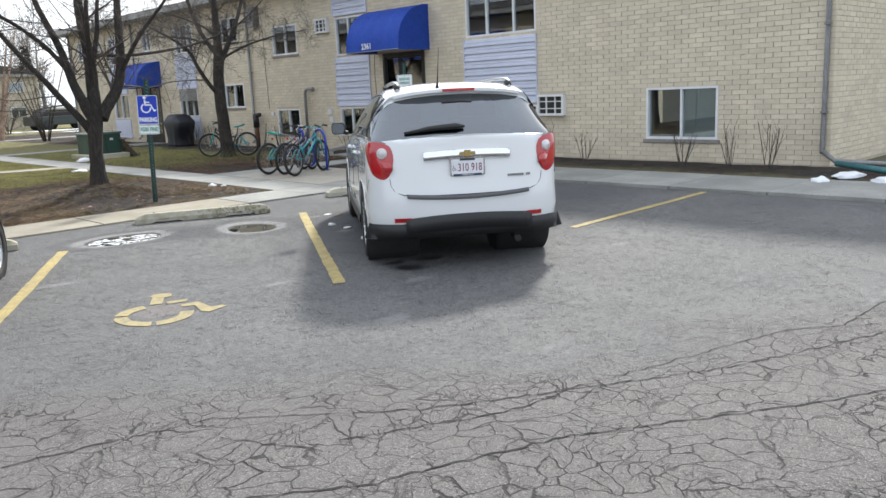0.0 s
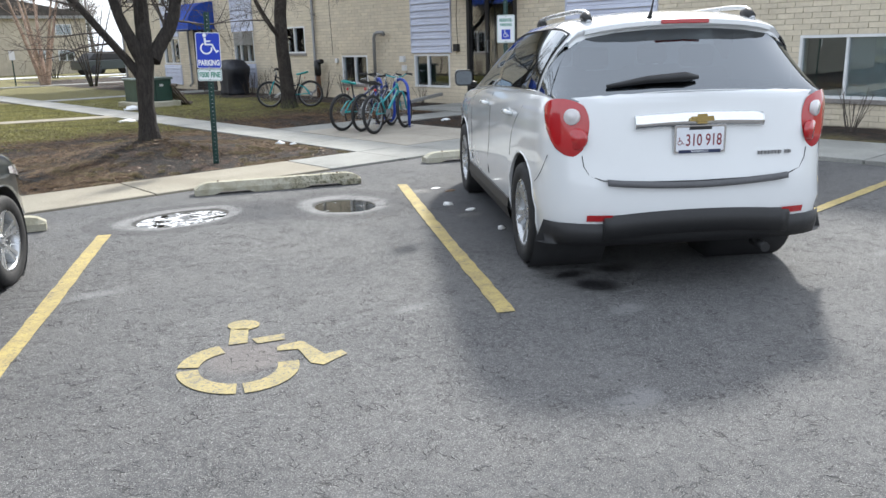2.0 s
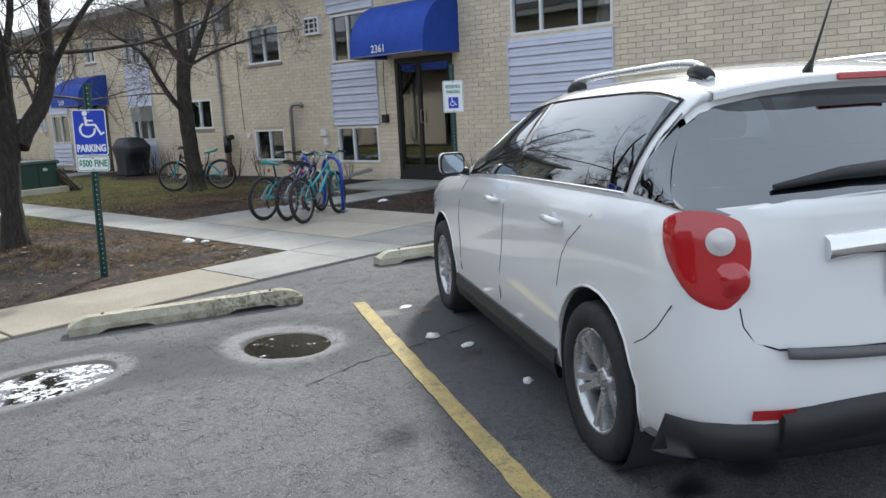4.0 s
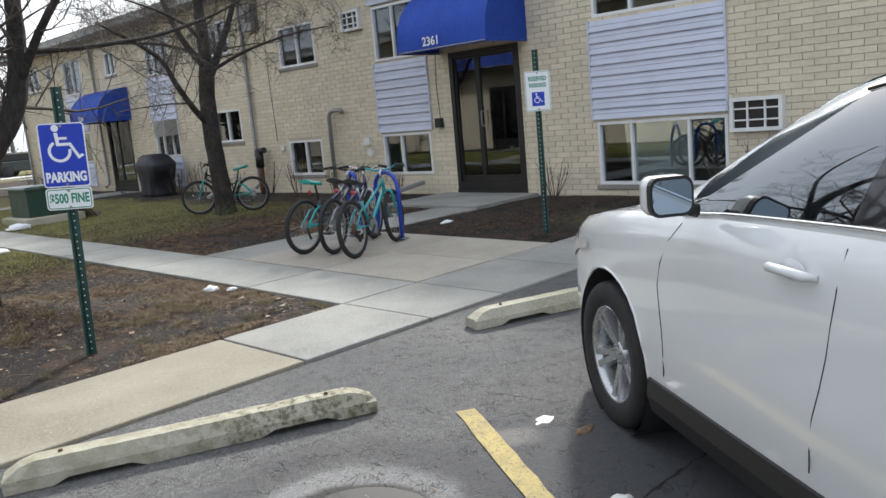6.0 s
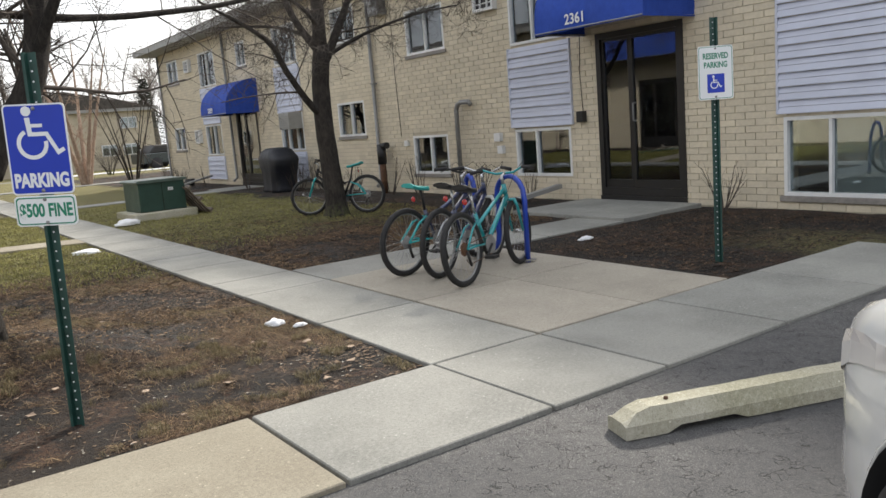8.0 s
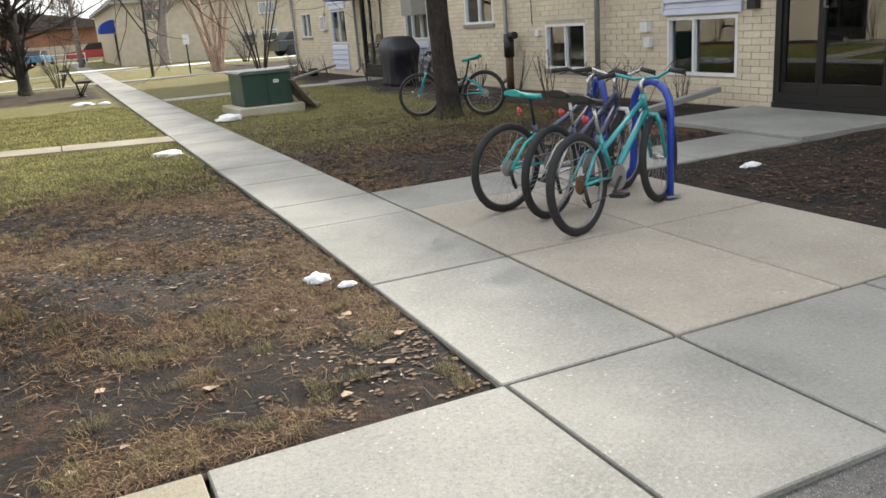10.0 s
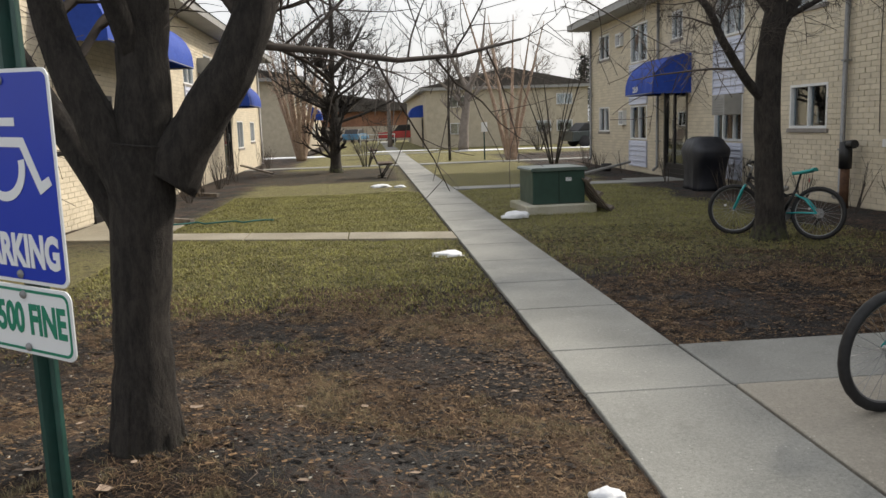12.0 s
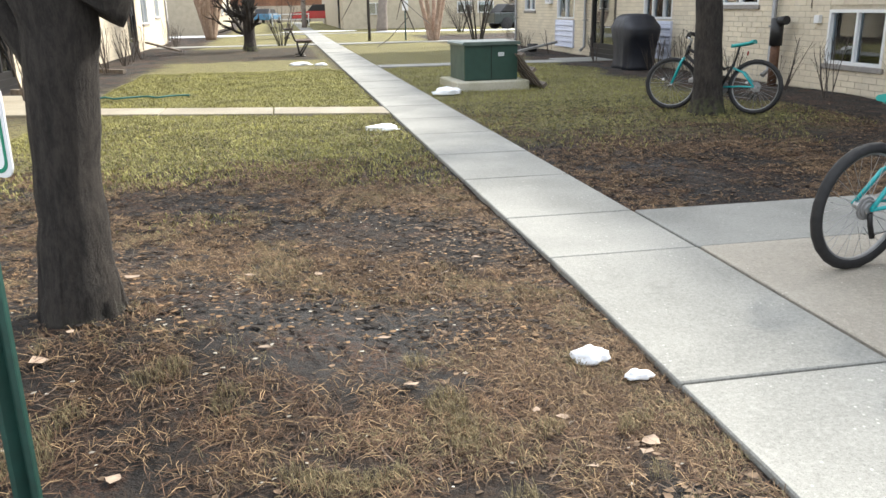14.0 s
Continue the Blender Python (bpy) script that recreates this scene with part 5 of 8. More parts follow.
s3 = holder("sign", "small white notice on a thin post on the far lawn", "sign", at=pose(11.4, 46.2, 0, 0, 0, 20))
channel_post(s3, 1.6)
plate("plate", s3, 0.3, 0.42, Matrix.Translation((0, -0.026, 1.4)) @ UPRIGHT, M_SIGNWHITE, M_SIGNWHITE, 0.004, "blank white plate")
M_PAINT_WORN = faded_paint()
# painted symbol on the asphalt, worn away in part
def painted_symbol(m):
    """The stencilled access symbol: broken wheel, head and back, arm, leg."""
    bm = bmesh.new()
    prism(bm, [(-0.05 + 0.088 * math.cos(a * math.pi / 9), 0.43 + 0.075 * math.sin(a * math.pi / 9)) for a in range(18)], 0.0015, m)
    prism(bm, [(-0.118, 0.375), (-0.022, 0.375), (-0.022, 0.17), (-0.118, 0.15)], 0.0015, m)
    prism(bm, [(0.0, 0.22), (0.17, 0.27), (0.17, 0.19), (0.03, 0.15)], 0.0015, m)
    prism(bm, [(0.13, 0.04), (0.13, 0.10), (0.25, 0.155), (0.27, 0.14), (0.365, -0.035), (0.45, 0.01), (0.475, -0.04), (0.35, -0.16), (0.29, -0.13), (0.235, 0.05)], 0.0015, m)
    c = (-0.057, -0.13)
    for a0, a1 in ((112, 176), (184, 270), (278, 368)):
        n = round((a1 - a0) / 8)
        for i in range(n):
            p, q = radians(a0 + (a1 - a0) * i / n), radians(a0 + (a1 - a0) * (i + 1) / n)
            prism(bm, [(c[0] + r * math.cos(a), c[1] + r * math.sin(a)) for r, a in ((0.293, p), (0.293, q), (0.19, q), (0.19, p))], 0.0015, m)
    return part("painted_symbol", bm, M_PAINT_WORN)


sym = painted_symbol(pose(2.66, 6.41, -0.046, 0, 0, -36.7) @ Matrix(((1.02, -0.14, 0, 0), (0, 1.10, 0, 0), (0, 0, 1, 0), (0, 0, 0, 1))))
sym["kind"] = "structure"
tagged(sym, "worn yellow painted wheelchair symbol on the asphalt", "road marking")


# ---------- parking stops ----------
def parking_stop(a, b, label, mossy=0.0):
    a, b = Vector((*a, 0)), Vector((*b, 0))
    d = b - a
    L = d.length
    ob_m = Matrix.Translation((a + b) / 2 - Vector((0, 0, 0.02))) @ Matrix.Rotation(math.atan2(d.y, d.x), 4, "Z")
    t = holder("parking_stop", label, "parking stop", "parking stops", at=ob_m)
    bm = bmesh.new()
    r = random.Random(int(L * 1000))
    n = 26
    secs = []
    for i in range(n + 1):
        x = -L / 2 + L * i / n
        e = min(1.0, min(i, n - i) / 1.5)
        low = 0.028 if (3 < i < 9 or n - 9 < i < n - 3) else 0.0
        h = 0.125 * (0.55 + 0.45 * e) + r.uniform(-0.002, 0.002)
        w = 0.085
        prof = [(-w, low), (-w, 0.06), (-w * 0.62, h), (w * 0.62, h), (w, 0.06), (w, low)]
        secs.append([bm.verts.new((x, y + r.uniform(-0.0015, 0.0015), max(z, low))) for y, z in prof])
    for s, q in zip(secs, secs[1:]):
        for k in range(6):
            bm.faces.new((s[k], s[(k + 1) % 6], q[(k + 1) % 6], q[k]))
    bm.faces.new(secs[0])
    bm.faces.new(secs[-1])
    part("block", bm, M_STOP_MOSS if mossy else M_STOP, t)
    for x in (-L * 0.36, L * 0.36):
        bm = bmesh.new()
        lathe(bm, [(0.0, 0.016), (0.010, 0.014), (0.012, 0.0)], Matrix.Translation((x, 0, 0.122)), 8)
        part("pin", bm, M_RUST, t)


def moss_stop():
    g = Tree("mossy_parking_stop_concrete")
    sep = g.node("ShaderNodeSeparateXYZ")
    g.t.links.new(g.pos, sep.inputs[0])
    col = g.mix(g.band(g.noise(9, 6), 0.3, 0.7), (0.42, 0.40, 0.32), (0.30, 0.28, 0.20))
    m = g.math("MULTIPLY", g.band(g.noise(22, 6, rough=0.75), 0.46, 0.6), g.band(g.math("ADD", sep.outputs[0], g.math("MULTIPLY", g.noise(3), 0.8)), 5.2, 5.9, 0.15, 1.0))
    col = g.mix(g.math("MULTIPLY", m, 0.85), col, (0.10, 0.095, 0.055))
    return g.finish(col, 0.9, g.noise(60, 6), 0.008)


M_STOP_MOSS = moss_stop()
M_RUST = mat("rusty_iron", (0.11, 0.055, 0.03), 0.8, scale=30, vary=0.3)
parking_stop((4.40, 10.88), (6.03, 10.18), "weathered mossy concrete parking stop at the head of a bay", 1)
parking_stop((7.45, 10.75), (9.15, 10.15), "pale concrete parking stop in front of the white car")
parking_stop((1.29, 10.8), (2.79, 10.35), "weathered concrete parking stop beside the dark car", 1)

# ---------- puddles ----------
def puddle(x, y, rx, ry, seed, icy):
    r = random.Random(seed)
    n = 40
    bm = bmesh.new()
    ctr = bm.verts.new((x, y, 0.0))
    ring = []
    for k in range(n):
        a = 2 * math.pi * k / n
        q = 1 + 0.22 * noise.noise(Vector((math.cos(a) * 1.7 + seed, math.sin(a) * 1.7, 0))) + 0.12 * noise.noise(Vector((math.cos(a) * 5 + seed, math.sin(a) * 5, 3)))
        ring.append(bm.verts.new((x + rx * q * math.cos(a), y + ry * q * math.sin(a), 0.0)))
    for k in range(n):
        bm.faces.new((ctr, ring[k], ring[(k + 1) % n]))
    ob = part("puddle", bm, M_WATER_ICE if icy else M_WATER, kind="structure")
    ob.location.z = lot_height(x, y) + 0.020
    return tagged(ob, "shallow icy meltwater puddle in a dip of the asphalt" if icy else "round shallow meltwater puddle in a dip of the asphalt", "puddle")


def water_material(name, icy):
    g = Tree(name)
    # white of ice and of the sky's glints on the water, painted together
    ice_glint = g.band(g.noise(9, 7, rough=0.8), 0.50, 0.47)
    if not icy:
        ice_glint = g.math("MULTIPLY", g.band(g.noise(14, 6, rough=0.8), 0.58, 0.63), g.band(g.noise(5, 2), 0.50, 0.58))
    col = g.mix(ice_glint, (0.022, 0.021, 0.017), (0.62, 0.64, 0.66))
    rough = g.band(ice_glint, 0, 1, 0.03, 0.45)
    h = g.math("ADD", g.math("MULTIPLY", ice_glint, 0.6), g.math("MULTIPLY", g.noise(30, 4, rough=0.6), 0.10))
    return g.finish(col, rough, h, 0.004, 0.5)


M_WATER, M_WATER_ICE = water_material("meltwater", False), water_material("icy_meltwater", True)
puddle(5.23, 9.35, 0.34, 0.38, 3, False)
puddle(3.85, 9.97, 0.56, 0.40, 8, True)

# ---------- cars ----------
M_CARWHITE = mat("white_car_paint", (0.70, 0.715, 0.72), 0.22, scale=3, vary=0.02, coat=1.0)
M_CARDARK = mat("dark_grey_car_paint", (0.030, 0.040, 0.042), 0.3, metal=0.4, scale=3, vary=0.05, coat=1.0)
M_CLAD = mat("black_plastic_cladding", (0.014, 0.014, 0.015), 0.5, scale=60, vary=0.1, bump=0.0006, bump_scale=400)
M_CHROME = mat("chrome", (0.78, 0.79, 0.80), 0.08, metal=1.0, scale=10, vary=0.03)
M_ALLOY = mat("silver_alloy", (0.50, 0.51, 0.52), 0.28, metal=0.8, scale=10, vary=0.05)
M_RED = mat("red_lamp_glass", (0.42, 0.012, 0.016), 0.08, scale=5, vary=0.1, coat=1.0)
M_LAMPCLEAR = mat("clear_lamp_glass", (0.62, 0.60, 0.60), 0.1, scale=5, vary=0.05, coat=1.0)
M_CABIN = mat("dark_cabin_trim", (0.03, 0.03, 0.032), 0.8)
M_GLOSSBLACK = mat("gloss_black_pillar", (0.008, 0.008, 0.009), 0.12, scale=20, vary=0.1, coat=1.0)
M_STEP = mat("grey_bumper_pad", (0.10, 0.10, 0.105), 0.6, scale=60, vary=0.1, bump=0.0006, bump_scale=400)
M_SEAM = mat("panel_gap_shadow_line", (0.01, 0.01, 0.011), 0.9)
M_GOLD = mat("dull_gold_badge", (0.50, 0.38, 0.15), 0.25, metal=0.9)
M_PLATE = mat("licence_plate_sheeting", (0.72, 0.74, 0.78), 0.4, scale=20, vary=0.05)
M_MAROON = mat("maroon_print", (0.20, 0.02, 0.03), 0.5)


def curve(table, x):
    xs = [p[0] for p in table]
    return float(np.interp(x, xs, [p[1] for p in table]))


TAIL = [(-0.86 + 0.56 * (1 - math.cos(math.pi / 2 * k / 10)), 0.905 * (1 - math.cos(math.pi / 2 * k / 10) ** 4.5) ** 0.2222) for k in range(11)]
HALF = TAIL + [(0.0, 0.915), (1.5, 0.915), (2.9, 0.91), (3.2, 0.89), (3.45, 0.84), (3.6, 0.76), (3.72, 0.62), (3.79, 0.42)]
BELT = [(-0.93, 1.165), (-0.8, 1.19), (-0.4, 1.20), (0.3, 1.185), (1.2, 1.16), (1.9, 1.13), (2.3, 1.10), (2.9, 1.045), (3.35, 0.96), (3.6, 0.85), (3.79, 0.68)]
SIDE = [(0.0, 0.24, 0.0), (0.90, 0.24, 0.0), (0.965, 0.265, 0.02), (0.985, 0.36, 0.1), (0.985, 0.45, 0.2), (1.0, 0.52, 0.3), (0.992, 0.70, 0.5), (0.992, 0.85, 0.7), (0.985, 0.95, 0.85), (0.955, 1.0, 0.97), (0.92, 1.0, 1.01), (0.70, 1.0, 1.06), (0.35, 1.0, 1.09), (0.0, 1.0, 1.10)]


def side_z(k, belt):
    f = (0.0, 0.0, 0.04, 0.13, 0.235, 0.31, 0.50, 0.70, 0.86, 0.955, 0.99, 1.012, 1.02, 1.022)[k]
    return 0.24 + (belt - 0.24) * f


def body_point(u, k):
    return Vector((u, curve(HALF, u) * SIDE[k][0], side_z(k, curve(BELT, u))))


def tail_shift(z):
    """How far the tail leans forward with height; the bumper stands proud."""
    return float(np.interp(z, [0.2, 0.45, 0.50, 0.66, 0.72, 1.15], [0.02, 0.0, -0.015, -0.02, 0.02, 0.055]))


def body_loft():
    us = [p[0] for p in TAIL] + [-0.15, 0, 0.2, 0.5, 0.8, 1.1, 1.4, 1.7, 2.0, 2.2, 2.4, 2.6, 2.8, 3.0, 3.15, 3.3, 3.42, 3.52, 3.6, 3.68, 3.74, 3.79]
    bm = bmesh.new()
    rings = []
    for u in us:
        half = [body_point(u, k) for k in range(len(SIDE))]
        # bow the tail and nose so that the middle stands out
        tail = max(0.0, (-0.50 - u) / 0.36)
        ring = []
        for p in half + [Vector((p.x, -p.y, p.z)) for p in half[-2:0:-1]]:
            q = p.copy()
            if u < -0.50:
                q.x += tail * tail_shift(p.z)
            if u < -0.42:
                q.z = max(q.z, 0.325)
            ring.append(bm.verts.new(q))
        rings.append(ring)
    for a, b in zip(rings, rings[1:]):
        n = len(a)
        for k in range(n):
            f = bm.faces.new((a[k], a[(k + 1) % n], b[(k + 1) % n], b[k]))
            f.smooth = True
    bm.faces.new(rings[-1])
    bmesh.ops.remove_doubles(bm, verts=bm.verts, dist=1e-4)
    bmesh.ops.recalc_face_normals(bm, faces=bm.faces)
    return bm


ROOFROWS = [(-0.795, 1.205, 0.785, -0.70), (-0.73, 1.28, 0.755, -0.62), (-0.63, 1.385, 0.725, -0.50), (-0.50, 1.525, 0.69, -0.37), (-0.45, 1.59, 0.68, -0.31), (-0.39, 1.635, 0.67, -0.24),
            (-0.15, 1.68, 0.67, 0.02), (0.3, 1.680, 0.660, 0.4), (0.9, 1.665, 0.645, 0.95), (1.28, 1.635, 0.635, 1.4), (1.58, 1.575, 0.645, 1.74), (1.96, 1.425, 0.69, 2.06), (2.32, 1.225, 0.77, 2.30), (2.46, 1.120, 0.82, 2.40)]


def top_point(t, s, out=0.0):
    """A point of the cabin's skin: t along its rows, s from -1 to 1 across."""
    i = min(int(t), len(ROOFROWS) - 2)
    f = t - i
    rows = [ROOFROWS[max(0, i - 1)], ROOFROWS[i], ROOFROWS[i + 1], ROOFROWS[min(len(ROOFROWS) - 1, i + 2)]]

    def cr(j):
        a, b, c, d = (q[j] for q in rows)
        m0, m1 = (c - a) / 2, (d - b) / 2
        return (2 * f ** 3 - 3 * f ** 2 + 1) * b + (f ** 3 - 2 * f ** 2 + f) * m0 + (-2 * f ** 3 + 3 * f ** 2) * c + (f ** 3 - f ** 2) * m1
    u, z, w, ub = cr(0), cr(1), cr(2), cr(3)
    a = abs(s)
    sign = 1 if s >= 0 else -1
    if a <= 0.5:
        k = a / 0.5
        p = Vector((u + (0.05 * k ** 2 if t < 4.5 else -0.03 * k ** 2 if t > 8.5 else 0), w * (k - 0.06 * k ** 6), z - 0.060 * k ** 2.4))
    else:
        k = (a - 0.5) / 0.5
        z0 = z - 0.060
        zb = min(curve(BELT, ub) - 0.02, z0)
        vb = curve(HALF, ub) * 0.935
        uu = u + (0.05 if t < 4.5 else -0.03 if t > 8.5 else 0)
        bulge = 0.035 * math.sin(math.pi * k)
        p = Vector((uu + (ub - uu) * k, w * 0.94 + (vb - w * 0.94) * k ** 0.85 + bulge, z0 + (zb - z0) * k))
    if out:
        n = Vector((0, 0, 0))
        e = 0.02
        du = top_point(min(t + e, len(ROOFROWS) - 1.001), a) - top_point(max(t - e, 0), a)
        dv = top_point(t, min(a + e, 1)) - top_point(t, max(a - e, 0.0))
        n = dv.cross(du).normalized() * -1
        if n.dot(p - Vector((0.6, 0, 0.9))) < 0:
            n = -n
        p = p + n * out
    return Vector((p.x, p.y * sign, p.z))


def skin(ts, ss, out=0.0):
    bm = bmesh.new()
    g = [[bm.verts.new(top_point(t, s, out)) for s in ss] for t in ts]
    for a, b in zip(g, g[1:]):
        for k in range(len(ss) - 1):
            f = bm.faces.new((a[k], a[k + 1], b[k + 1], b[k]))
            f.smooth = True
    return bm


def skin_patch(outline, out, steps=7):
    """A quadrilateral patch on the cabin skin between four (t, s) corners, with rounded rows."""
    (t0, s0), (t1, s1), (t2, s2), (t3, s3) = outline
    bm = bmesh.new()
    g = []
    for i in range(steps + 1):
        f = i / steps
        row = []
        for j in range(steps + 1):
            h = j / steps
            t = (t0 * (1 - f) + t3 * f) * (1 - h) + (t1 * (1 - f) + t2 * f) * h
            s = (s0 * (1 - f) + s3 * f) * (1 - h) + (s1 * (1 - f) + s2 * f) * h
            row.append(bm.verts.new(top_point(t, s, out)))
        g.append(row)
    for a, b in zip(g, g[1:]):
        for k in range(steps):
            f = bm.faces.new((a[k], a[k + 1], b[k + 1], b[k]))
            f.smooth = True
    return bm


def side_line(bm, pts, sign, r=0.0024, out=0.0):
    """A seam along the flank through (u, z)."""
    line = []
    for u, z in pts:
        belt = curve(BELT, u)
        zs = [side_z(k, belt) for k in range(2, 10)]
        vs = [curve(HALF, u) * SIDE[k][0] for k in range(2, 10)]
        line.append((u, sign * (float(np.interp(z, zs, vs)) + out), z))
    tube(bm, line, r, 4)


def flank(u, z):
    belt = curve(BELT, u)
    return float(np.interp(z, [side_z(k, belt) for k in range(2, 10)], [curve(HALF, u) * SIDE[k][0] for k in range(2, 10)]))


def wheel(parent, x, y, sign, rim_mat, R=0.352):
    w = holder("wheel", "alloy wheel with a black tyre", at=Matrix.Translation((x, y, R)) @ Matrix.Rotation(radians(-90 * sign), 4, "X") @ Matrix.Rotation(0.35, 4, "Z"))
    w.parent = parent
    bm = bmesh.new()
    k = R / 0.352
    lathe(bm, [(0.232 * k, -0.10), (0.30 * k, -0.112), (0.335 * k, -0.105), (0.350 * k, -0.085), (0.352 * k, -0.04), (0.348 * k, -0.036), (0.352 * k, -0.03), (0.352 * k, 0.03), (0.348 * k, 0.036), (0.352 * k, 0.04), (0.350 * k, 0.085), (0.335 * k, 0.105), (0.30 * k, 0.112), (0.245 * k, 0.105), (0.232 * k, 0.09)], Matrix.Identity(4), 40)
    part("tyre", bm, M_RUBBER, w)
    bm = bmesh.new()
    lathe(bm, [(0.235 * k, -0.09), (0.235 * k, 0.098), (0.222 * k, 0.092), (0.212 * k, 0.06), (0.205 * k, -0.02)], Matrix.Identity(4), 40)
    lathe(bm, [(0.0, 0.066), (0.035, 0.064), (0.055, 0.055), (0.06, 0.02), (0.06, -0.02)], Matrix.Identity(4), 20)
    for i in range(5):
        for off in (-0.15, 0.15):
            a = 2 * math.pi * i / 5 + off
            m = Matrix.Rotation(a, 4, "Z")
            vs = [bm.verts.new(m @ Vector(c)) for c in ((0.03, -0.014, 0.050), (0.03, 0.014, 0.050), (0.222 * k, 0.017, 0.088), (0.222 * k, -0.017, 0.088), (0.03, -0.020, 0.0), (0.03, 0.020, 0.0), (0.222 * k, 0.024, 0.040), (0.222 * k, -0.024, 0.040))]
            for f in ((0, 1, 2, 3), (4, 7, 6, 5), (0, 3, 7, 4), (1, 5, 6, 2), (0, 4, 5, 1), (3, 2, 6, 7)):
                bm.faces.new([vs[j] for j in f])
    part("rim", bm, rim_mat, w)
    # black disc set behind the spokes in place of the shade inside the wheel
    bm = bmesh.new()
    lathe(bm, [(0.0, -0.03), (0.21, -0.03), (0.21, -0.06), (0.0, -0.06)], Matrix.Identity(4), 24)
    part("brake_disc", bm, M_CABIN, w)
    bm = bmesh.new()
    for i in range(5):
        a = 2 * math.pi * (i + 0.5) / 5
        lathe(bm, [(0.0, 0.078), (0.008, 0.076), (0.009, 0.05)], Matrix.Translation((0.042 * math.cos(a), 0.042 * math.sin(a), 0)), 6)
    part("nuts", bm, M_GALV, w, kind="stuff")
    return w


def cut_arches(body_ob):
    for ux in (0.0, 2.86):
        for sign in (-1, 1):
            bm = bmesh.new()
            m = Matrix.Translation((ux, sign * 0.70, 0.365)) @ Matrix.Rotation(radians(90), 4, "X")
            lathe(bm, [(0.0, -0.32), (0.405, -0.32), (0.405, 0.32), (0.0, 0.32)], m, 36)
            bmesh.ops.remove_doubles(bm, verts=bm.verts, dist=1e-5)
            bmesh.ops.recalc_face_normals(bm, faces=bm.faces)
            me = bpy.data.meshes.new("cut")
            bm.to_mesh(me)
            bm.free()
            cutter = new("cut", me)
            cutter.parent = body_ob.parent
            md = body_ob.modifiers.new("cut", "BOOLEAN")
            md.operation, md.object, md.solver = "DIFFERENCE", cutter, "EXACT"
            bpy.context.view_layer.update()
            done = bpy.data.meshes.new_from_object(body_ob.evaluated_get(bpy.context.evaluated_depsgraph_get()))
            body_ob.modifiers.clear()
            body_ob.data = done
            bpy.data.objects.remove(cutter)


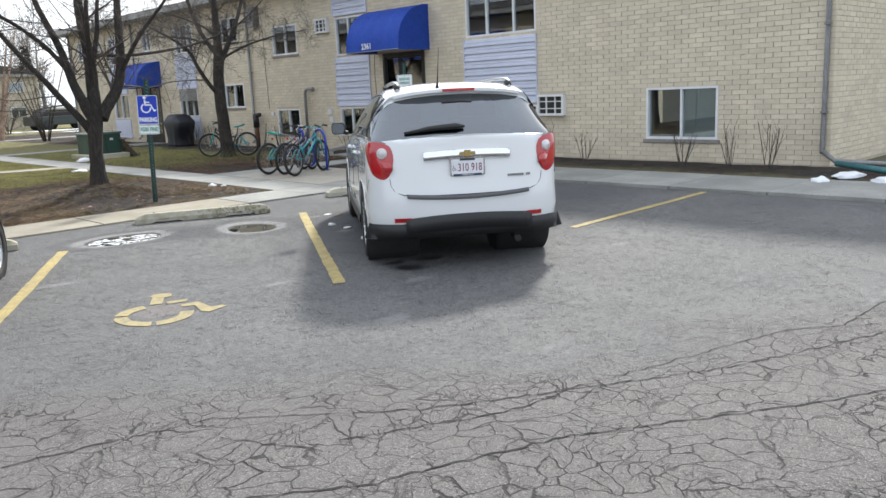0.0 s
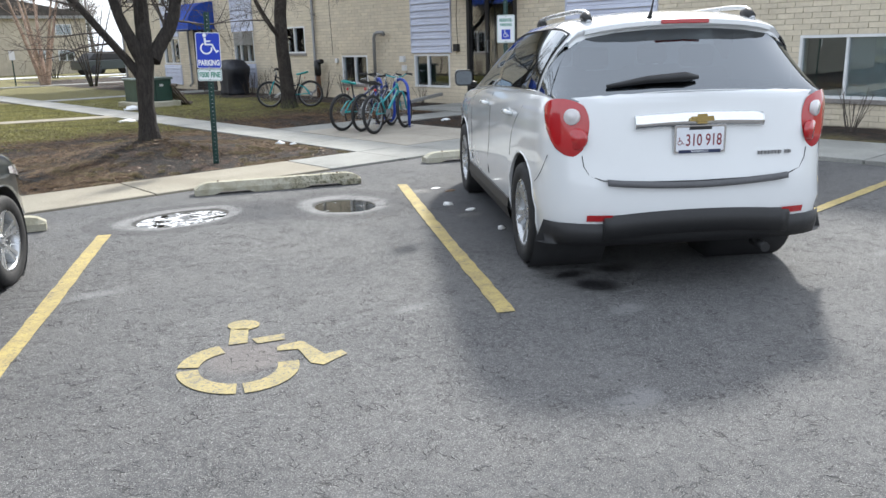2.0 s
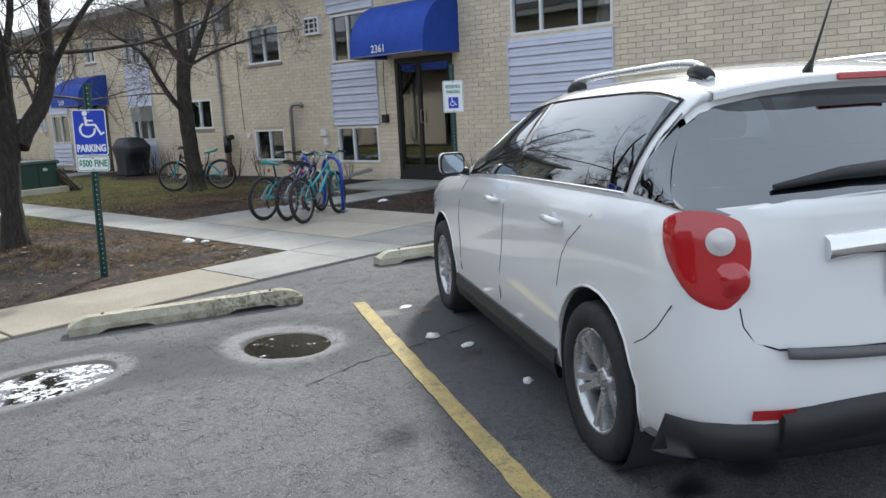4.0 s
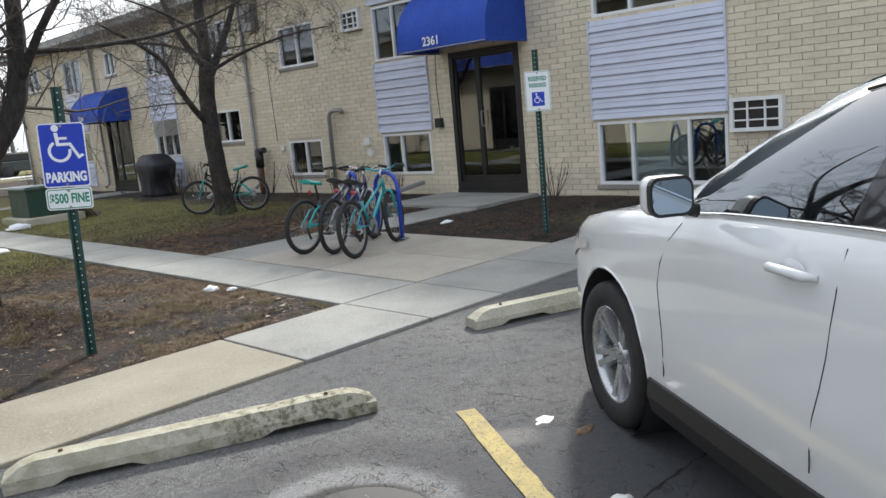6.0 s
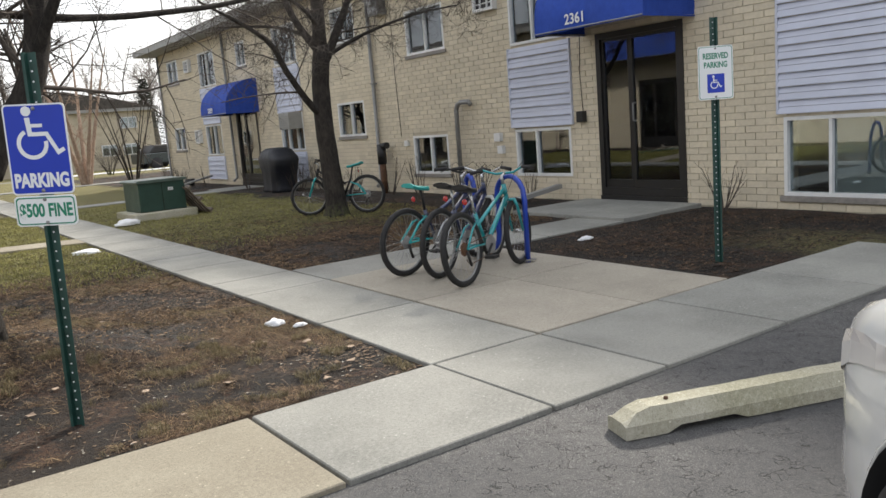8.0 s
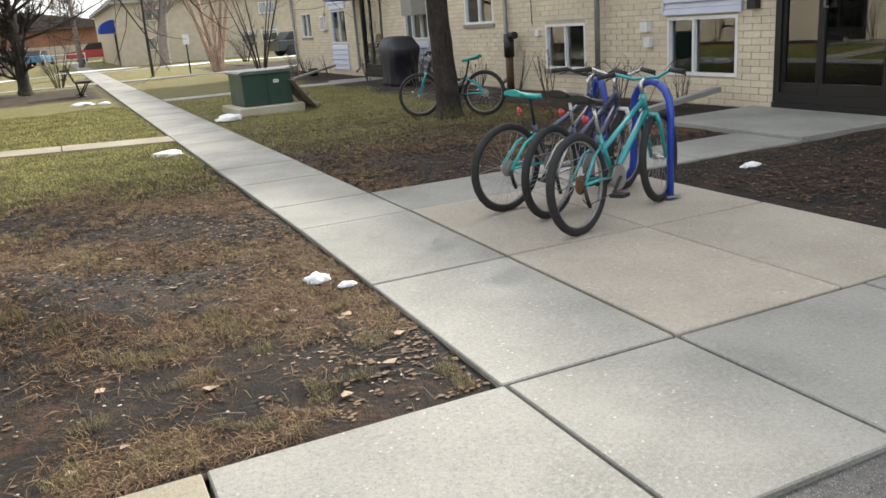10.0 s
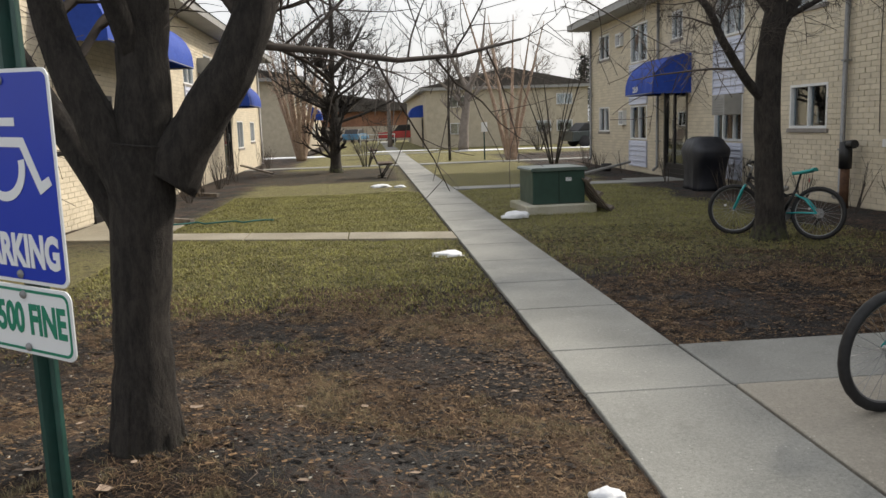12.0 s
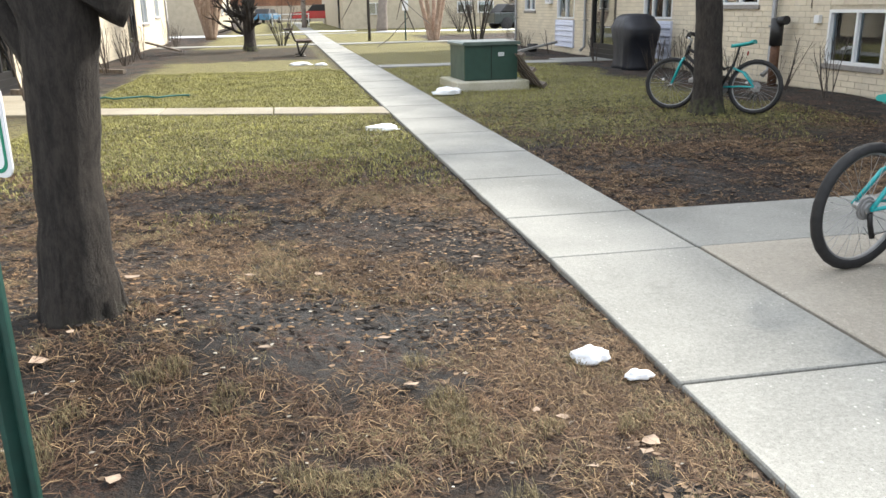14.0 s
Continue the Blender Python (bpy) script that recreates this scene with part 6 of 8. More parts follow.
def car(label, at, paint, suv=True, plate_text=True):
    c = holder("car", label, "car", at=at)
    body = part("body", body_loft(), paint, c)
    cut_arches(body)
    for p in body.data.polygons:
        p.use_smooth = True
    body.data.set_sharp_from_angle(angle=radians(35))
    for ux in (0.0, 2.86):
        for sign in (-1, 1):
            bm = bmesh.new()
            m = Matrix.Translation((ux, sign * 0.70, 0.365)) @ Matrix.Rotation(radians(90), 4, "X")
            lathe(bm, [(0.05, sign * 0.30), (0.398, sign * 0.30), (0.398, -sign * 0.195)], m, 36)
            part("wheel_well", bm, M_CABIN, c)
            # lip of the arch
            bm = bmesh.new()
            pts = []
            for k in range(17):
                a = radians(-12 + 204 * k / 16)
                uu, zz = ux + 0.412 * math.cos(a), 0.365 + 0.412 * math.sin(a)
                pts.append((uu, sign * (flank(uu, min(zz, 1.0)) - 0.002), zz))
            tube(bm, pts, 0.008, 6)
            part("arch_lip", bm, paint, c)
            wheel(c, ux, sign * 0.80, sign, M_ALLOY)
    # cabin
    ts = [0, 0.5, 1, 1.5, 2, 2.5, 3, 3.5, 4, 4.5, 5, 5.5, 6, 7, 8, 8.5, 9, 9.5, 10, 10.5, 11, 11.5, 12, 12.5, 12.99]
    ss = [x / 20 for x in range(-20, 21)]
    # roof skin and pillars only, the openings stay open
    bm = bmesh.new()
    grid = {}

    def vert(t, s):
        if (t, s) not in grid:
            grid[t, s] = bm.verts.new(top_point(t, s))
        return grid[t, s]

    tt = sorted({*ts, 0.3, 2.9, 3.2, 3.4, 4.75, 5.25, 8.3, 8.6, 8.7, 11.3, 6.5, 12.6})
    sf = sorted({*ss, 0.56, -0.56, 0.96, -0.96})

    def open_at(t, s):
        a = abs(s)
        if 0.3 < t < 3.4 and a < 0.86 - 0.04 * t:
            return True
        if 8.7 < t < 12.6 and a < 0.46:
            return True
        if 0.56 < a < 0.96 and (2.9 < t < 4.5 or 5.25 < t < 8.3 or 8.6 < t < 11.3):
            return a < 0.96
        return False
    for a, b in zip(tt, tt[1:]):
        for p, q in zip(sf, sf[1:]):
            if not open_at((a + b) / 2, (p + q) / 2):
                f = bm.faces.new((vert(a, p), vert(b, p), vert(b, q), vert(a, q)))
                f.smooth = True
    part("roof", bm, paint, c)
    glass = [("rear_window", [(0.12, -0.92), (0.12, 0.92), (3.5, 0.74), (3.5, -0.74)]), ("windscreen", [(8.6, -0.47), (8.6, 0.47), (12.7, 0.48), (12.7, -0.48)])]
    for sg in (1, -1):
        glass += [("quarter_window", [(3.15, 0.60 * sg), (4.75, 0.58 * sg), (4.6, 0.97 * sg), (0.9, 0.97 * sg)]),
                  ("side_window", [(5.45, 0.56 * sg), (8.35, 0.54 * sg), (8.35, 0.97 * sg), (5.05, 0.97 * sg)]),
                  ("side_window", [(8.55, 0.54 * sg), (9.5, 0.56 * sg), (11.5, 0.97 * sg), (8.55, 0.97 * sg)])]
    for nm, o in glass:
        part(nm, skin_patch(o, 0.004, 10), M_CARGLASS, c)
    # black band behind the window edges, B pillars and chrome
    for sg in (1, -1):
        bm = skin_patch([(8.27, 0.55 * sg), (8.62, 0.55 * sg), (8.62, 0.965 * sg), (8.27, 0.965 * sg)], 0.006, 4)
        part("pillar", bm, M_GLOSSBLACK, c)
        bm = bmesh.new()
        tube(bm, [top_point(5.1 + 6.3 * k / 24, 0.975 * sg, 0.006) for k in range(25)], 0.007, 6)
        part("window_trim", bm, M_CHROME, c)
        bm = bmesh.new()
        tube(bm, [top_point(5.15 + 4.4 * k / 20, 0.545 * sg, 0.006) for k in range(21)], 0.006, 5)
        tube(bm, [top_point(5.15, (0.54 + 0.43 * k / 8) * sg, 0.006) for k in range(9)], 0.006, 5)
        part("window_seal", bm, M_CLAD, c)
    # dark cabin inside with seats
    bm = bmesh.new()
    box(bm, -0.6, 2.0, -0.74, 0.74, 0.70, 0.98)
    part("cabin_floor", bm, M_CABIN, c)
    for u, v in ((0.15, 0), (1.05, 0.4), (1.05, -0.4)):
        bm = bmesh.new()
        wd = 0.62 if v == 0 else 0.25
        box(bm, u - 0.08, u + 0.08, v - wd, v + wd, 0.95, 1.30)
        part("seat", bm, M_CABIN, c, bevel=0.04)
        for h in ((-0.38, 0.38) if v == 0 else (0,)):
            bm = bmesh.new()
            box(bm, u - 0.05, u + 0.05, v + h - 0.12, v + h + 0.12, 1.31, 1.46)
            part("headrest", bm, M_CABIN, c, bevel=0.03)
    bm = bmesh.new()
    tube(bm, [(1.62 + 0.05 * math.sin(a), 0.38 + 0.18 * math.cos(a), 1.10 + 0.17 * math.sin(a)) for a in [2 * math.pi * k / 20 for k in range(21)]], 0.014, 6)
    part("steering_wheel", bm, M_CABIN, c)
    # seams and handles
    for sg in (1, -1):
        for path in ([(2.30, 0.42), (2.27, 0.52), (2.28, 0.6), (2.30, 0.7), (2.31, 0.8), (2.28, 0.9), (2.21, 1.0), (2.14, 1.07)],
                     [(1.36, 0.42), (1.345, 0.5), (1.33, 0.6), (1.30, 0.7), (1.27, 0.8), (1.25, 0.9), (1.23, 1.0), (1.22, 1.11)],
                     [(0.40, 0.70), (0.37, 0.78), (0.33, 0.86), (0.25, 0.94), (0.12, 1.02), (0.0, 1.09)],
                     [(-0.40, 0.64), (-0.48, 0.68), (-0.56, 0.74), (-0.64, 0.84)]):
            bm = bmesh.new()
            side_line(bm, path, sg)
            part("seam", bm, M_SEAM, c)
        for u in (1.42, 0.42):
            bm = bmesh.new()
            v = flank(u, 1.02)
            pts = [(u - 0.11, sg * (v + 0.0), 1.015), (u - 0.085, sg * (v + 0.030), 1.02), (u + 0.07, sg * (v + 0.034), 1.022), (u + 0.105, sg * v, 1.02)]
            tube(bm, pts, [0.010, 0.016, 0.016, 0.010], 8)
            part("handle", bm, paint, c)
            bm = bmesh.new()
            lathe(bm, [(0.0, 0.0012), (0.05, 0.0012), (0.052, 0.0)], Matrix.Translation((u, sg * (v + 0.001), 1.02)) @ Matrix.Rotation(radians(-90 * sg), 4, "X") @ Matrix.Diagonal((1.2, 0.62, 1, 1)), 20)
            part("handle_cup", bm, paint, c)
        # sill cladding
        bm = bmesh.new()
        us = [0.43 + (2.43 - 0.43) * k / 10 for k in range(11)]
        rows = []
        for u in us:
            w = curve(HALF, u)
            rows.append([bm.verts.new((u, sg * y, z)) for y, z in ((w * 0.90, 0.215), (w * 0.985, 0.225), (w * 1.006, 0.30), (w * 0.998, 0.375), (w * 0.95, 0.385))])
        for a, b in zip(rows, rows[1:]):
            for k in range(4):
                bm.faces.new((a[k], a[k + 1], b[k + 1], b[k]))
        part("sill_cladding", bm, M_CLAD, c)
        # mirror
        mb = holder("mirror", at=Matrix.Translation((1.98, sg * 1.02, 1.205)) @ Matrix.Rotation(radians(-4 * sg), 4, "Z") @ Matrix.Diagonal((0.85, 0.68, 0.86, 1)))
        mb.parent = c
        bm = bmesh.new()
        prof = []
        for k in range(7):
            f = k / 6
            sc = (0.55, 0.85, 0.97, 0.99, 0.97, 0.91, 0.82)[k]
            prof.append([bm.verts.new(Vector((0.09 - 0.17 * f, (y * sc + (0.0)) * sg, z * sc))) for y, z in rounded(0.235, 0.165, 0.05, 4)])
        for a, b in zip(prof, prof[1:]):
            n = len(a)
            for k in range(n):
                f = bm.faces.new((a[k], a[(k + 1) % n], b[(k + 1) % n], b[k]))
                f.smooth = True
        bm.faces.new(prof[0])
        bm.faces.new(prof[-1])
        part("housing", bm, paint, mb)
        bm = bmesh.new()
        prism(bm, [(x * sg, y) for x, y in rounded(0.232, 0.162, 0.05, 4)], 0.034, Matrix.Translation((-0.050, 0, 0)) @ Matrix.Rotation(radians(-90), 4, "Y") @ Matrix.Rotation(radians(-90), 4, "Z"))
        part("rim", bm, M_CLAD, mb)
        bm = bmesh.new()
        prism(bm, [(x * sg, y) for x, y in rounded(0.205, 0.135, 0.04, 4)], 0.003, Matrix.Translation((-0.0845, 0, 0)) @ Matrix.Rotation(radians(-90), 4, "Y") @ Matrix.Rotation(radians(-90), 4, "Z"))
        part("glass", bm, M_MIRROR, mb)
        bm = bmesh.new()
        tube(bm, [(-0.01, -sg * 0.09, -0.055), (-0.02, -sg * 0.17, -0.075)], 0.03, 8)
        part("arm", bm, M_CLAD, mb)
        # lamps: wrap the corner
        bm = bmesh.new()
        plan = TAIL[:-1]
        seg = [0.0]
        for p, q in zip(plan, plan[1:]):
            seg.append(seg[-1] + math.dist(p, q))
        grid2 = []
        n = 14
        for i in range(n + 1):
            row = []
            for j in range(n + 1):
                # a rounded shield: wide above, drawn in towards the middle below
                fx, fz = 2 * i / n - 1, 2 * j / n - 1
                ex, ez = fx * math.sqrt(1 - 0.42 * fz * fz), fz * math.sqrt(1 - 0.42 * fx * fx)
                h = 0.5 + 0.5 * ez / 0.80 * 0.80
                z = 0.84 + 0.34 * h
                lo, hi = 0.68 - 0.03 * h, 0.86 + 0.19 * h ** 0.7
                a = lo + (hi - lo) * (0.5 + 0.5 * ex)
                u = float(np.interp(a, seg, [p[0] for p in plan]))
                v = float(np.interp(a, seg, [p[1] for p in plan])) * 0.992
                tail = max(0.0, (-0.50 - u) / 0.36)
                edge = 0.018 * (1 - max(abs(fx), abs(fz)) ** 4) + 0.002
                w = min(1.0, max(0.0, (a - 0.2) / 0.35))
                row.append(bm.verts.new((u + tail * tail_shift(z) - edge * (1 - w * 0.8), sg * (v + edge * (0.3 + w * 0.7)), z)))
            grid2.append(row)
        for a, b in zip(grid2, grid2[1:]):
            for k in range(n):
                f = bm.faces.new((a[k], a[k + 1], b[k + 1], b[k]))
                f.smooth = True
        lamp = part("tail_lamp", bm, M_RED, c)
        for dz, mm, r, v in ((1.075, M_LAMPCLEAR, 0.048, 0.765), (0.945, M_RED, 0.062, 0.735)):
            bm = bmesh.new()
            u = float(np.interp(v, [p[1] for p in TAIL], [p[0] for p in TAIL])) + 0.02
            d = Vector((-0.78, 0.62 * sg, 0)).normalized()
            m = Matrix.Translation(Vector((u - 0.002, sg * (v + 0.0), dz)) + d * 0.004) @ d.to_track_quat("Z", "Y").to_matrix().to_4x4()
            lathe(bm, [(0.0, 0.003), (r * 0.5, 0.002), (r * 0.55, -0.001), (r * 0.9, 0.0), (r, -0.004), (r, -0.03)], m, 24)
            part("lens", bm, mm, lamp)
        # headlamp
        bm = bmesh.new()
        g3 = []
        for i in range(7):
            u = 3.10 + 0.56 * i / 6
            row = []
            for z in (0.0, 0.33, 0.66, 1.0):
                zz = curve(BELT, u) - 0.17 + 0.13 * z * (0.4 + 0.6 * i / 6)
                row.append(bm.verts.new((u + 0.004, sg * (flank(u, zz) + 0.006), zz)))
            g3.append(row)
        for a, b in zip(g3, g3[1:]):
            for k in range(3):
                bm.faces.new((a[k], a[k + 1], b[k + 1], b[k]))
        part("headlamp", bm, M_LAMPCLEAR, c)
        # roof rail
        if suv:
            bm = bmesh.new()
            pts = [top_point(5.35 + 3.3 * k / 16, 0.41 * sg) + Vector((0, 0, 0.050 * min(1, min(k, 16 - k) / 2.0) - 0.004)) for k in range(17)]
            tube(bm, pts, [0.016 + 0.004 * (min(k, 16 - k) < 2) for k in range(17)], 8)
            rail = part("roof_rail", bm, M_ALLOY, c)
            for k0, k1 in ((0, 2.6), (13.4, 16)):
                bm = bmesh.new()
                q0, q1 = top_point(5.35 + 3.3 * k0 / 16, 0.41 * sg), top_point(5.35 + 3.3 * k1 / 16, 0.41 * sg)
                tube(bm, [q0 + Vector((0, 0, 0.012)), (q0 + q1) / 2 + Vector((0, 0, 0.03)), q1 + Vector((0, 0, 0.012))], [0.022, 0.032, 0.022], 8)
                part("rail_foot", bm, M_CLAD, rail)
    # tail: spoiler, step, plate, chrome bar, lower bumper
    bm = bmesh.new()
    rows = []
    for k in range(21):
        s = -0.46 + 0.92 * k / 20
        p = top_point(4.3, s)
        e = 1 - (abs(s) / 0.46) ** 4 * 0.5
        rows.append([bm.verts.new(p + Vector((dx, 0, dz))) for dx, dz in ((0.16, 0.012), (-0.02, 0.026), (-0.10 * e, 0.010), (-0.10 * e, -0.014), (0.02, -0.03))])
    for a, b in zip(rows, rows[1:]):
        for k in range(4):
            f = bm.faces.new((a[k], a[k + 1], b[k + 1], b[k]))
            f.smooth = k != 2
    part("spoiler", bm, paint, c)
    bm = bmesh.new()
    p = top_point(4.3, 0)
    box(bm, p.x - 0.112, p.x - 0.09, -0.15, 0.15, p.z - 0.012, p.z + 0.014)
    part("brake_light", bm, M_RED, c, bevel=0.004)

    def tail_u(z, v):
        w = np.interp(abs(v), [p[1] for p in TAIL], [p[0] for p in TAIL])
        tail = max(0.0, (-0.50 - w) / 0.36)
        return float(w + tail * tail_shift(z))

    def tail_band(name, zs, vmax, out, material, trim=0.0, n=24, parent=None):
        bm = bmesh.new()
        rows = []
        for k in range(n + 1):
            v = -vmax + 2 * vmax * k / n
            turn = min(1.0, max(0.0, (abs(v) - 0.6) / 0.28))
            rows.append([bm.verts.new((tail_u(z, v) - o * (1 - turn * 0.8), v + math.copysign(o * turn, v), z + trim * (abs(v) / vmax) ** 2)) for z, o in zs])
        for a, b in zip(rows, rows[1:]):
            for j in range(len(zs) - 1):
                f = bm.faces.new((a[j], a[j + 1], b[j + 1], b[j]))
                f.smooth = True
        bm.faces.new(rows[0])
        bm.faces.new(rows[-1])
        return part(name, bm, material, parent or c)
    tail_band("bumper_step", [(0.640, 0.0), (0.643, 0.008), (0.668, 0.010), (0.678, 0.0)], 0.56, 0, M_STEP, 0.03)
    tail_band("bumper_lower", [(0.30, -0.06), (0.30, 0.0), (0.36, 0.014), (0.435, 0.012), (0.44, -0.01)], 0.885, 0, M_CLAD, n=48)
    tail_band("bumper_insert", [(0.36, 0.0), (0.37, 0.028), (0.495, 0.026), (0.515, -0.01)], 0.58, 0, M_CLAD, -0.03)
    bm = bmesh.new()
    gap = [(0.70, 0.845), (0.69, 0.78), (0.655, 0.725), (0.58, 0.698), (0.30, 0.684), (0.0, 0.680)]
    gap += [(-v, z) for v, z in gap[-2::-1]]
    tube(bm, [(tail_u(z, v) + 0.001, v, z) for v, z in gap], 0.0035, 5)
    part("hatch_gap", bm, M_SEAM, c)
    tail_band("chrome_bar", [(1.005, 0.0), (1.005, 0.026), (1.03, 0.036), (1.07, 0.028), (1.085, 0.0)], 0.395, 0, M_CHROME, -0.012)
    for sg in (1, -1):
        bm = bmesh.new()
        v0, v1 = 0.53, 0.68
        for a, b in ((v0, v1),):
            vs = [(tail_u(z, v) - 0.012, sg * v, z) for v in (v0, (v0 + v1) / 2, v1) for z in (0.455, 0.495)]
            q = [bm.verts.new(x) for x in vs]
            bm.faces.new((q[0], q[1], q[3], q[2]))
            bm.faces.new((q[2], q[3], q[5], q[4]))
        part("reflector", bm, M_RED, c)
    back = tail_u(0.9, 0) - 0.016
    M = Matrix.Translation((back, 0.0, 0.925)) @ Matrix.Rotation(radians(-90), 4, "Z") @ Matrix.Rotation(radians(90), 4, "X")
    if plate_text:
        bm = bmesh.new()
        prism(bm, rounded(0.318, 0.165, 0.012), 0.006, M @ Matrix.Translation((0, 0, -0.004)))
        pl = part("licence_plate", bm, M_CHROME, c, "white licence plate in a chrome frame")
        bm = bmesh.new()
        prism(bm, rounded(0.292, 0.139, 0.008), 0.001, M @ Matrix.Translation((0, 0, 0.0022)))
        part("face", bm, M_PLATE, pl)
        figures("310 918", 0.098, M_MAROON, M @ Matrix.Translation((0.022, -0.008, 0.0036)) @ Matrix.Diagonal((0.70, 1.0, 1, 1)), "number", pl, 0.0006, 0.001)
        wheelchair(pl, M @ Matrix.Translation((-0.122, -0.012, 0.0036)), 0.05, M_MAROON)
        bm = bmesh.new()
        prism(bm, [(-0.13, -0.082), (0.13, -0.082), (0.13, -0.062), (-0.13, -0.062)], 0.0012, M @ Matrix.Translation((0, 0, 0.0030)))
        fr = part("dealer_strip", bm, mat("navy_strip", (0.02, 0.03, 0.08), 0.5), pl)
        figures("NAPERVILLE", 0.020, M_SIGNWHITE, M @ Matrix.Translation((0, -0.072, 0.0048)), "lettering", pl, 0.0004)
        bm = bmesh.new()
        prism(bm, [(-0.07, 0.056), (0.07, 0.056), (0.07, 0.075), (-0.07, 0.075)], 0.0012, M @ Matrix.Translation((0, 0, 0.0030)))
        part("top_strip", bm, M_CLAD, pl)
    if suv:
        B = Matrix.Translation((tail_u(1.02, 0) - 0.042, 0, 1.045)) @ Matrix.Rotation(radians(-90), 4, "Z") @ Matrix.Rotation(radians(90), 4, "X")
        bm = bmesh.new()
        prism(bm, [(-0.075, -0.012), (-0.03, -0.012), (-0.03, -0.028), (0.03, -0.028), (0.03, -0.012), (0.075, -0.012), (0.068, 0.016), (0.03, 0.016), (0.03, 0.030), (-0.03, 0.030), (-0.03, 0.016), (-0.068, 0.016)], 0.006, B)
        part("badge", bm, M_GOLD, c, "plain dull gold badge")
        bm = bmesh.new()
        for k in range(9):
            v = -0.38 - 0.022 * k - (0.02 if k > 6 else 0)
            box(bm, tail_u(0.80, v) - 0.012, tail_u(0.80, v) + 0.004, v - 0.008, v + 0.008, 0.818, 0.838)
        part("nameplate", bm, M_GALV, c)
        # wiper and aerial
        bm = bmesh.new()
        tube(bm, [top_point(0.80, 0.0, 0.03), top_point(0.82, 0.05, 0.035), top_point(0.80, 0.20, 0.032), top_point(0.74, 0.36, 0.02)], [0.012, 0.028, 0.022, 0.010], 8)
        part("wiper", bm, M_CLAD, c)
        bm = bmesh.new()
        p = top_point(4.9, 0.13)
        tube(bm, [p, p + Vector((-0.03, 0, 0.05)), p + Vector((-0.17, 0, 0.36))], [0.022, 0.006, 0.002], 6)
        part("aerial", bm, M_CLAD, c)
        bm = bmesh.new()
        tube(bm, [(-0.86, -0.45, 0.24), (-0.7, -0.45, 0.25)], 0.03, 10)
        tube(bm, [(-0.3, -0.6, 0.28), (-0.3, 0.6, 0.28)], 0.035, 8)
        part("underbody", bm, M_CLAD, c)
    return c


def mirror_material():
    g = Tree("mirror_glass")
    return g.finish((0.30, 0.36, 0.42), 0.02, metal=1.0)


M_MIRROR = mirror_material()
car("white sport utility car parked nose-in on the worn asphalt", pose(5.665, 6.145, -0.05, 0, 0, 55.2), M_CARWHITE)
dark = car("dark grey hatchback parked beside the bay line", pose(-0.01, 6.82, -0.05, 0, 0, 59), M_CARDARK, plate_text=False, suv=False)
dark.scale = (0.97, 0.94, 0.87)


# ---------- far vehicles ----------
def far_car(label, at, material, truck=False):
    c = holder("truck" if truck else "car", label, "truck" if truck else "car", at=at)
    bm = bmesh.new()
    prism(bm, [(-2.2, 0.35), (2.2, 0.35), (2.3, 0.8), (1.2, 0.95), (-2.2, 0.95)] if not truck else [(-2.7, 0.5), (2.6, 0.5), (2.7, 1.0), (1.2, 1.15), (-2.7, 1.15)], 1.7, Matrix.Translation((0, 0.85, 0)) @ Matrix.Rotation(radians(90), 4, "X"))
    part("body", bm, material, c, bevel=0.05)
    bm = bmesh.new()
    prism(bm, [(-1.8, 0.95), (1.0, 0.95), (0.4, 1.4), (-1.3, 1.42)] if not truck else [(-0.6, 1.15), (1.2, 1.15), (0.7, 1.7), (-0.4, 1.72)], 1.5, Matrix.Translation((0, 0.75, 0)) @ Matrix.Rotation(radians(90), 4, "X"))
    part("cabin", bm, M_CLAD, c, bevel=0.05)
    for x in (-1.4, 1.45):
        for y in (-0.8, 0.8):
            bm = bmesh.new()
            lathe(bm, [(0.0, -0.1), (0.34, -0.1), (0.34, 0.1), (0.0, 0.1)], Matrix.Translation((x, y, 0.34)) @ UPRIGHT, 18)
            part("wheel", bm, M_RUBBER, c)
    return c


far_car("bright red pickup truck parked at the far end", pose(10.0, 88, 0, 0, 0, 172), mat("red_truck_paint", (0.45, 0.015, 0.02), 0.3, coat=1.0), True)
far_car("blue car parked near the far fence", pose(5.0, 97, 0, 0, 0, 75), mat("blue_car_paint", (0.05, 0.22, 0.42), 0.3, coat=1.0))
far_car("dark car parked beyond the lawn", pose(20.2, 58.5, 0, 0, 0, 10), M_CARDARK)
far_car("dark sports utility vehicle parked beyond the lawn", pose(21.5, 61.5, 0, 0, 0, 10), M_CARDARK)
bm = bmesh.new()
for z in (0.5, 0.9):
    box(bm, 5.6, 8.6, 80, 80.06, z, z + 0.08)
for x in (5.6, 7.1, 8.5):
    box(bm, x, x + 0.08, 79.95, 80.0, 0, 1.0)
part("barrier", bm, M_WHITE, label="low white barrier across the far end of the walk")
bpy.data.objects["barrier"]["category"] = "barrier"


# ---------- bicycles ----------
M_TEAL = mat("teal_bicycle_paint", (0.008, 0.38, 0.40), 0.3, scale=10, vary=0.06, coat=0.8)
M_TEALDARK = mat("dark_teal_bicycle_paint", (0.004, 0.27, 0.30), 0.3, scale=10, vary=0.06, coat=0.8)
M_TEALSEAT = mat("teal_saddle", (0.02, 0.36, 0.34), 0.5)
M_NAVYBIKE = mat("navy_bicycle_paint", (0.02, 0.03, 0.09), 0.3, coat=0.8)
M_SPOKE = mat("steel_spokes", (0.45, 0.45, 0.46), 0.3, metal=0.9)


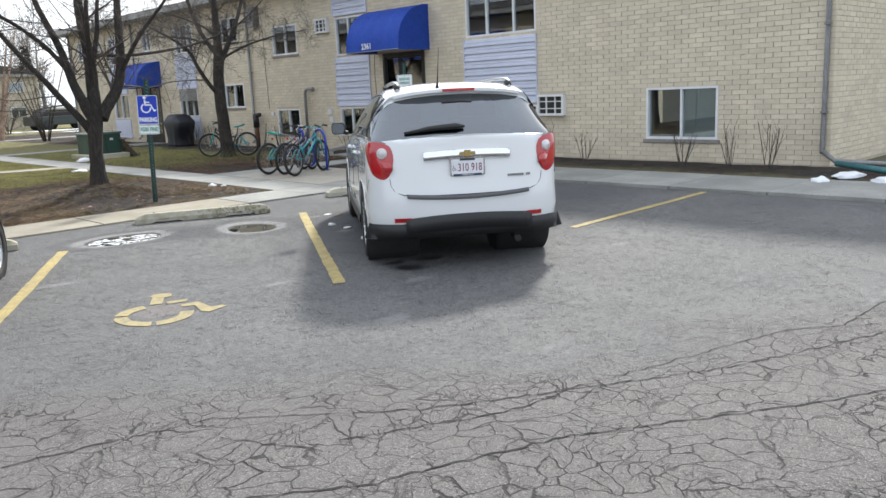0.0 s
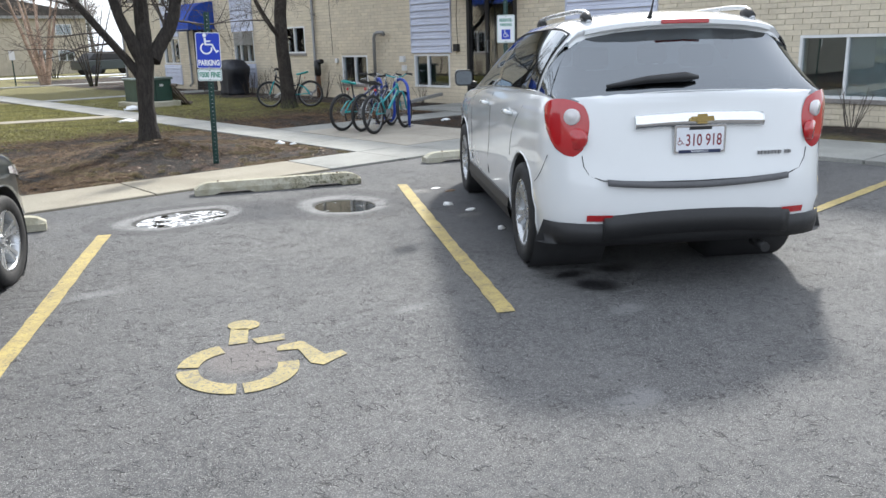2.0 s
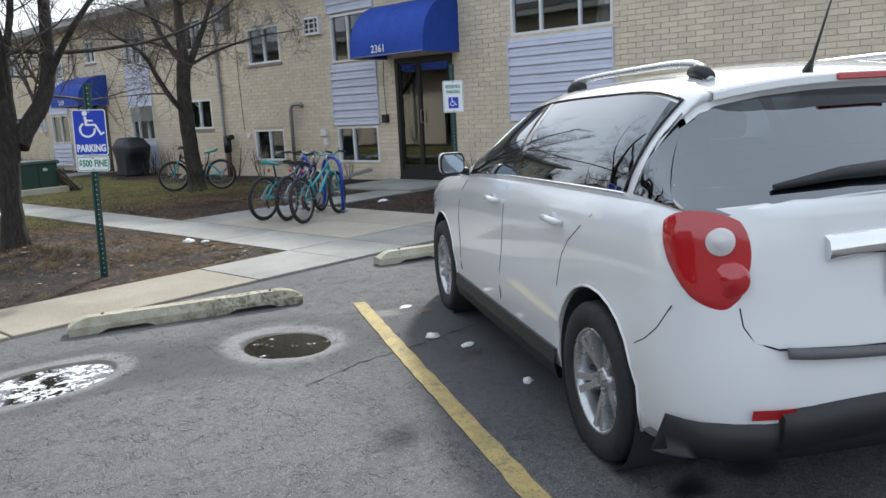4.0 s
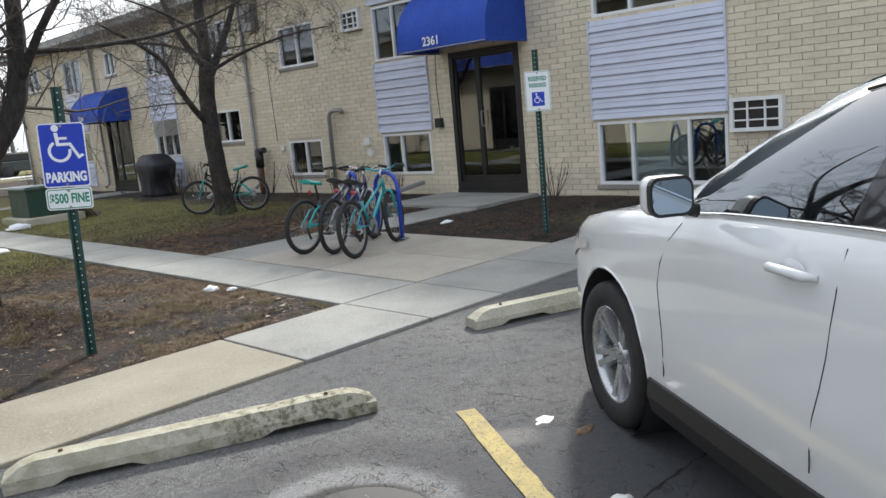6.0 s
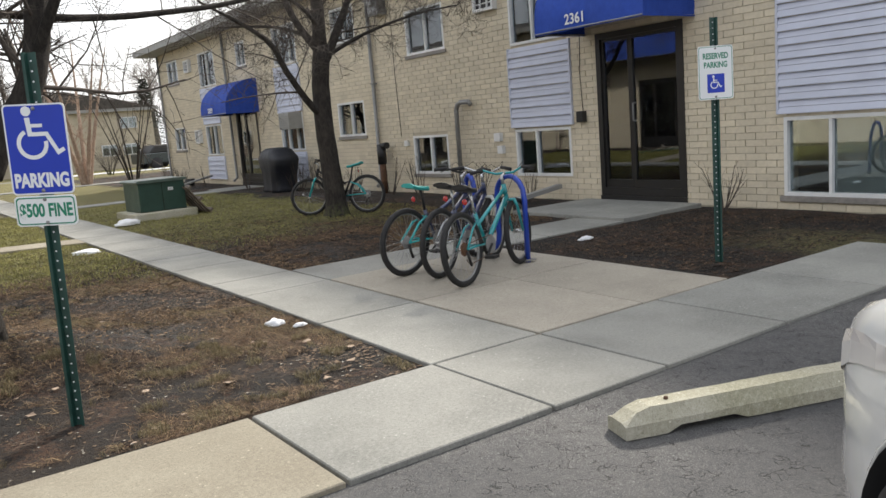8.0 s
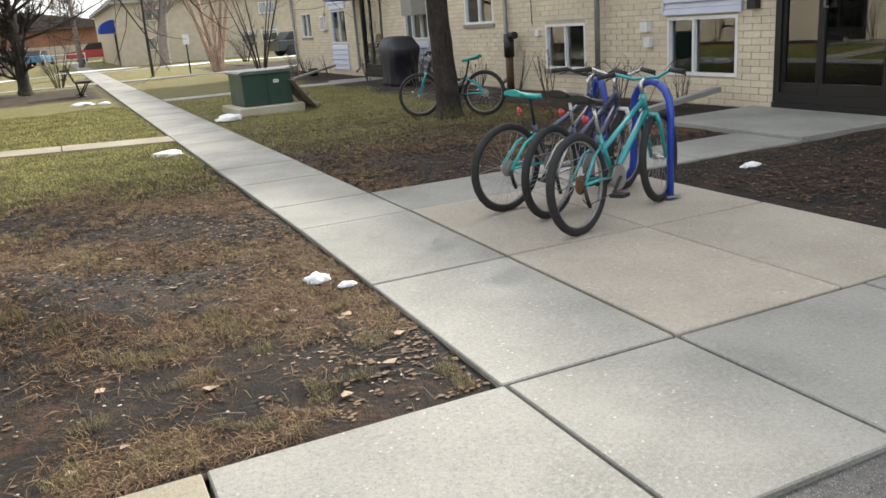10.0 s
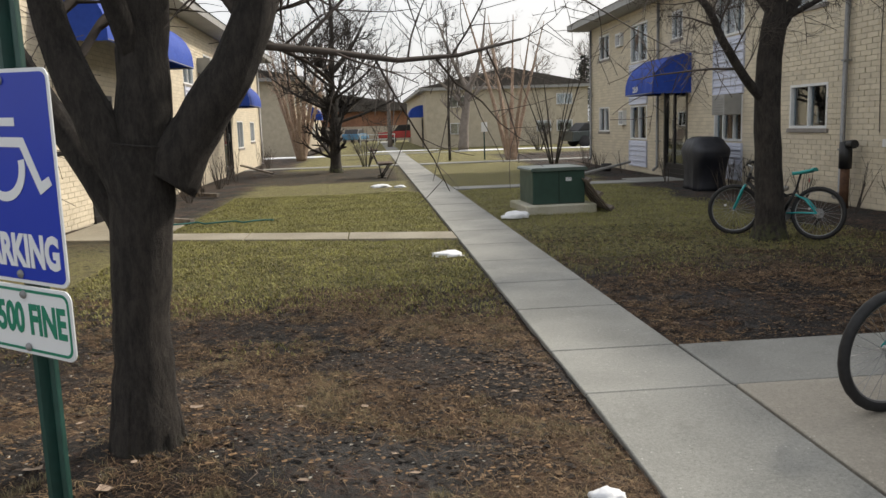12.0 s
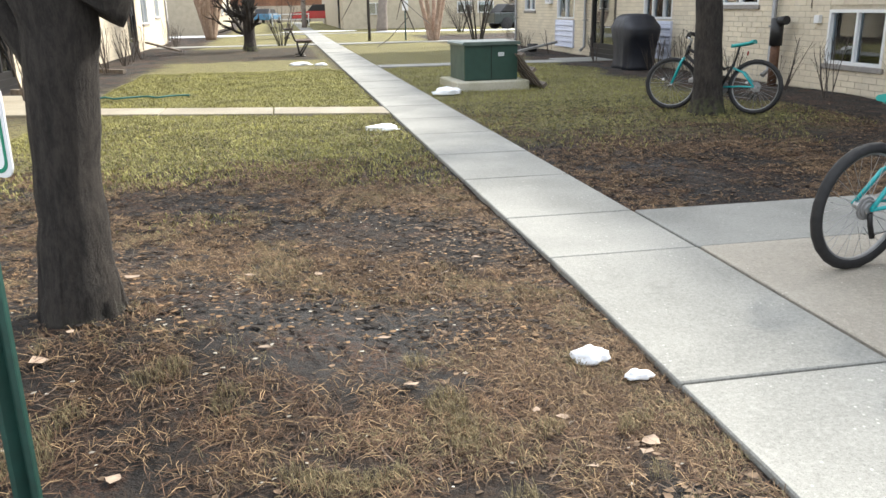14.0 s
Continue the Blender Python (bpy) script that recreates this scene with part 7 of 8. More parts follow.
def bike_wheel(parent, x, cassette=False, R=0.325, turn=0.0):
    w = holder("wheel", at=Matrix.Translation((x, 0, R)) @ Matrix.Rotation(turn, 4, "Z") @ UPRIGHT)
    w.parent = parent
    bm = bmesh.new()
    n = 48
    ring = []
    for k in range(n):
        a = 2 * math.pi * k / n
        ring.append([bm.verts.new(((R - 0.027 + 0.027 * math.cos(b) * (1 + (0.10 if k % 2 else 0) * (math.cos(b) > 0.3))) * math.cos(a), (R - 0.027 + 0.027 * math.cos(b) * (1 + (0.10 if k % 2 else 0) * (math.cos(b) > 0.3))) * math.sin(a), 0.028 * math.sin(b))) for b in [2 * math.pi * j / 8 for j in range(8)]])
    for k in range(n):
        p, q = ring[k], ring[(k + 1) % n]
        for j in range(8):
            f = bm.faces.new((p[j], p[(j + 1) % 8], q[(j + 1) % 8], q[j]))
            f.smooth = True
    part("tyre", bm, M_RUBBER, w)
    bm = bmesh.new()
    lathe(bm, [(R - 0.040, -0.011), (R - 0.058, -0.010), (R - 0.060, 0.0), (R - 0.058, 0.010), (R - 0.040, 0.011)], Matrix.Identity(4), 48)
    part("rim", bm, M_GALV, w)
    bm = bmesh.new()
    tube(bm, [(0, 0, -0.045), (0, 0, 0.045)], 0.018, 10)
    part("hub", bm, M_ALLOY, w)
    bm = bmesh.new()
    for k in range(28):
        a = 2 * math.pi * k / 28
        b = a + (0.6 if k % 4 < 2 else -0.6)
        z = 0.03 if k % 2 else -0.03
        tube(bm, [(0.018 * math.cos(b), 0.018 * math.sin(b), z), ((R - 0.058) * math.cos(a), (R - 0.058) * math.sin(a), 0)], 0.0013, 3, caps=False)
    part("spokes", bm, M_SPOKE, w, kind="stuff")
    if cassette:
        bm = bmesh.new()
        lathe(bm, [(0.0, 0.02), (0.062, 0.02), (0.060, 0.026), (0.048, 0.028), (0.046, 0.036), (0.032, 0.038), (0.030, 0.046), (0.0, 0.046)], Matrix.Identity(4), 24, False)
        part("cassette", bm, M_RUST if cassette == 2 else M_GALV, w)
    bm = bmesh.new()
    lathe(bm, [(0.0, 0.0), (0.018, 0.0)], Matrix.Translation((0.11, 0.05, 0.01)) @ Matrix.Rotation(0.5, 4, "X"), 8)
    part("reflector", bm, M_LAMPCLEAR, w)
    return w


def bicycle(label, at, frame_mat, tail_mat, seat_mat, full=True, steer=0.0, fork_mat=None, rust=1, tube_r=0.018):
    """x forward from the rear contact, y to its left."""
    b = holder("bicycle", label, "bicycle", "bicycles", at=at)
    bike_wheel(b, 0.0, rust)
    R = 0.325
    bb, seat_lug, head_t, head_b = Vector((0.42, 0, 0.30)), Vector((0.28, 0, 0.60)), Vector((0.86, 0, 0.80)), Vector((0.895, 0, 0.66))
    bm = bmesh.new()
    tube(bm, [seat_lug + Vector((0.0, 0, -0.12)), head_t + Vector((0.01, 0, -0.04))], tube_r, 8) if not full else tube(bm, [bb + Vector((-0.04, 0, 0.22)), Vector((0.62, 0, 0.62)), head_t + Vector((0.01, 0, -0.04))], tube_r * 1.1, 8)
    tube(bm, [bb, head_b + Vector((-0.005, 0, 0.02))], tube_r * 1.3, 8)
    tube(bm, [bb, seat_lug], tube_r, 8)
    tube(bm, [head_b, head_t], tube_r * 1.25, 8)
    part("frame", bm, frame_mat, b)
    bm = bmesh.new()
    for s in (-1, 1):
        tube(bm, [(0.0, 0.055 * s, R), (0.18, 0.05 * s, 0.325), (0.37, 0.03 * s, 0.31)], 0.011, 6)
        tube(bm, [(0.0, 0.055 * s, R), (0.15, 0.045 * s, 0.49), (0.28, 0.02 * s, 0.54)], 0.009 if not full else 0.012, 6)
    part("rear_triangle", bm, tail_mat, b)
    if full:
        bm = bmesh.new()
        pts = [(0.30 + 0.15 * k / 40 + 0.028 * math.cos(k * 0.9), 0.028 * math.sin(k * 0.9), 0.56 - 0.05 * k / 40) for k in range(41)]
        tube(bm, pts, 0.005, 5)
        part("shock_spring", bm, M_CLAD, b)
    # fork and front wheel turn together
    T = Matrix.Translation((1.05, 0, 0)) @ Matrix.Rotation(steer, 4, "Z") @ Matrix.Translation((-1.05, 0, 0))
    fw = bike_wheel(b, 1.05, 0, turn=steer)
    bm = bmesh.new()
    for s in (-1, 1):
        tube(bm, [T @ Vector((1.05, 0.055 * s, R)), T @ Vector((0.96, 0.055 * s, 0.58)), T @ Vector((0.925, 0.045 * s, 0.645))], [0.014, 0.016, 0.018], 7)
    tube(bm, [T @ Vector((0.925, 0.055, 0.645)), T @ Vector((0.925, -0.055, 0.645))], 0.016, 6)
    part("fork", bm, fork_mat or frame_mat, b)
    bm = bmesh.new()
    tube(bm, [head_t, head_t + Vector((-0.02, 0, 0.07)), head_t + Vector((0.05, 0, 0.10))], 0.015, 8)
    part("stem", bm, M_ALLOY, b)
    hc = head_t + Vector((0.05, 0, 0.10))
    hb = [hc + Matrix.Rotation(steer, 3, "Z") @ Vector(v) for v in ((-0.10, 0.31, 0.03), (-0.05, 0.20, 0.045), (0.0, 0.09, 0.0), (0.0, -0.09, 0.0), (-0.05, -0.20, 0.045), (-0.10, -0.31, 0.03))]
    bm = bmesh.new()
    tube(bm, hb, 0.012, 8)
    part("handlebar", bm, tail_mat if not full else M_CLAD, b)
    for e, d in ((hb[0], hb[1]), (hb[-1], hb[-2])):
        bm = bmesh.new()
        q = (d - e).normalized()
        tube(bm, [e - q * 0.005, e + q * 0.125], [0.018, 0.016], 8)
        part("grip", bm, M_RUBBER, b)
        bm = bmesh.new()
        tube(bm, [e + q * 0.13, e + q * 0.10 + Vector((0.05, 0, -0.015)), e + q * 0.02 + Vector((0.06, 0, -0.03))], 0.005, 5)
        part("brake_lever", bm, M_CLAD, b)
    bm = bmesh.new()
    for s in (-1, 1):
        a = hb[1 if s > 0 else 4]
        tube(bm, [a, a + Vector((0.11, -0.04 * s, 0.05)), a + Vector((0.13, -0.15 * s, -0.05)), head_t + Vector((0.03, 0.02 * s, -0.08)), Vector((0.6, 0.01 * s, 0.60)), bb + Vector((0, 0.02 * s, 0.05))], 0.0028, 4)
    part("cables", bm, M_CLAD, b)
    # saddle
    bm = bmesh.new()
    tube(bm, [seat_lug, seat_lug + Vector((-0.045, 0, 0.20))], 0.013, 8)
    part("seat_post", bm, M_CLAD if full else M_ALLOY, b)
    bm = bmesh.new()
    rows = []
    for k in range(11):
        f = k / 10
        x = 0.06 + 0.28 * f
        w = 0.085 * (1 - f) ** 0.8 * (1 if f > 0.1 else 0.8) + 0.018
        z = 0.815 + 0.02 * math.cos(f * 3.0) + (0.015 if f < 0.15 else 0)
        rows.append([bm.verts.new((x, w * math.cos(a), z + 0.028 * max(-0.5, math.sin(a)))) for a in [math.pi * 2 * j / 12 for j in range(12)]])
    for p, q in zip(rows, rows[1:]):
        for j in range(12):
            f = bm.faces.new((p[j], p[(j + 1) % 12], q[(j + 1) % 12], q[j]))
            f.smooth = True
    bm.faces.new(rows[0])
    bm.faces.new(rows[-1])
    part("saddle", bm, seat_mat, b)
    bm = bmesh.new()
    lathe(bm, [(0.0, 0.006), (0.024, 0.005), (0.028, 0.0)], Matrix.Translation((0.13, 0, 0.72)) @ Matrix.Rotation(radians(-90), 4, "Y"), 12)
    part("rear_reflector", bm, M_RED, b)
    # cranks, chain ring, derailleur, chain, stand
    bm = bmesh.new()
    lathe(bm, [(0.0, -0.05), (0.085, -0.05), (0.088, -0.053), (0.085, -0.056), (0.0, -0.056)], Matrix.Translation(bb) @ UPRIGHT @ Matrix.Translation((0, 0, 0.10)), 28, False)
    part("chain_ring", bm, M_GALV, b)
    for s, a in ((1, 0.6), (-1, 0.6 + math.pi)):
        e = bb + Vector((0.165 * math.cos(a), 0.075 * s, 0.165 * math.sin(a)))
        bm = bmesh.new()
        tube(bm, [bb + Vector((0, 0.06 * s, 0)), e], 0.011, 6)
        part("crank", bm, M_CLAD, b)
        bm = bmesh.new()
        box(bm, e.x - 0.045, e.x + 0.045, min(e.y, e.y + 0.10 * s), max(e.y, e.y + 0.10 * s), e.z - 0.012, e.z + 0.012)
        part("pedal", bm, M_CLAD, b)
    bm = bmesh.new()
    tube(bm, [bb + Vector((0, -0.05, 0.085)), (0.0, -0.045, R + 0.04)], 0.004, 4)
    tube(bm, [bb + Vector((0, -0.05, -0.085)), (0.03, -0.045, R - 0.14), (-0.02, -0.045, R - 0.09)], 0.004, 4)
    part("chain", bm, M_RUST if rust == 2 else M_GALV, b)
    bm = bmesh.new()
    tube(bm, [(0.0, -0.05, R - 0.02), (0.01, -0.055, R - 0.08), (0.045, -0.05, R - 0.15)], 0.014, 6)
    part("derailleur", bm, M_CLAD, b)
    return b


def bike_at(x0, y0, x1, y1, lean):
    a = math.atan2(y1 - y0, x1 - x0)
    return Matrix.Translation((x0, y0, 0.004)) @ Matrix.Rotation(a, 4, "Z") @ Matrix.Rotation(radians(lean), 4, "X")


bicycle("teal full-suspension bicycle with a teal saddle standing at the rack", bike_at(8.93, 14.74, 9.98, 14.96, 3), M_NAVYBIKE, M_TEAL, M_TEALSEAT, True, 0.25)
bicycle("dark blue bicycle squeezed between two others at the rack", bike_at(9.06, 14.35, 10.03, 14.76, 2), M_NAVYBIKE, M_ALLOY, M_CLAD, False, 0.1, M_WHITE, 1)
bicycle("dark teal bicycle with a black saddle and rusty gears", bike_at(8.96, 13.84, 9.96, 14.24, -3), M_TEALDARK, M_TEALDARK, M_CLAD, False, 0.12, M_TEALDARK, 2)
b4 = bicycle("teal mountain bicycle leaning behind a tree trunk", bike_at(11.72, 20.22, 10.98, 21.06, 5), M_CLAD, M_TEAL, M_TEALSEAT, True, 0.3, M_TEAL)
b4.location.z = 0.0

# blue serpentine rack
rk = holder("bicycle_rack", "bright blue serpentine steel bicycle rack on the concrete pad", "bicycle rack")
bm = bmesh.new()
pts = []
legs = [14.24, 14.66, 15.02]
X0 = 10.03
pts += [(X0, 14.24, 0.0), (X0, 14.24, 0.62)]
for k in range(1, 8):
    a = math.pi * k / 8
    pts.append((X0, 14.45 - 0.21 * math.cos(a), 0.64 + 0.21 * math.sin(a)))
pts += [(X0, 14.66, 0.62), (X0, 14.66, 0.26)]
for k in range(1, 8):
    a = math.pi * k / 8
    pts.append((X0, 14.84 - 0.18 * math.cos(a), 0.24 - 0.16 * math.sin(a)))
pts += [(X0, 15.02, 0.26), (X0, 15.02, 0.62)]
for k in range(1, 8):
    a = math.pi * k / 8
    pts.append((X0, 15.1 - 0.08 * math.cos(a) - 0.0, 0.64 + 0.21 * math.sin(a)))
pts += [(X0, 15.2, 0.6), (X0, 15.22, 0.0)]
tube(bm, pts, 0.027, 12)
part("tube", bm, mat("royal_blue_rack_paint", (0.010, 0.05, 0.38), 0.35, scale=12, vary=0.08, coat=0.3), rk)
for y in (14.24, 15.22):
    bm = bmesh.new()
    box(bm, X0 - 0.06, X0 + 0.06, y - 0.05, y + 0.05, 0.02, 0.032)
    part("foot", bm, M_GALV, rk)

# ---------- transformer cabinet ----------
M_GREENBOX = mat("dark_green_cabinet_paint", (0.022, 0.060, 0.045), 0.45, scale=6, vary=0.15)
tb = holder("utility_cabinet", "dark green metal utility cabinet on a concrete plinth in the lawn", "utility cabinet", at=pose(9.53, 24.95, 0, 0, 0, 3))
bm = bmesh.new()
box(bm, -0.62, 0.62, -0.62, 0.62, -0.05, 0.13)
part("plinth", bm, M_STOP, tb, bevel=0.02)
bm = bmesh.new()
box(bm, -0.46, 0.46, -0.46, 0.46, 0.132, 0.70)
part("body", bm, M_GREENBOX, tb, bevel=0.012)
bm = bmesh.new()
prism(bm, [(-0.50, 0.0), (0.50, 0.0), (0.50, 0.03), (0.47, 0.055), (-0.47, 0.055), (-0.50, 0.03)], 1.0, Matrix.Translation((0, 0.5, 0.70)) @ UPRIGHT)
# lid coloured lighter than the body to stand for sky light on its top
part("lid", bm, mat("sky_lit_green_lid", (0.10, 0.14, 0.12), 0.4, scale=8, vary=0.2), tb)
bm = bmesh.new()
box(bm, 0.12, 0.22, -0.468, -0.462, 0.52, 0.58)
part("label_plate", bm, M_SIGNWHITE, tb)
figures("513", 0.045, M_BLACK, Matrix.Translation((0.17, -0.4685, 0.55)) @ UPRIGHT, "figures", tb)
bm = bmesh.new()
box(bm, -0.004, 0.004, -0.466, -0.461, 0.15, 0.69)
part("door_gap", bm, M_SEAM, tb)
M_OLDWOOD = mat("grey_weathered_wood", (0.20, 0.165, 0.135), 0.85, scale=12, vary=0.3, bump=0.003)
pal = holder("pallet", "weathered wooden pallet leaning against the green cabinet", "pallet", at=Matrix.Translation((10.42, 24.75, 0.0)) @ Matrix.Rotation(radians(-38), 4, "Y"))
for k in range(5):
    bm = bmesh.new()
    box(bm, -0.03, -0.012, -0.5 + 0.22 * k, -0.36 + 0.22 * k, 0.0, 0.72)
    part("board", bm, M_OLDWOOD, pal)
for z in (0.02, 0.33, 0.64):
    bm = bmesh.new()
    box(bm, -0.010, 0.06, -0.52, 0.56, z, z + 0.05)
    part("bearer", bm, M_OLDWOOD, pal)

# ---------- covered barbecue ----------
gr = holder("barbecue", "barbecue under a black fitted cover beside the door", "barbecue", at=pose(13.52, 27.75, -0.01, 0, 0, 82))
bm = bmesh.new()
rows = []
rr = random.Random(4)
for z, w, d in ((0.0, 0.64, 0.36), (0.08, 0.60, 0.34), (0.35, 0.62, 0.34), (0.62, 0.72, 0.37), (0.80, 0.78, 0.38), (0.88, 0.74, 0.37), (0.97, 0.56, 0.34), (1.06, 0.48, 0.30), (1.11, 0.40, 0.20), (1.12, 0.2, 0.1)):
    ring = []
    for k in range(28):
        a = 2 * math.pi * k / 28
        q = 1 + 0.08 * noise.noise(Vector((math.cos(a) * 3, math.sin(a) * 3, z * 3))) + 0.05 * math.sin(k * 2.3) * (1 - z / 1.2)
        ca, sa = math.cos(a), math.sin(a)
        ring.append(bm.verts.new((w * q * math.copysign(abs(ca) ** 0.45, ca), d * q * math.copysign(abs(sa) ** 0.45, sa), z)))
    rows.append(ring)
for p, q in zip(rows, rows[1:]):
    for k in range(28):
        f = bm.faces.new((p[k], p[(k + 1) % 28], q[(k + 1) % 28], q[k]))
        f.smooth = True
bm.faces.new(rows[-1])
bm.faces.new(rows[0])
part("cover", bm, mat("black_vinyl_cover", (0.006, 0.008, 0.016), 0.55, scale=8, vary=0.2, bump=0.01, bump_scale=6), gr)



# ---------- single long cracks ----------
M_CRACK = mat("open_crack", (0.012, 0.011, 0.010), 0.95)


def crack_line(points, width, seed):
    r = random.Random(seed)
    line = []
    for (xa, ya), (xb, yb) in zip(points, points[1:]):
        n = max(2, int(math.dist((xa, ya), (xb, yb)) / 0.05))
        for i in range(n):
            f = i / n
            line.append((xa + (xb - xa) * f + r.uniform(-1, 1) * 0.014, ya + (yb - ya) * f + r.uniform(-1, 1) * 0.014))
    verts, faces = [], []
    for i, (x, y) in enumerate(line):
        w = width * r.uniform(0.3, 1.2)
        for k in (-1, 1):
            verts.append((x + 0.3 * k * w, y + k * w, lot_height(x, y) + 0.0035))
    faces = [(2 * i, 2 * i + 1, 2 * i + 3, 2 * i + 2) for i in range(len(line) - 1)]
    return tagged(raw("crack", verts, faces, M_CRACK, kind="structure"), "long dark crack running across the asphalt", "crack")


crack_line([(7.4, 8.45), (6.22, 8.51), (5.73, 8.51), (5.23, 8.56), (4.7, 8.5)], 0.007, 1)
crack_line([(3.5, 9.3), (3.1, 8.5), (2.9, 7.9)], 0.004, 2)
crack_line([(2.1, 3.38), (2.85, 2.99), (3.39, 2.92), (4.32, 2.67), (5.0, 2.49), (5.3, 2.25), (5.99, 2.24), (7.4, 1.9)], 0.005, 3)
crack_line([(0.9, 4.35), (1.82, 4.1), (2.6, 3.35), (3.27, 2.96), (4.14, 2.44), (5.26, 2.02), (6.6, 1.5)], 0.005, 4)
crack_line([(0.6, 3.9), (1.4, 3.3), (1.9, 2.93), (2.8, 2.6), (3.9, 1.9), (5.2, 1.2)], 0.006, 5)
crack_line([(1.86, 2.93), (1.95, 3.4), (1.7, 3.9)], 0.008, 6)

# ---------- benches ----------
def bench(at):
    b = holder("bench", "dark slatted wooden bench on metal legs beside the walk", "bench", "benches", at=at)
    for k in range(4):
        bm = bmesh.new()
        box(bm, 0.0 + 0.115 * k, 0.10 + 0.115 * k, -0.75, 0.75, 0.42, 0.45)
        part("seat_slat", bm, M_OLDWOOD_DARK, b)
    for k in range(4):
        bm = bmesh.new()
        box(bm, -0.03, 0.0, -0.75, 0.75, 0.0, 0.09, Matrix.Translation((-0.02 - 0.04 * k, 0, 0.50 + 0.115 * k)) @ Matrix.Rotation(radians(-18), 4, "Y"))
        part("back_slat", bm, M_OLDWOOD_DARK, b)
    for y in (-0.6, 0.6):
        bm = bmesh.new()
        tube(bm, [(0.42, y, 0.40), (0.02, y, 0.40), (-0.04, y, 0.46), (-0.20, y, 0.94)], 0.022, 6)
        tube(bm, [(0.36, y, 0.40), (0.10, y, 0.0)], 0.022, 6)
        tube(bm, [(0.03, y, 0.40), (0.10, y, 0.0)], 0.022, 6)
        tube(bm, [(-0.02, y, 0.01), (0.26, y, 0.01)], 0.02, 6)
        part("leg", bm, M_BLACK, b)
    return b


M_OLDWOOD_DARK = mat("dark_brown_bench_wood", (0.075, 0.045, 0.030), 0.7, scale=12, vary=0.25, bump=0.002)
first = bench(pose(6.60, 36.2, 0.0, 0, 0, 0))
copy_thing(first, pose(6.35, 51.5, 0.0, 0, 0, 0))

# ---------- wall fixtures ----------
def fixture(name, label, category, boxes, material):
    t = holder(name, label, category)
    for nm, dims in boxes:
        bm = bmesh.new()
        x0, x1, y0, y1, z0, z1 = dims
        box(bm, RX - 0.012 - x1, RX - 0.012 - x0, y0, y1, z0, z1)
        part(nm, bm, material, t, bevel=0.004)
    return t


vent = holder("vent_pipe", "grey gooseneck vent pipe rising up the brick wall", "pipe")
bm = bmesh.new()
tube(bm, [(RX - 0.12, 20.75, 0.0), (RX - 0.12, 20.75, 1.62), (RX - 0.12, 20.70, 1.72), (RX - 0.12, 20.60, 1.76), (RX - 0.12, 20.35, 1.76), (RX - 0.12, 20.30, 1.70)], 0.045, 10)
part("pipe", bm, M_GALV, vent)
stub = holder("standpipe", "rusty standpipe with a black capped head by the wall", "pipe")
bm = bmesh.new()
tube(bm, [(RX - 0.22, 23.44, -0.02), (RX - 0.22, 23.44, 0.75)], 0.075, 10)
part("pipe", bm, M_RUST, stub)
bm = bmesh.new()
tube(bm, [(RX - 0.22, 23.44, 0.62), (RX - 0.22, 23.44, 1.05)], 0.10, 12)
tube(bm, [(RX - 0.22, 23.44, 1.0), (RX - 0.22, 23.2, 1.02)], 0.07, 10)
part("head", bm, M_CLAD, stub)
fixture("meter_box", "grey meter box high on the brick wall", "meter box", [("case", (0.0, 0.22, 23.1, 23.5, 3.75, 4.35)), ("meter", (0.22, 0.30, 23.2, 23.4, 3.95, 4.2))], M_GALV)
fixture("outlet_box", "small white outdoor socket box on the wall", "socket", [("cover", (0.0, 0.08, 19.55, 19.72, 1.00, 1.15)), ("lower_cover", (0.0, 0.08, 19.50, 19.64, 0.78, 0.92))], M_WHITE)
fixture("socket", "small white socket on the wall by the pipe", "socket", [("cover", (0.0, 0.06, 22.62, 22.74, 0.98, 1.10))], M_WHITE)
fixture("junction_box", "small dark junction box beside the entrance", "junction box", [("cover", (0.0, 0.10, 17.46, 17.60, 1.25, 1.42))], M_CLAD)
for ya, za, yb, zb in ((17.53, 1.42, 17.53, 2.6), (22.9, 1.2, 22.95, 3.8), (31.9, 1.3, 31.95, 2.2)):
    bm = bmesh.new()
    tube(bm, [(RX - 0.02, ya, za), (RX - 0.022, (ya + yb) / 2 + 0.03, (za + zb) / 2), (RX - 0.02, yb, zb)], 0.006, 5)
    tagged(part("cable", bm, M_CLAD), "thin cable clipped down the brick wall", "cable")

# ---------- drain channels, boards, hose ----------
def plank(label, name, category, a, b, w, h, material, z=0.0):
    a, b = Vector(a), Vector(b)
    d = b - a
    m = Matrix.Translation((a + b) / 2) @ d.to_track_quat("X", "Z").to_matrix().to_4x4()
    bm = bmesh.new()
    box(bm, -d.length / 2, d.length / 2, -w / 2, w / 2, 0, h, m)
    return tagged(part(name, bm, material, bevel=0.004), label, category)


plank("pale grey drain channel resting in the bed beside the entrance path", "drain_channel", "drain", (12.45, 17.85, 0.03), (14.1, 18.0, 0.20), 0.11, 0.07, M_FASCIA)
plank("short concrete splash block at the end of the drain", "splash_block", "drain", (12.3, 17.55, 0.0), (12.6, 17.6, 0.0), 0.25, 0.10, M_STOP)
plank("pale drain channel lying in the bed by the second entrance", "drain_channel", "drain", (12.2, 33.0, 0.02), (14.0, 34.2, 0.25), 0.10, 0.06, M_FASCIA)
plank("pale drain channel lying in the bed by the wall", "drain_channel", "drain", (12.9, 24.0, 0.02), (14.0, 25.2, 0.15), 0.10, 0.06, M_FASCIA)
plank("weathered timber edging beside the path", "timber", "timber", (1.6, 26.4, 0.0), (3.3, 24.9, 0.0), 0.09, 0.09, M_OLDWOOD)
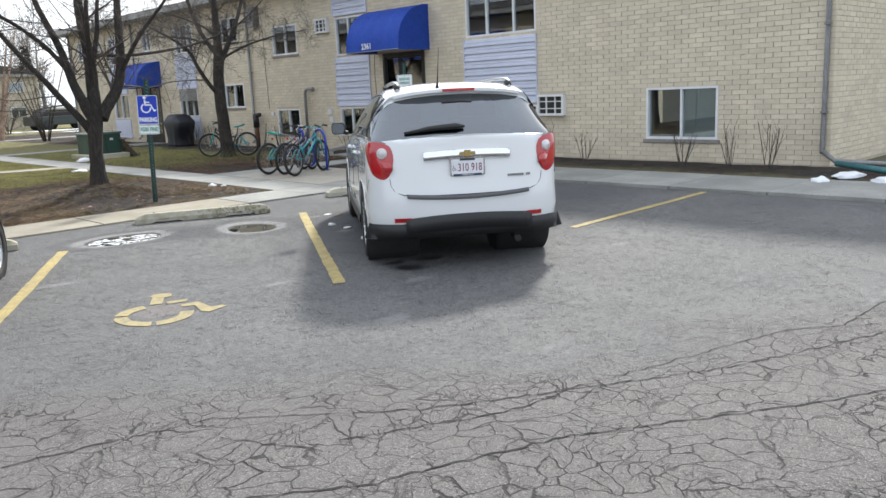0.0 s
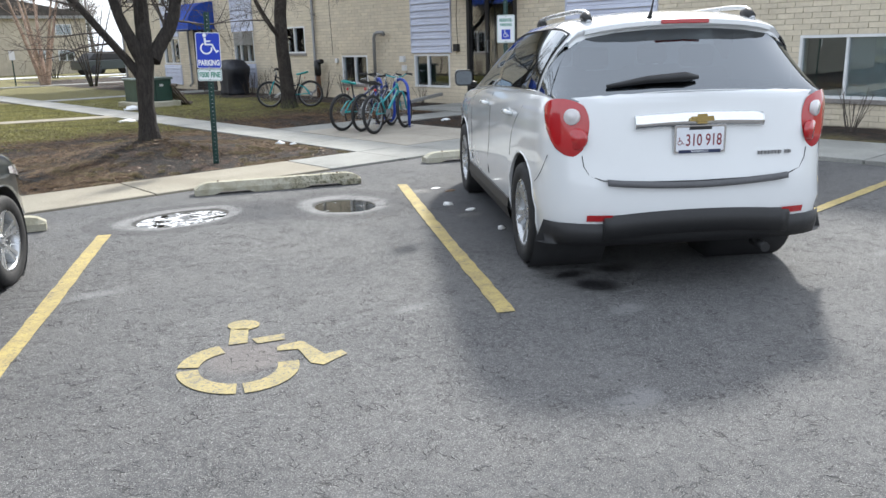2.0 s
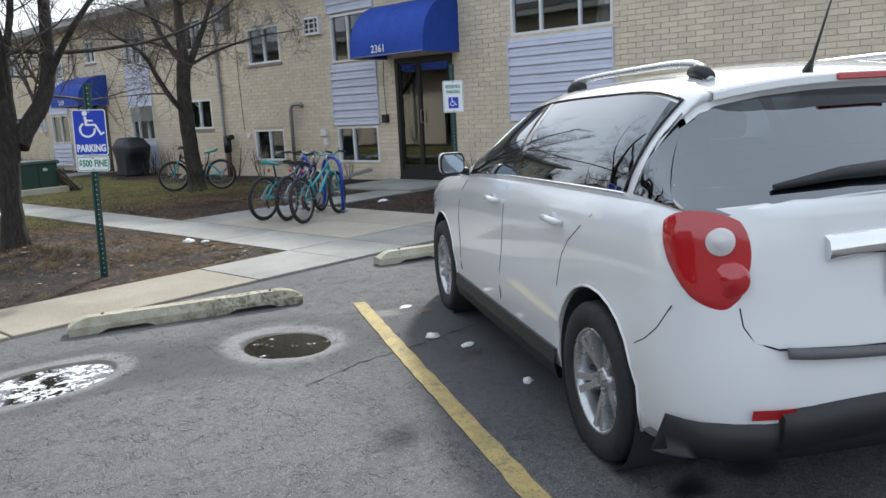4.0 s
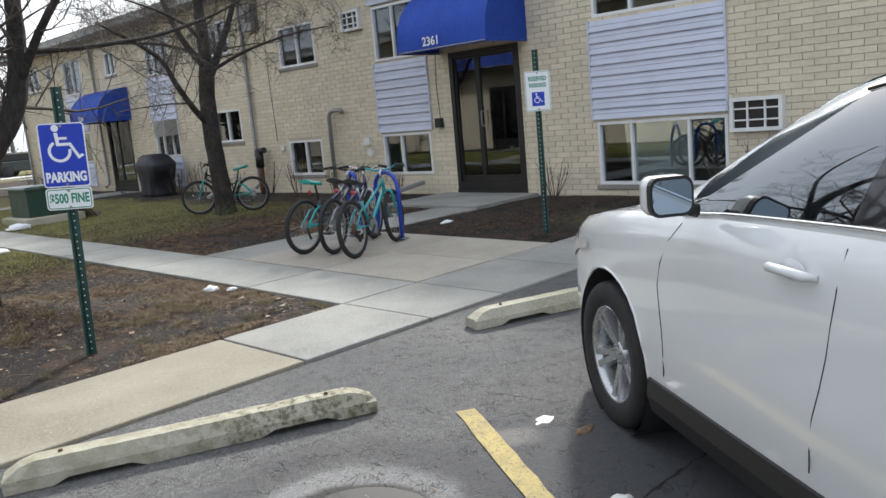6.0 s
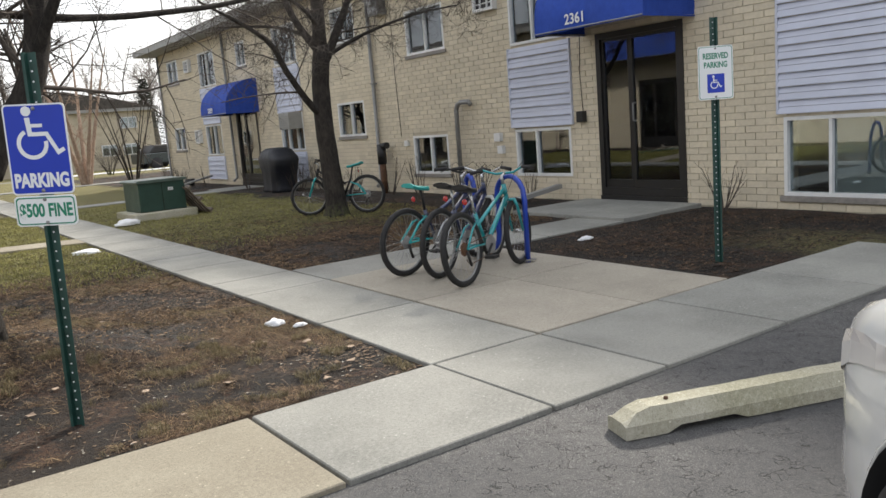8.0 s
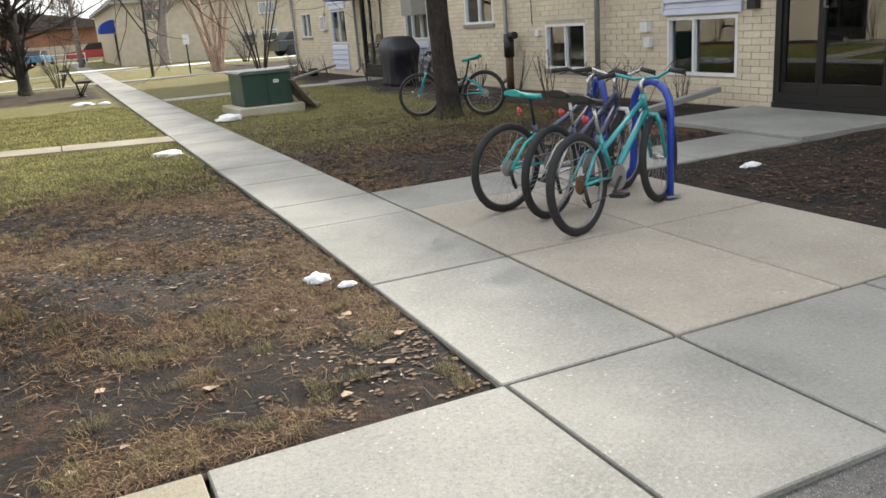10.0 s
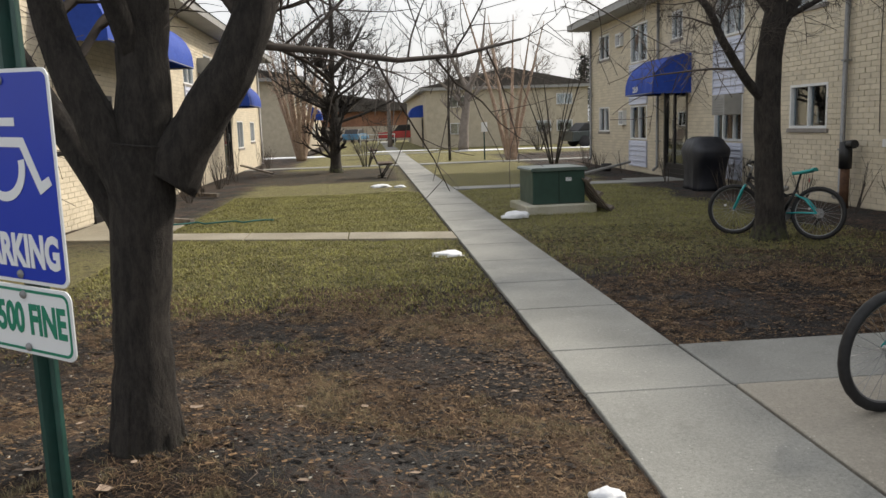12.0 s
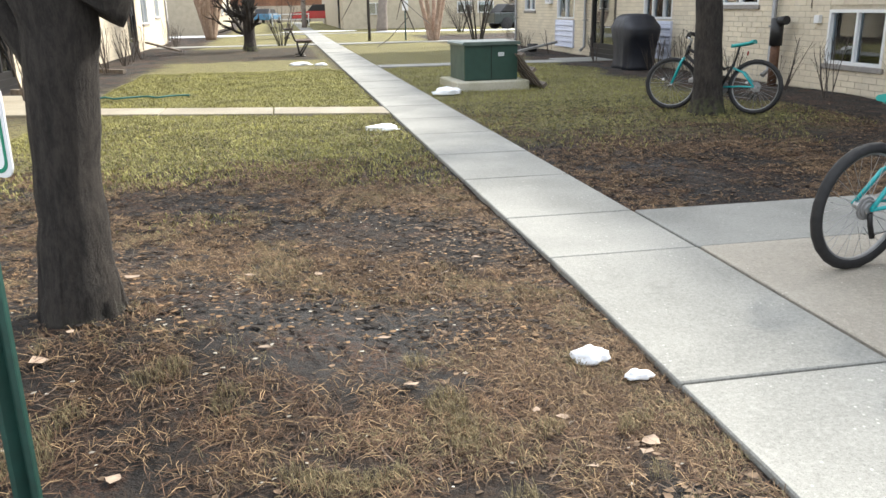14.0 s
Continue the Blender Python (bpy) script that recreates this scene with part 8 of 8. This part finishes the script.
plank("weathered timber edging further along the bed", "timber", "timber", (1.6, 31.6, 0.0), (2.7, 30.6, 0.0), 0.09, 0.09, M_OLDWOOD)
plank("pale drain channel sloping from the sunlit wall", "drain_channel", "drain", (1.5, 42.0, 0.25), (2.9, 39.8, 0.02), 0.10, 0.06, M_OLDWOOD)
bm = bmesh.new()
tube(bm, [(2.6 + 0.16 * k, 24.75 + 0.13 * math.sin(k * 1.7), 0.03 + 0.01 * (k % 2)) for k in range(14)], 0.014, 6)
tagged(part("garden_hose", bm, mat("teal_hose", (0.03, 0.16, 0.15), 0.5)), "teal garden hose lying loose at the bed's edge", "hose")
bm = bmesh.new()
tube(bm, [(13.6, 5.3, 0.12), (13.5, 4.6, 0.05), (12.9, 3.9, 0.04)], 0.05, 8)
tagged(part("drain_hose", bm, mat("teal_green_drain_sleeve", (0.05, 0.16, 0.17), 0.6)), "blue-green flexible drain sleeve at the foot of the downspout", "hose")
wb = holder("watering_can", "small dark planter pot beside the steps", "pot", at=pose(13.5, 34.9, 0))
bm = bmesh.new()
lathe(bm, [(0.0, 0.0), (0.13, 0.0), (0.17, 0.22), (0.15, 0.22), (0.14, 0.18), (0.0, 0.18)], Matrix.Identity(4), 16)
part("pot", bm, M_CLAD, wb)


# ---------- snow, trash, twigs, leaves, needles, grass ----------
M_SNOW = mat("old_snow", (0.78, 0.80, 0.83), 0.7, scale=14, vary=0.06, bump=0.006, bump_scale=25)


def lump(name, x, y, rx, ry, h, seed, material, label, category, z=0.0):
    bm = bmesh.new()
    bmesh.ops.create_icosphere(bm, subdivisions=3, radius=1.0)
    for v in bm.verts:
        d = v.co.normalized()
        q = 1 + 0.35 * noise.noise(d * 1.6 + Vector((seed, 0, 0))) + 0.18 * noise.noise(d * 5 + Vector((0, seed, 0)))
        v.co = Vector((x + d.x * rx * q, y + d.y * ry * q, z + max(-0.01, d.z * h * q)))
    for f in bm.faces:
        f.smooth = True
    return tagged(part(name, bm, material), label, category)


for x, y, rx, ry, h, s in ((7.25, 14.03, 0.080, 0.050, 0.04, 1), (7.37, 13.84, 0.05, 0.03, 0.02, 2), (7.21, 20.40, 0.20, 0.13, 0.05, 3), (8.68, 23.95, 0.22, 0.16, 0.09, 4), (8.85, 24.25, 0.14, 0.10, 0.06, 5),
                          (6.6, 32.0, 0.28, 0.18, 0.06, 6), (7.1, 31.6, 0.14, 0.1, 0.05, 7), (11.35, 14.75, 0.10, 0.05, 0.03, 8), (12.5, 4.2, 0.25, 0.18, 0.08, 9), (13.0, 4.9, 0.35, 0.2, 0.06, 10), (12.15, 5.0, 0.16, 0.12, 0.07, 11)):
    lump("snow", x, y, rx, ry, h, s, M_SNOW, "small melting lump of old white snow on the ground", "snow")
for x, y, rx, ry, s in ((14.5, 58.5, 3.2, 0.7, 20), (19.0, 57.0, 3.0, 0.6, 21), (1.0, 56.5, 3.5, 0.6, 22), (-1.0, 50.8, 2.0, 0.5, 23), (8.5, 62.0, 2.2, 0.4, 24), (23.5, 52.0, 6.0, 1.2, 25)):
    lump("snow", x, y, rx, ry, 0.05, s, M_SNOW, "thin drift of snow left along the far lawn", "snow")
M_PAPER = mat("crumpled_paper", (0.72, 0.72, 0.70), 0.8, bump=0.004)
for x, y, rx, ry, h, s in ((6.40, 9.31, 0.085, 0.055, 0.012, 31), (5.91, 8.56, 0.05, 0.045, 0.028, 32), (5.90, 8.23, 0.055, 0.035, 0.012, 33), (5.55, 7.48, 0.035, 0.03, 0.02, 34)):
    lump("litter", x, y, rx, ry, h, s, M_PAPER, "scrap of crumpled white paper on the asphalt", "litter", -0.045)
M_LEAF = mat("dry_leaf", (0.165, 0.11, 0.068), 0.85, scale=30, vary=0.25, island=0.35)
lump("litter", 6.40, 9.07, 0.07, 0.03, 0.02, 36, M_LEAF, "dry yellow leaf lying beside the front wheel", "leaf", -0.045)


def strands(name, n, region, length, width, material, label, seed, lift=0.02, bendy=0.35, accept=None, stand=0.0):
    """Many thin bent blades lying on or standing in the ground, as one mesh."""
    r = random.Random(seed)
    verts, faces = [], []
    x0, x1, y0, y1 = region
    made = 0
    tries = 0
    while made < n and tries < n * 12:
        tries += 1
        x, y = r.uniform(x0, x1), r.uniform(y0, y1)
        if accept and not accept(x, y, r):
            continue
        made += 1
        a, L, w = r.uniform(0, 6.283), length * r.uniform(0.5, 1.5), width * r.uniform(0.6, 1.3)
        z = lawn_height(x, y) + 0.003
        dx, dy = math.cos(a), math.sin(a)
        b = a + r.uniform(-bendy, bendy) * 2
        ex, ey = math.cos(b), math.sin(b)
        up = stand * r.uniform(0.5, 1.2)
        h1, h2 = lift * r.random() + up * 0.6, lift * r.random() * 0.6 + up
        if up:
            L *= 0.45
        p = ((x, y, z), (x + dx * L / 2, y + dy * L / 2, z + h1), (x + (dx + ex) * L / 2, y + (dy + ey) * L / 2, z + h2))
        k = len(verts)
        for i, (px, py, pz) in enumerate(p):
            ww = w / 2 * (1, 1, 0.35)[i]
            verts += [(px - dy * ww, py + dx * ww, pz), (px + dy * ww, py - dx * ww, pz + ww * 0.6)]
        faces += [(k, k + 1, k + 3, k + 2), (k + 2, k + 3, k + 5, k + 4)]
    ob = raw(name, verts, faces, material, kind="stuff")
    return tagged(ob, label, "ground litter")


def off_walks(x, y):
    if 7.47 < x < 8.41 or y < 12.30:
        return False
    if x > 8.3 and (y < 15.28 and x < 10.52 or 15.24 < y < 16.13 and x < 12.65 or x > 12.55 and 15.25 < y < 17.55 or 30.1 < y < 31.1):
        return False
    if x < 7.5:
        yy = y - (7.5 - x) * 0.28
        if 21.67 < yy < 22.5:
            return False
    return True


BARE = ((6.35, 14.2, 0.35), (5.05, 13.45, 0.95), (6.1, 13.0, 0.12), (4.3, 14.6, 0.3), (6.9, 14.6, 0.10), (6.7, 15.9, 0.15))


def straw_here(x, y, r):
    if not off_walks(x, y):
        return False
    v = noise.noise(Vector((x * 0.9, y * 0.9, 2.0))) + 0.5 * noise.noise(Vector((x * 2.7, y * 2.7, 7.0))) + 0.7 * noise.noise(Vector((x * 8.0, y * 8.0, 11.0)))
    bare = sum(math.exp(-((x - bx) ** 2 + (y - by) ** 2) / s) for bx, by, s in BARE)
    edge = 1.0 if y < 17 else max(0.0, 1 - (y - 17) / 2.2)
    return r.random() < (0.15 + 1.3 * max(-0.12, v)) * (1 - 0.85 * min(1, bare)) * (0.35 + 0.65 * edge)


def grass_here(x, y, r):
    if not off_walks(x, y):
        return False
    v = noise.noise(Vector((x * 0.7, y * 0.7, 5.0))) * 1.3 + (y - 18.2) * 0.6
    if x > 8.4:
        v = noise.noise(Vector((x * 0.7, y * 0.7, 5.0))) * 1.3 + min((y - 19.2) * 0.6, (12.6 - x) * 1.2)
    elif x < 3.2:
        return False
    return r.random() < 0.5 + v


M_STRAW = mat("pine_straw", (0.098, 0.056, 0.030), 0.85, scale=15, vary=0.40, island=0.75)
M_STRAW2 = mat("bleached_dead_grass", (0.22, 0.18, 0.095), 0.85, scale=2, vary=0.2, island=0.4)
M_STICK = mat("broken_twig", (0.13, 0.095, 0.07), 0.9, scale=10, vary=0.2, island=0.4)
M_GRASS = mat("winter_grass_blade", (0.31, 0.295, 0.095), 0.8, scale=11, vary=0.36, island=0.35)
strands("pine_straw", 135000, (3.2, 7.5, 12.3, 18.8), 0.078, 0.0024, M_STRAW, "brown pine straw strewn over dark soil", 61, 0.014, 0.16, accept=straw_here)
strands("pine_straw", 34000, (8.38, 12.8, 15.8, 21.5), 0.08, 0.0040, M_STRAW, "brown pine straw strewn over dark soil", 62, 0.016, accept=straw_here)
strands("pine_straw", 3500, (10.5, 14.1, 12.3, 15.3), 0.09, 0.0040, M_STRAW, "brown pine straw strewn over dark soil", 63, 0.016, accept=straw_here)
strands("dead_grass", 16000, (3.6, 7.5, 12.3, 18.0), 0.045, 0.0018, M_STRAW2, "pale dead grass in tufts on the soil", 64, 0.03, accept=lambda x, y, r: straw_here(x, y, r) and noise.noise(Vector((x * 2.2, y * 2.2, 9))) > 0.05)
M_STRAW3 = mat("golden_pine_straw", (0.26, 0.175, 0.093), 0.8, scale=12, vary=0.2, island=0.5)
strands("pine_straw", 42000, (3.2, 7.5, 12.3, 18.6), 0.065, 0.0023, M_STRAW3, "bleached golden pine straw over the brown", 68, 0.022, 0.2, accept=straw_here)
strands("pine_straw", 11000, (8.38, 12.8, 15.8, 21.5), 0.07, 0.0035, M_STRAW3, "bleached golden pine straw over the brown", 69, 0.022, 0.2, accept=straw_here)
strands("twigs", 1600, (3.6, 7.5, 12.3, 18.5), 0.14, 0.0038, M_STICK, "broken twigs scattered on the soil", 65, 0.025, 0.5, accept=lambda x, y, r: off_walks(x, y))
strands("grass", 80000, (3.0, 7.48, 16.0, 30.0), 0.055, 0.006, M_GRASS, "short dull winter grass", 66, 0.02, accept=grass_here, stand=0.022)
strands("grass", 30000, (8.42, 12.8, 18.2, 30.0), 0.055, 0.005, M_GRASS, "short dull winter grass", 67, 0.02, accept=grass_here, stand=0.022)


def flakes(name, n, region, size, material, label, seed, accept=None, z0=0.004):
    r = random.Random(seed)
    verts, faces = [], []
    while len(faces) < n:
        x, y = r.uniform(*region[:2]), r.uniform(*region[2:])
        if accept and not accept(x, y, r):
            continue
        s = size * r.uniform(0.4, 1.4)
        a = r.uniform(0, 6.28)
        k = len(verts)
        m = r.randint(5, 7)
        z = lawn_height(x, y) + z0
        for i in range(m):
            b = a + 2 * math.pi * i / m
            q = s * r.uniform(0.5, 1.1)
            verts.append((x + q * math.cos(b), y + q * 0.75 * math.sin(b), z + r.uniform(0, 0.35) * s))
        faces.append(tuple(range(k, k + m)))
    return tagged(raw(name, verts, faces, material, kind="stuff"), label, "ground litter")


flakes("leaf_litter", 3000, (3.4, 7.5, 12.3, 19), 0.012, M_LEAF, "small dry brown leaves on the soil", 71, lambda x, y, r: off_walks(x, y))
flakes("leaf_litter", 1500, (6.6, 7.5, 12.3, 17), 0.015, M_LEAF, "dry leaves gathered along the walk's edge", 72, lambda x, y, r: off_walks(x, y) and r.random() < (x - 6.6))
flakes("leaf_litter", 1800, (8.4, 14.1, 12.3, 26), 0.020, M_LEAF, "small dry brown leaves on the soil", 73, lambda x, y, r: off_walks(x, y))
flakes("leaf_litter", 600, (12.2, 14.1, 3.0, 12.3), 0.020, M_LEAF, "small dry brown leaves in the bed", 74)
strands("dead_grass", 9000, (3.8, 7.4, 12.3, 14.2), 0.05, 0.0016, M_STRAW2, "pale upright tufts of dead grass", 78, 0.02, 0.3, accept=lambda x, y, r: off_walks(x, y) and noise.noise(Vector((x * 5.5, y * 5.5, 3))) > 0.34, stand=0.030)
flakes("leaf_litter", 45, (4.0, 7.4, 12.3, 15.5), 0.032, mat("curled_pale_leaf", (0.36, 0.27, 0.20), 0.85, scale=30, vary=0.2, island=0.25), "large curled pale leaves on the soil", 79, lambda x, y, r: off_walks(x, y), 0.012)
flakes("wood_chips", 700, (3.6, 7.5, 12.3, 17), 0.010, mat("pale_chips", (0.42, 0.39, 0.33), 0.8, island=0.3), "pale chips and small pebbles on the soil", 75, lambda x, y, r: off_walks(x, y))
flakes("grit", 260, (4.5, 8.5, 7.5, 11.1), 0.010, M_LEAF, "fallen leaf crumbs and grit on the asphalt", 76, z0=-0.02)
M_CLOD = mat("wet_dark_clod", (0.020, 0.014, 0.010), 0.95, scale=20, vary=0.25, island=0.4)
M_MAT = mat("matted_straw_tuft", (0.19, 0.115, 0.058), 0.9, scale=30, vary=0.35, island=0.55)
for seed, region in ((81, (3.2, 7.48, 14.2, 21.5)), (83, (8.42, 13.2, 16.2, 22.5)), (85, (10.6, 14.0, 12.4, 15.2))):
    area = (region[1] - region[0]) * (region[3] - region[2])
    flakes("soil_clods", int(area * 260), region, 0.022, M_CLOD, "small dark clods of wet soil between the straw", seed, lambda x, y, r: off_walks(x, y), 0.010)
    flakes("straw_tufts", int(area * 200), region, 0.013, M_MAT, "small mats of brown straw on the soil", seed + 1, lambda x, y, r: off_walks(x, y) and r.random() < 1.25 - (y - 14) * 0.12, 0.014)
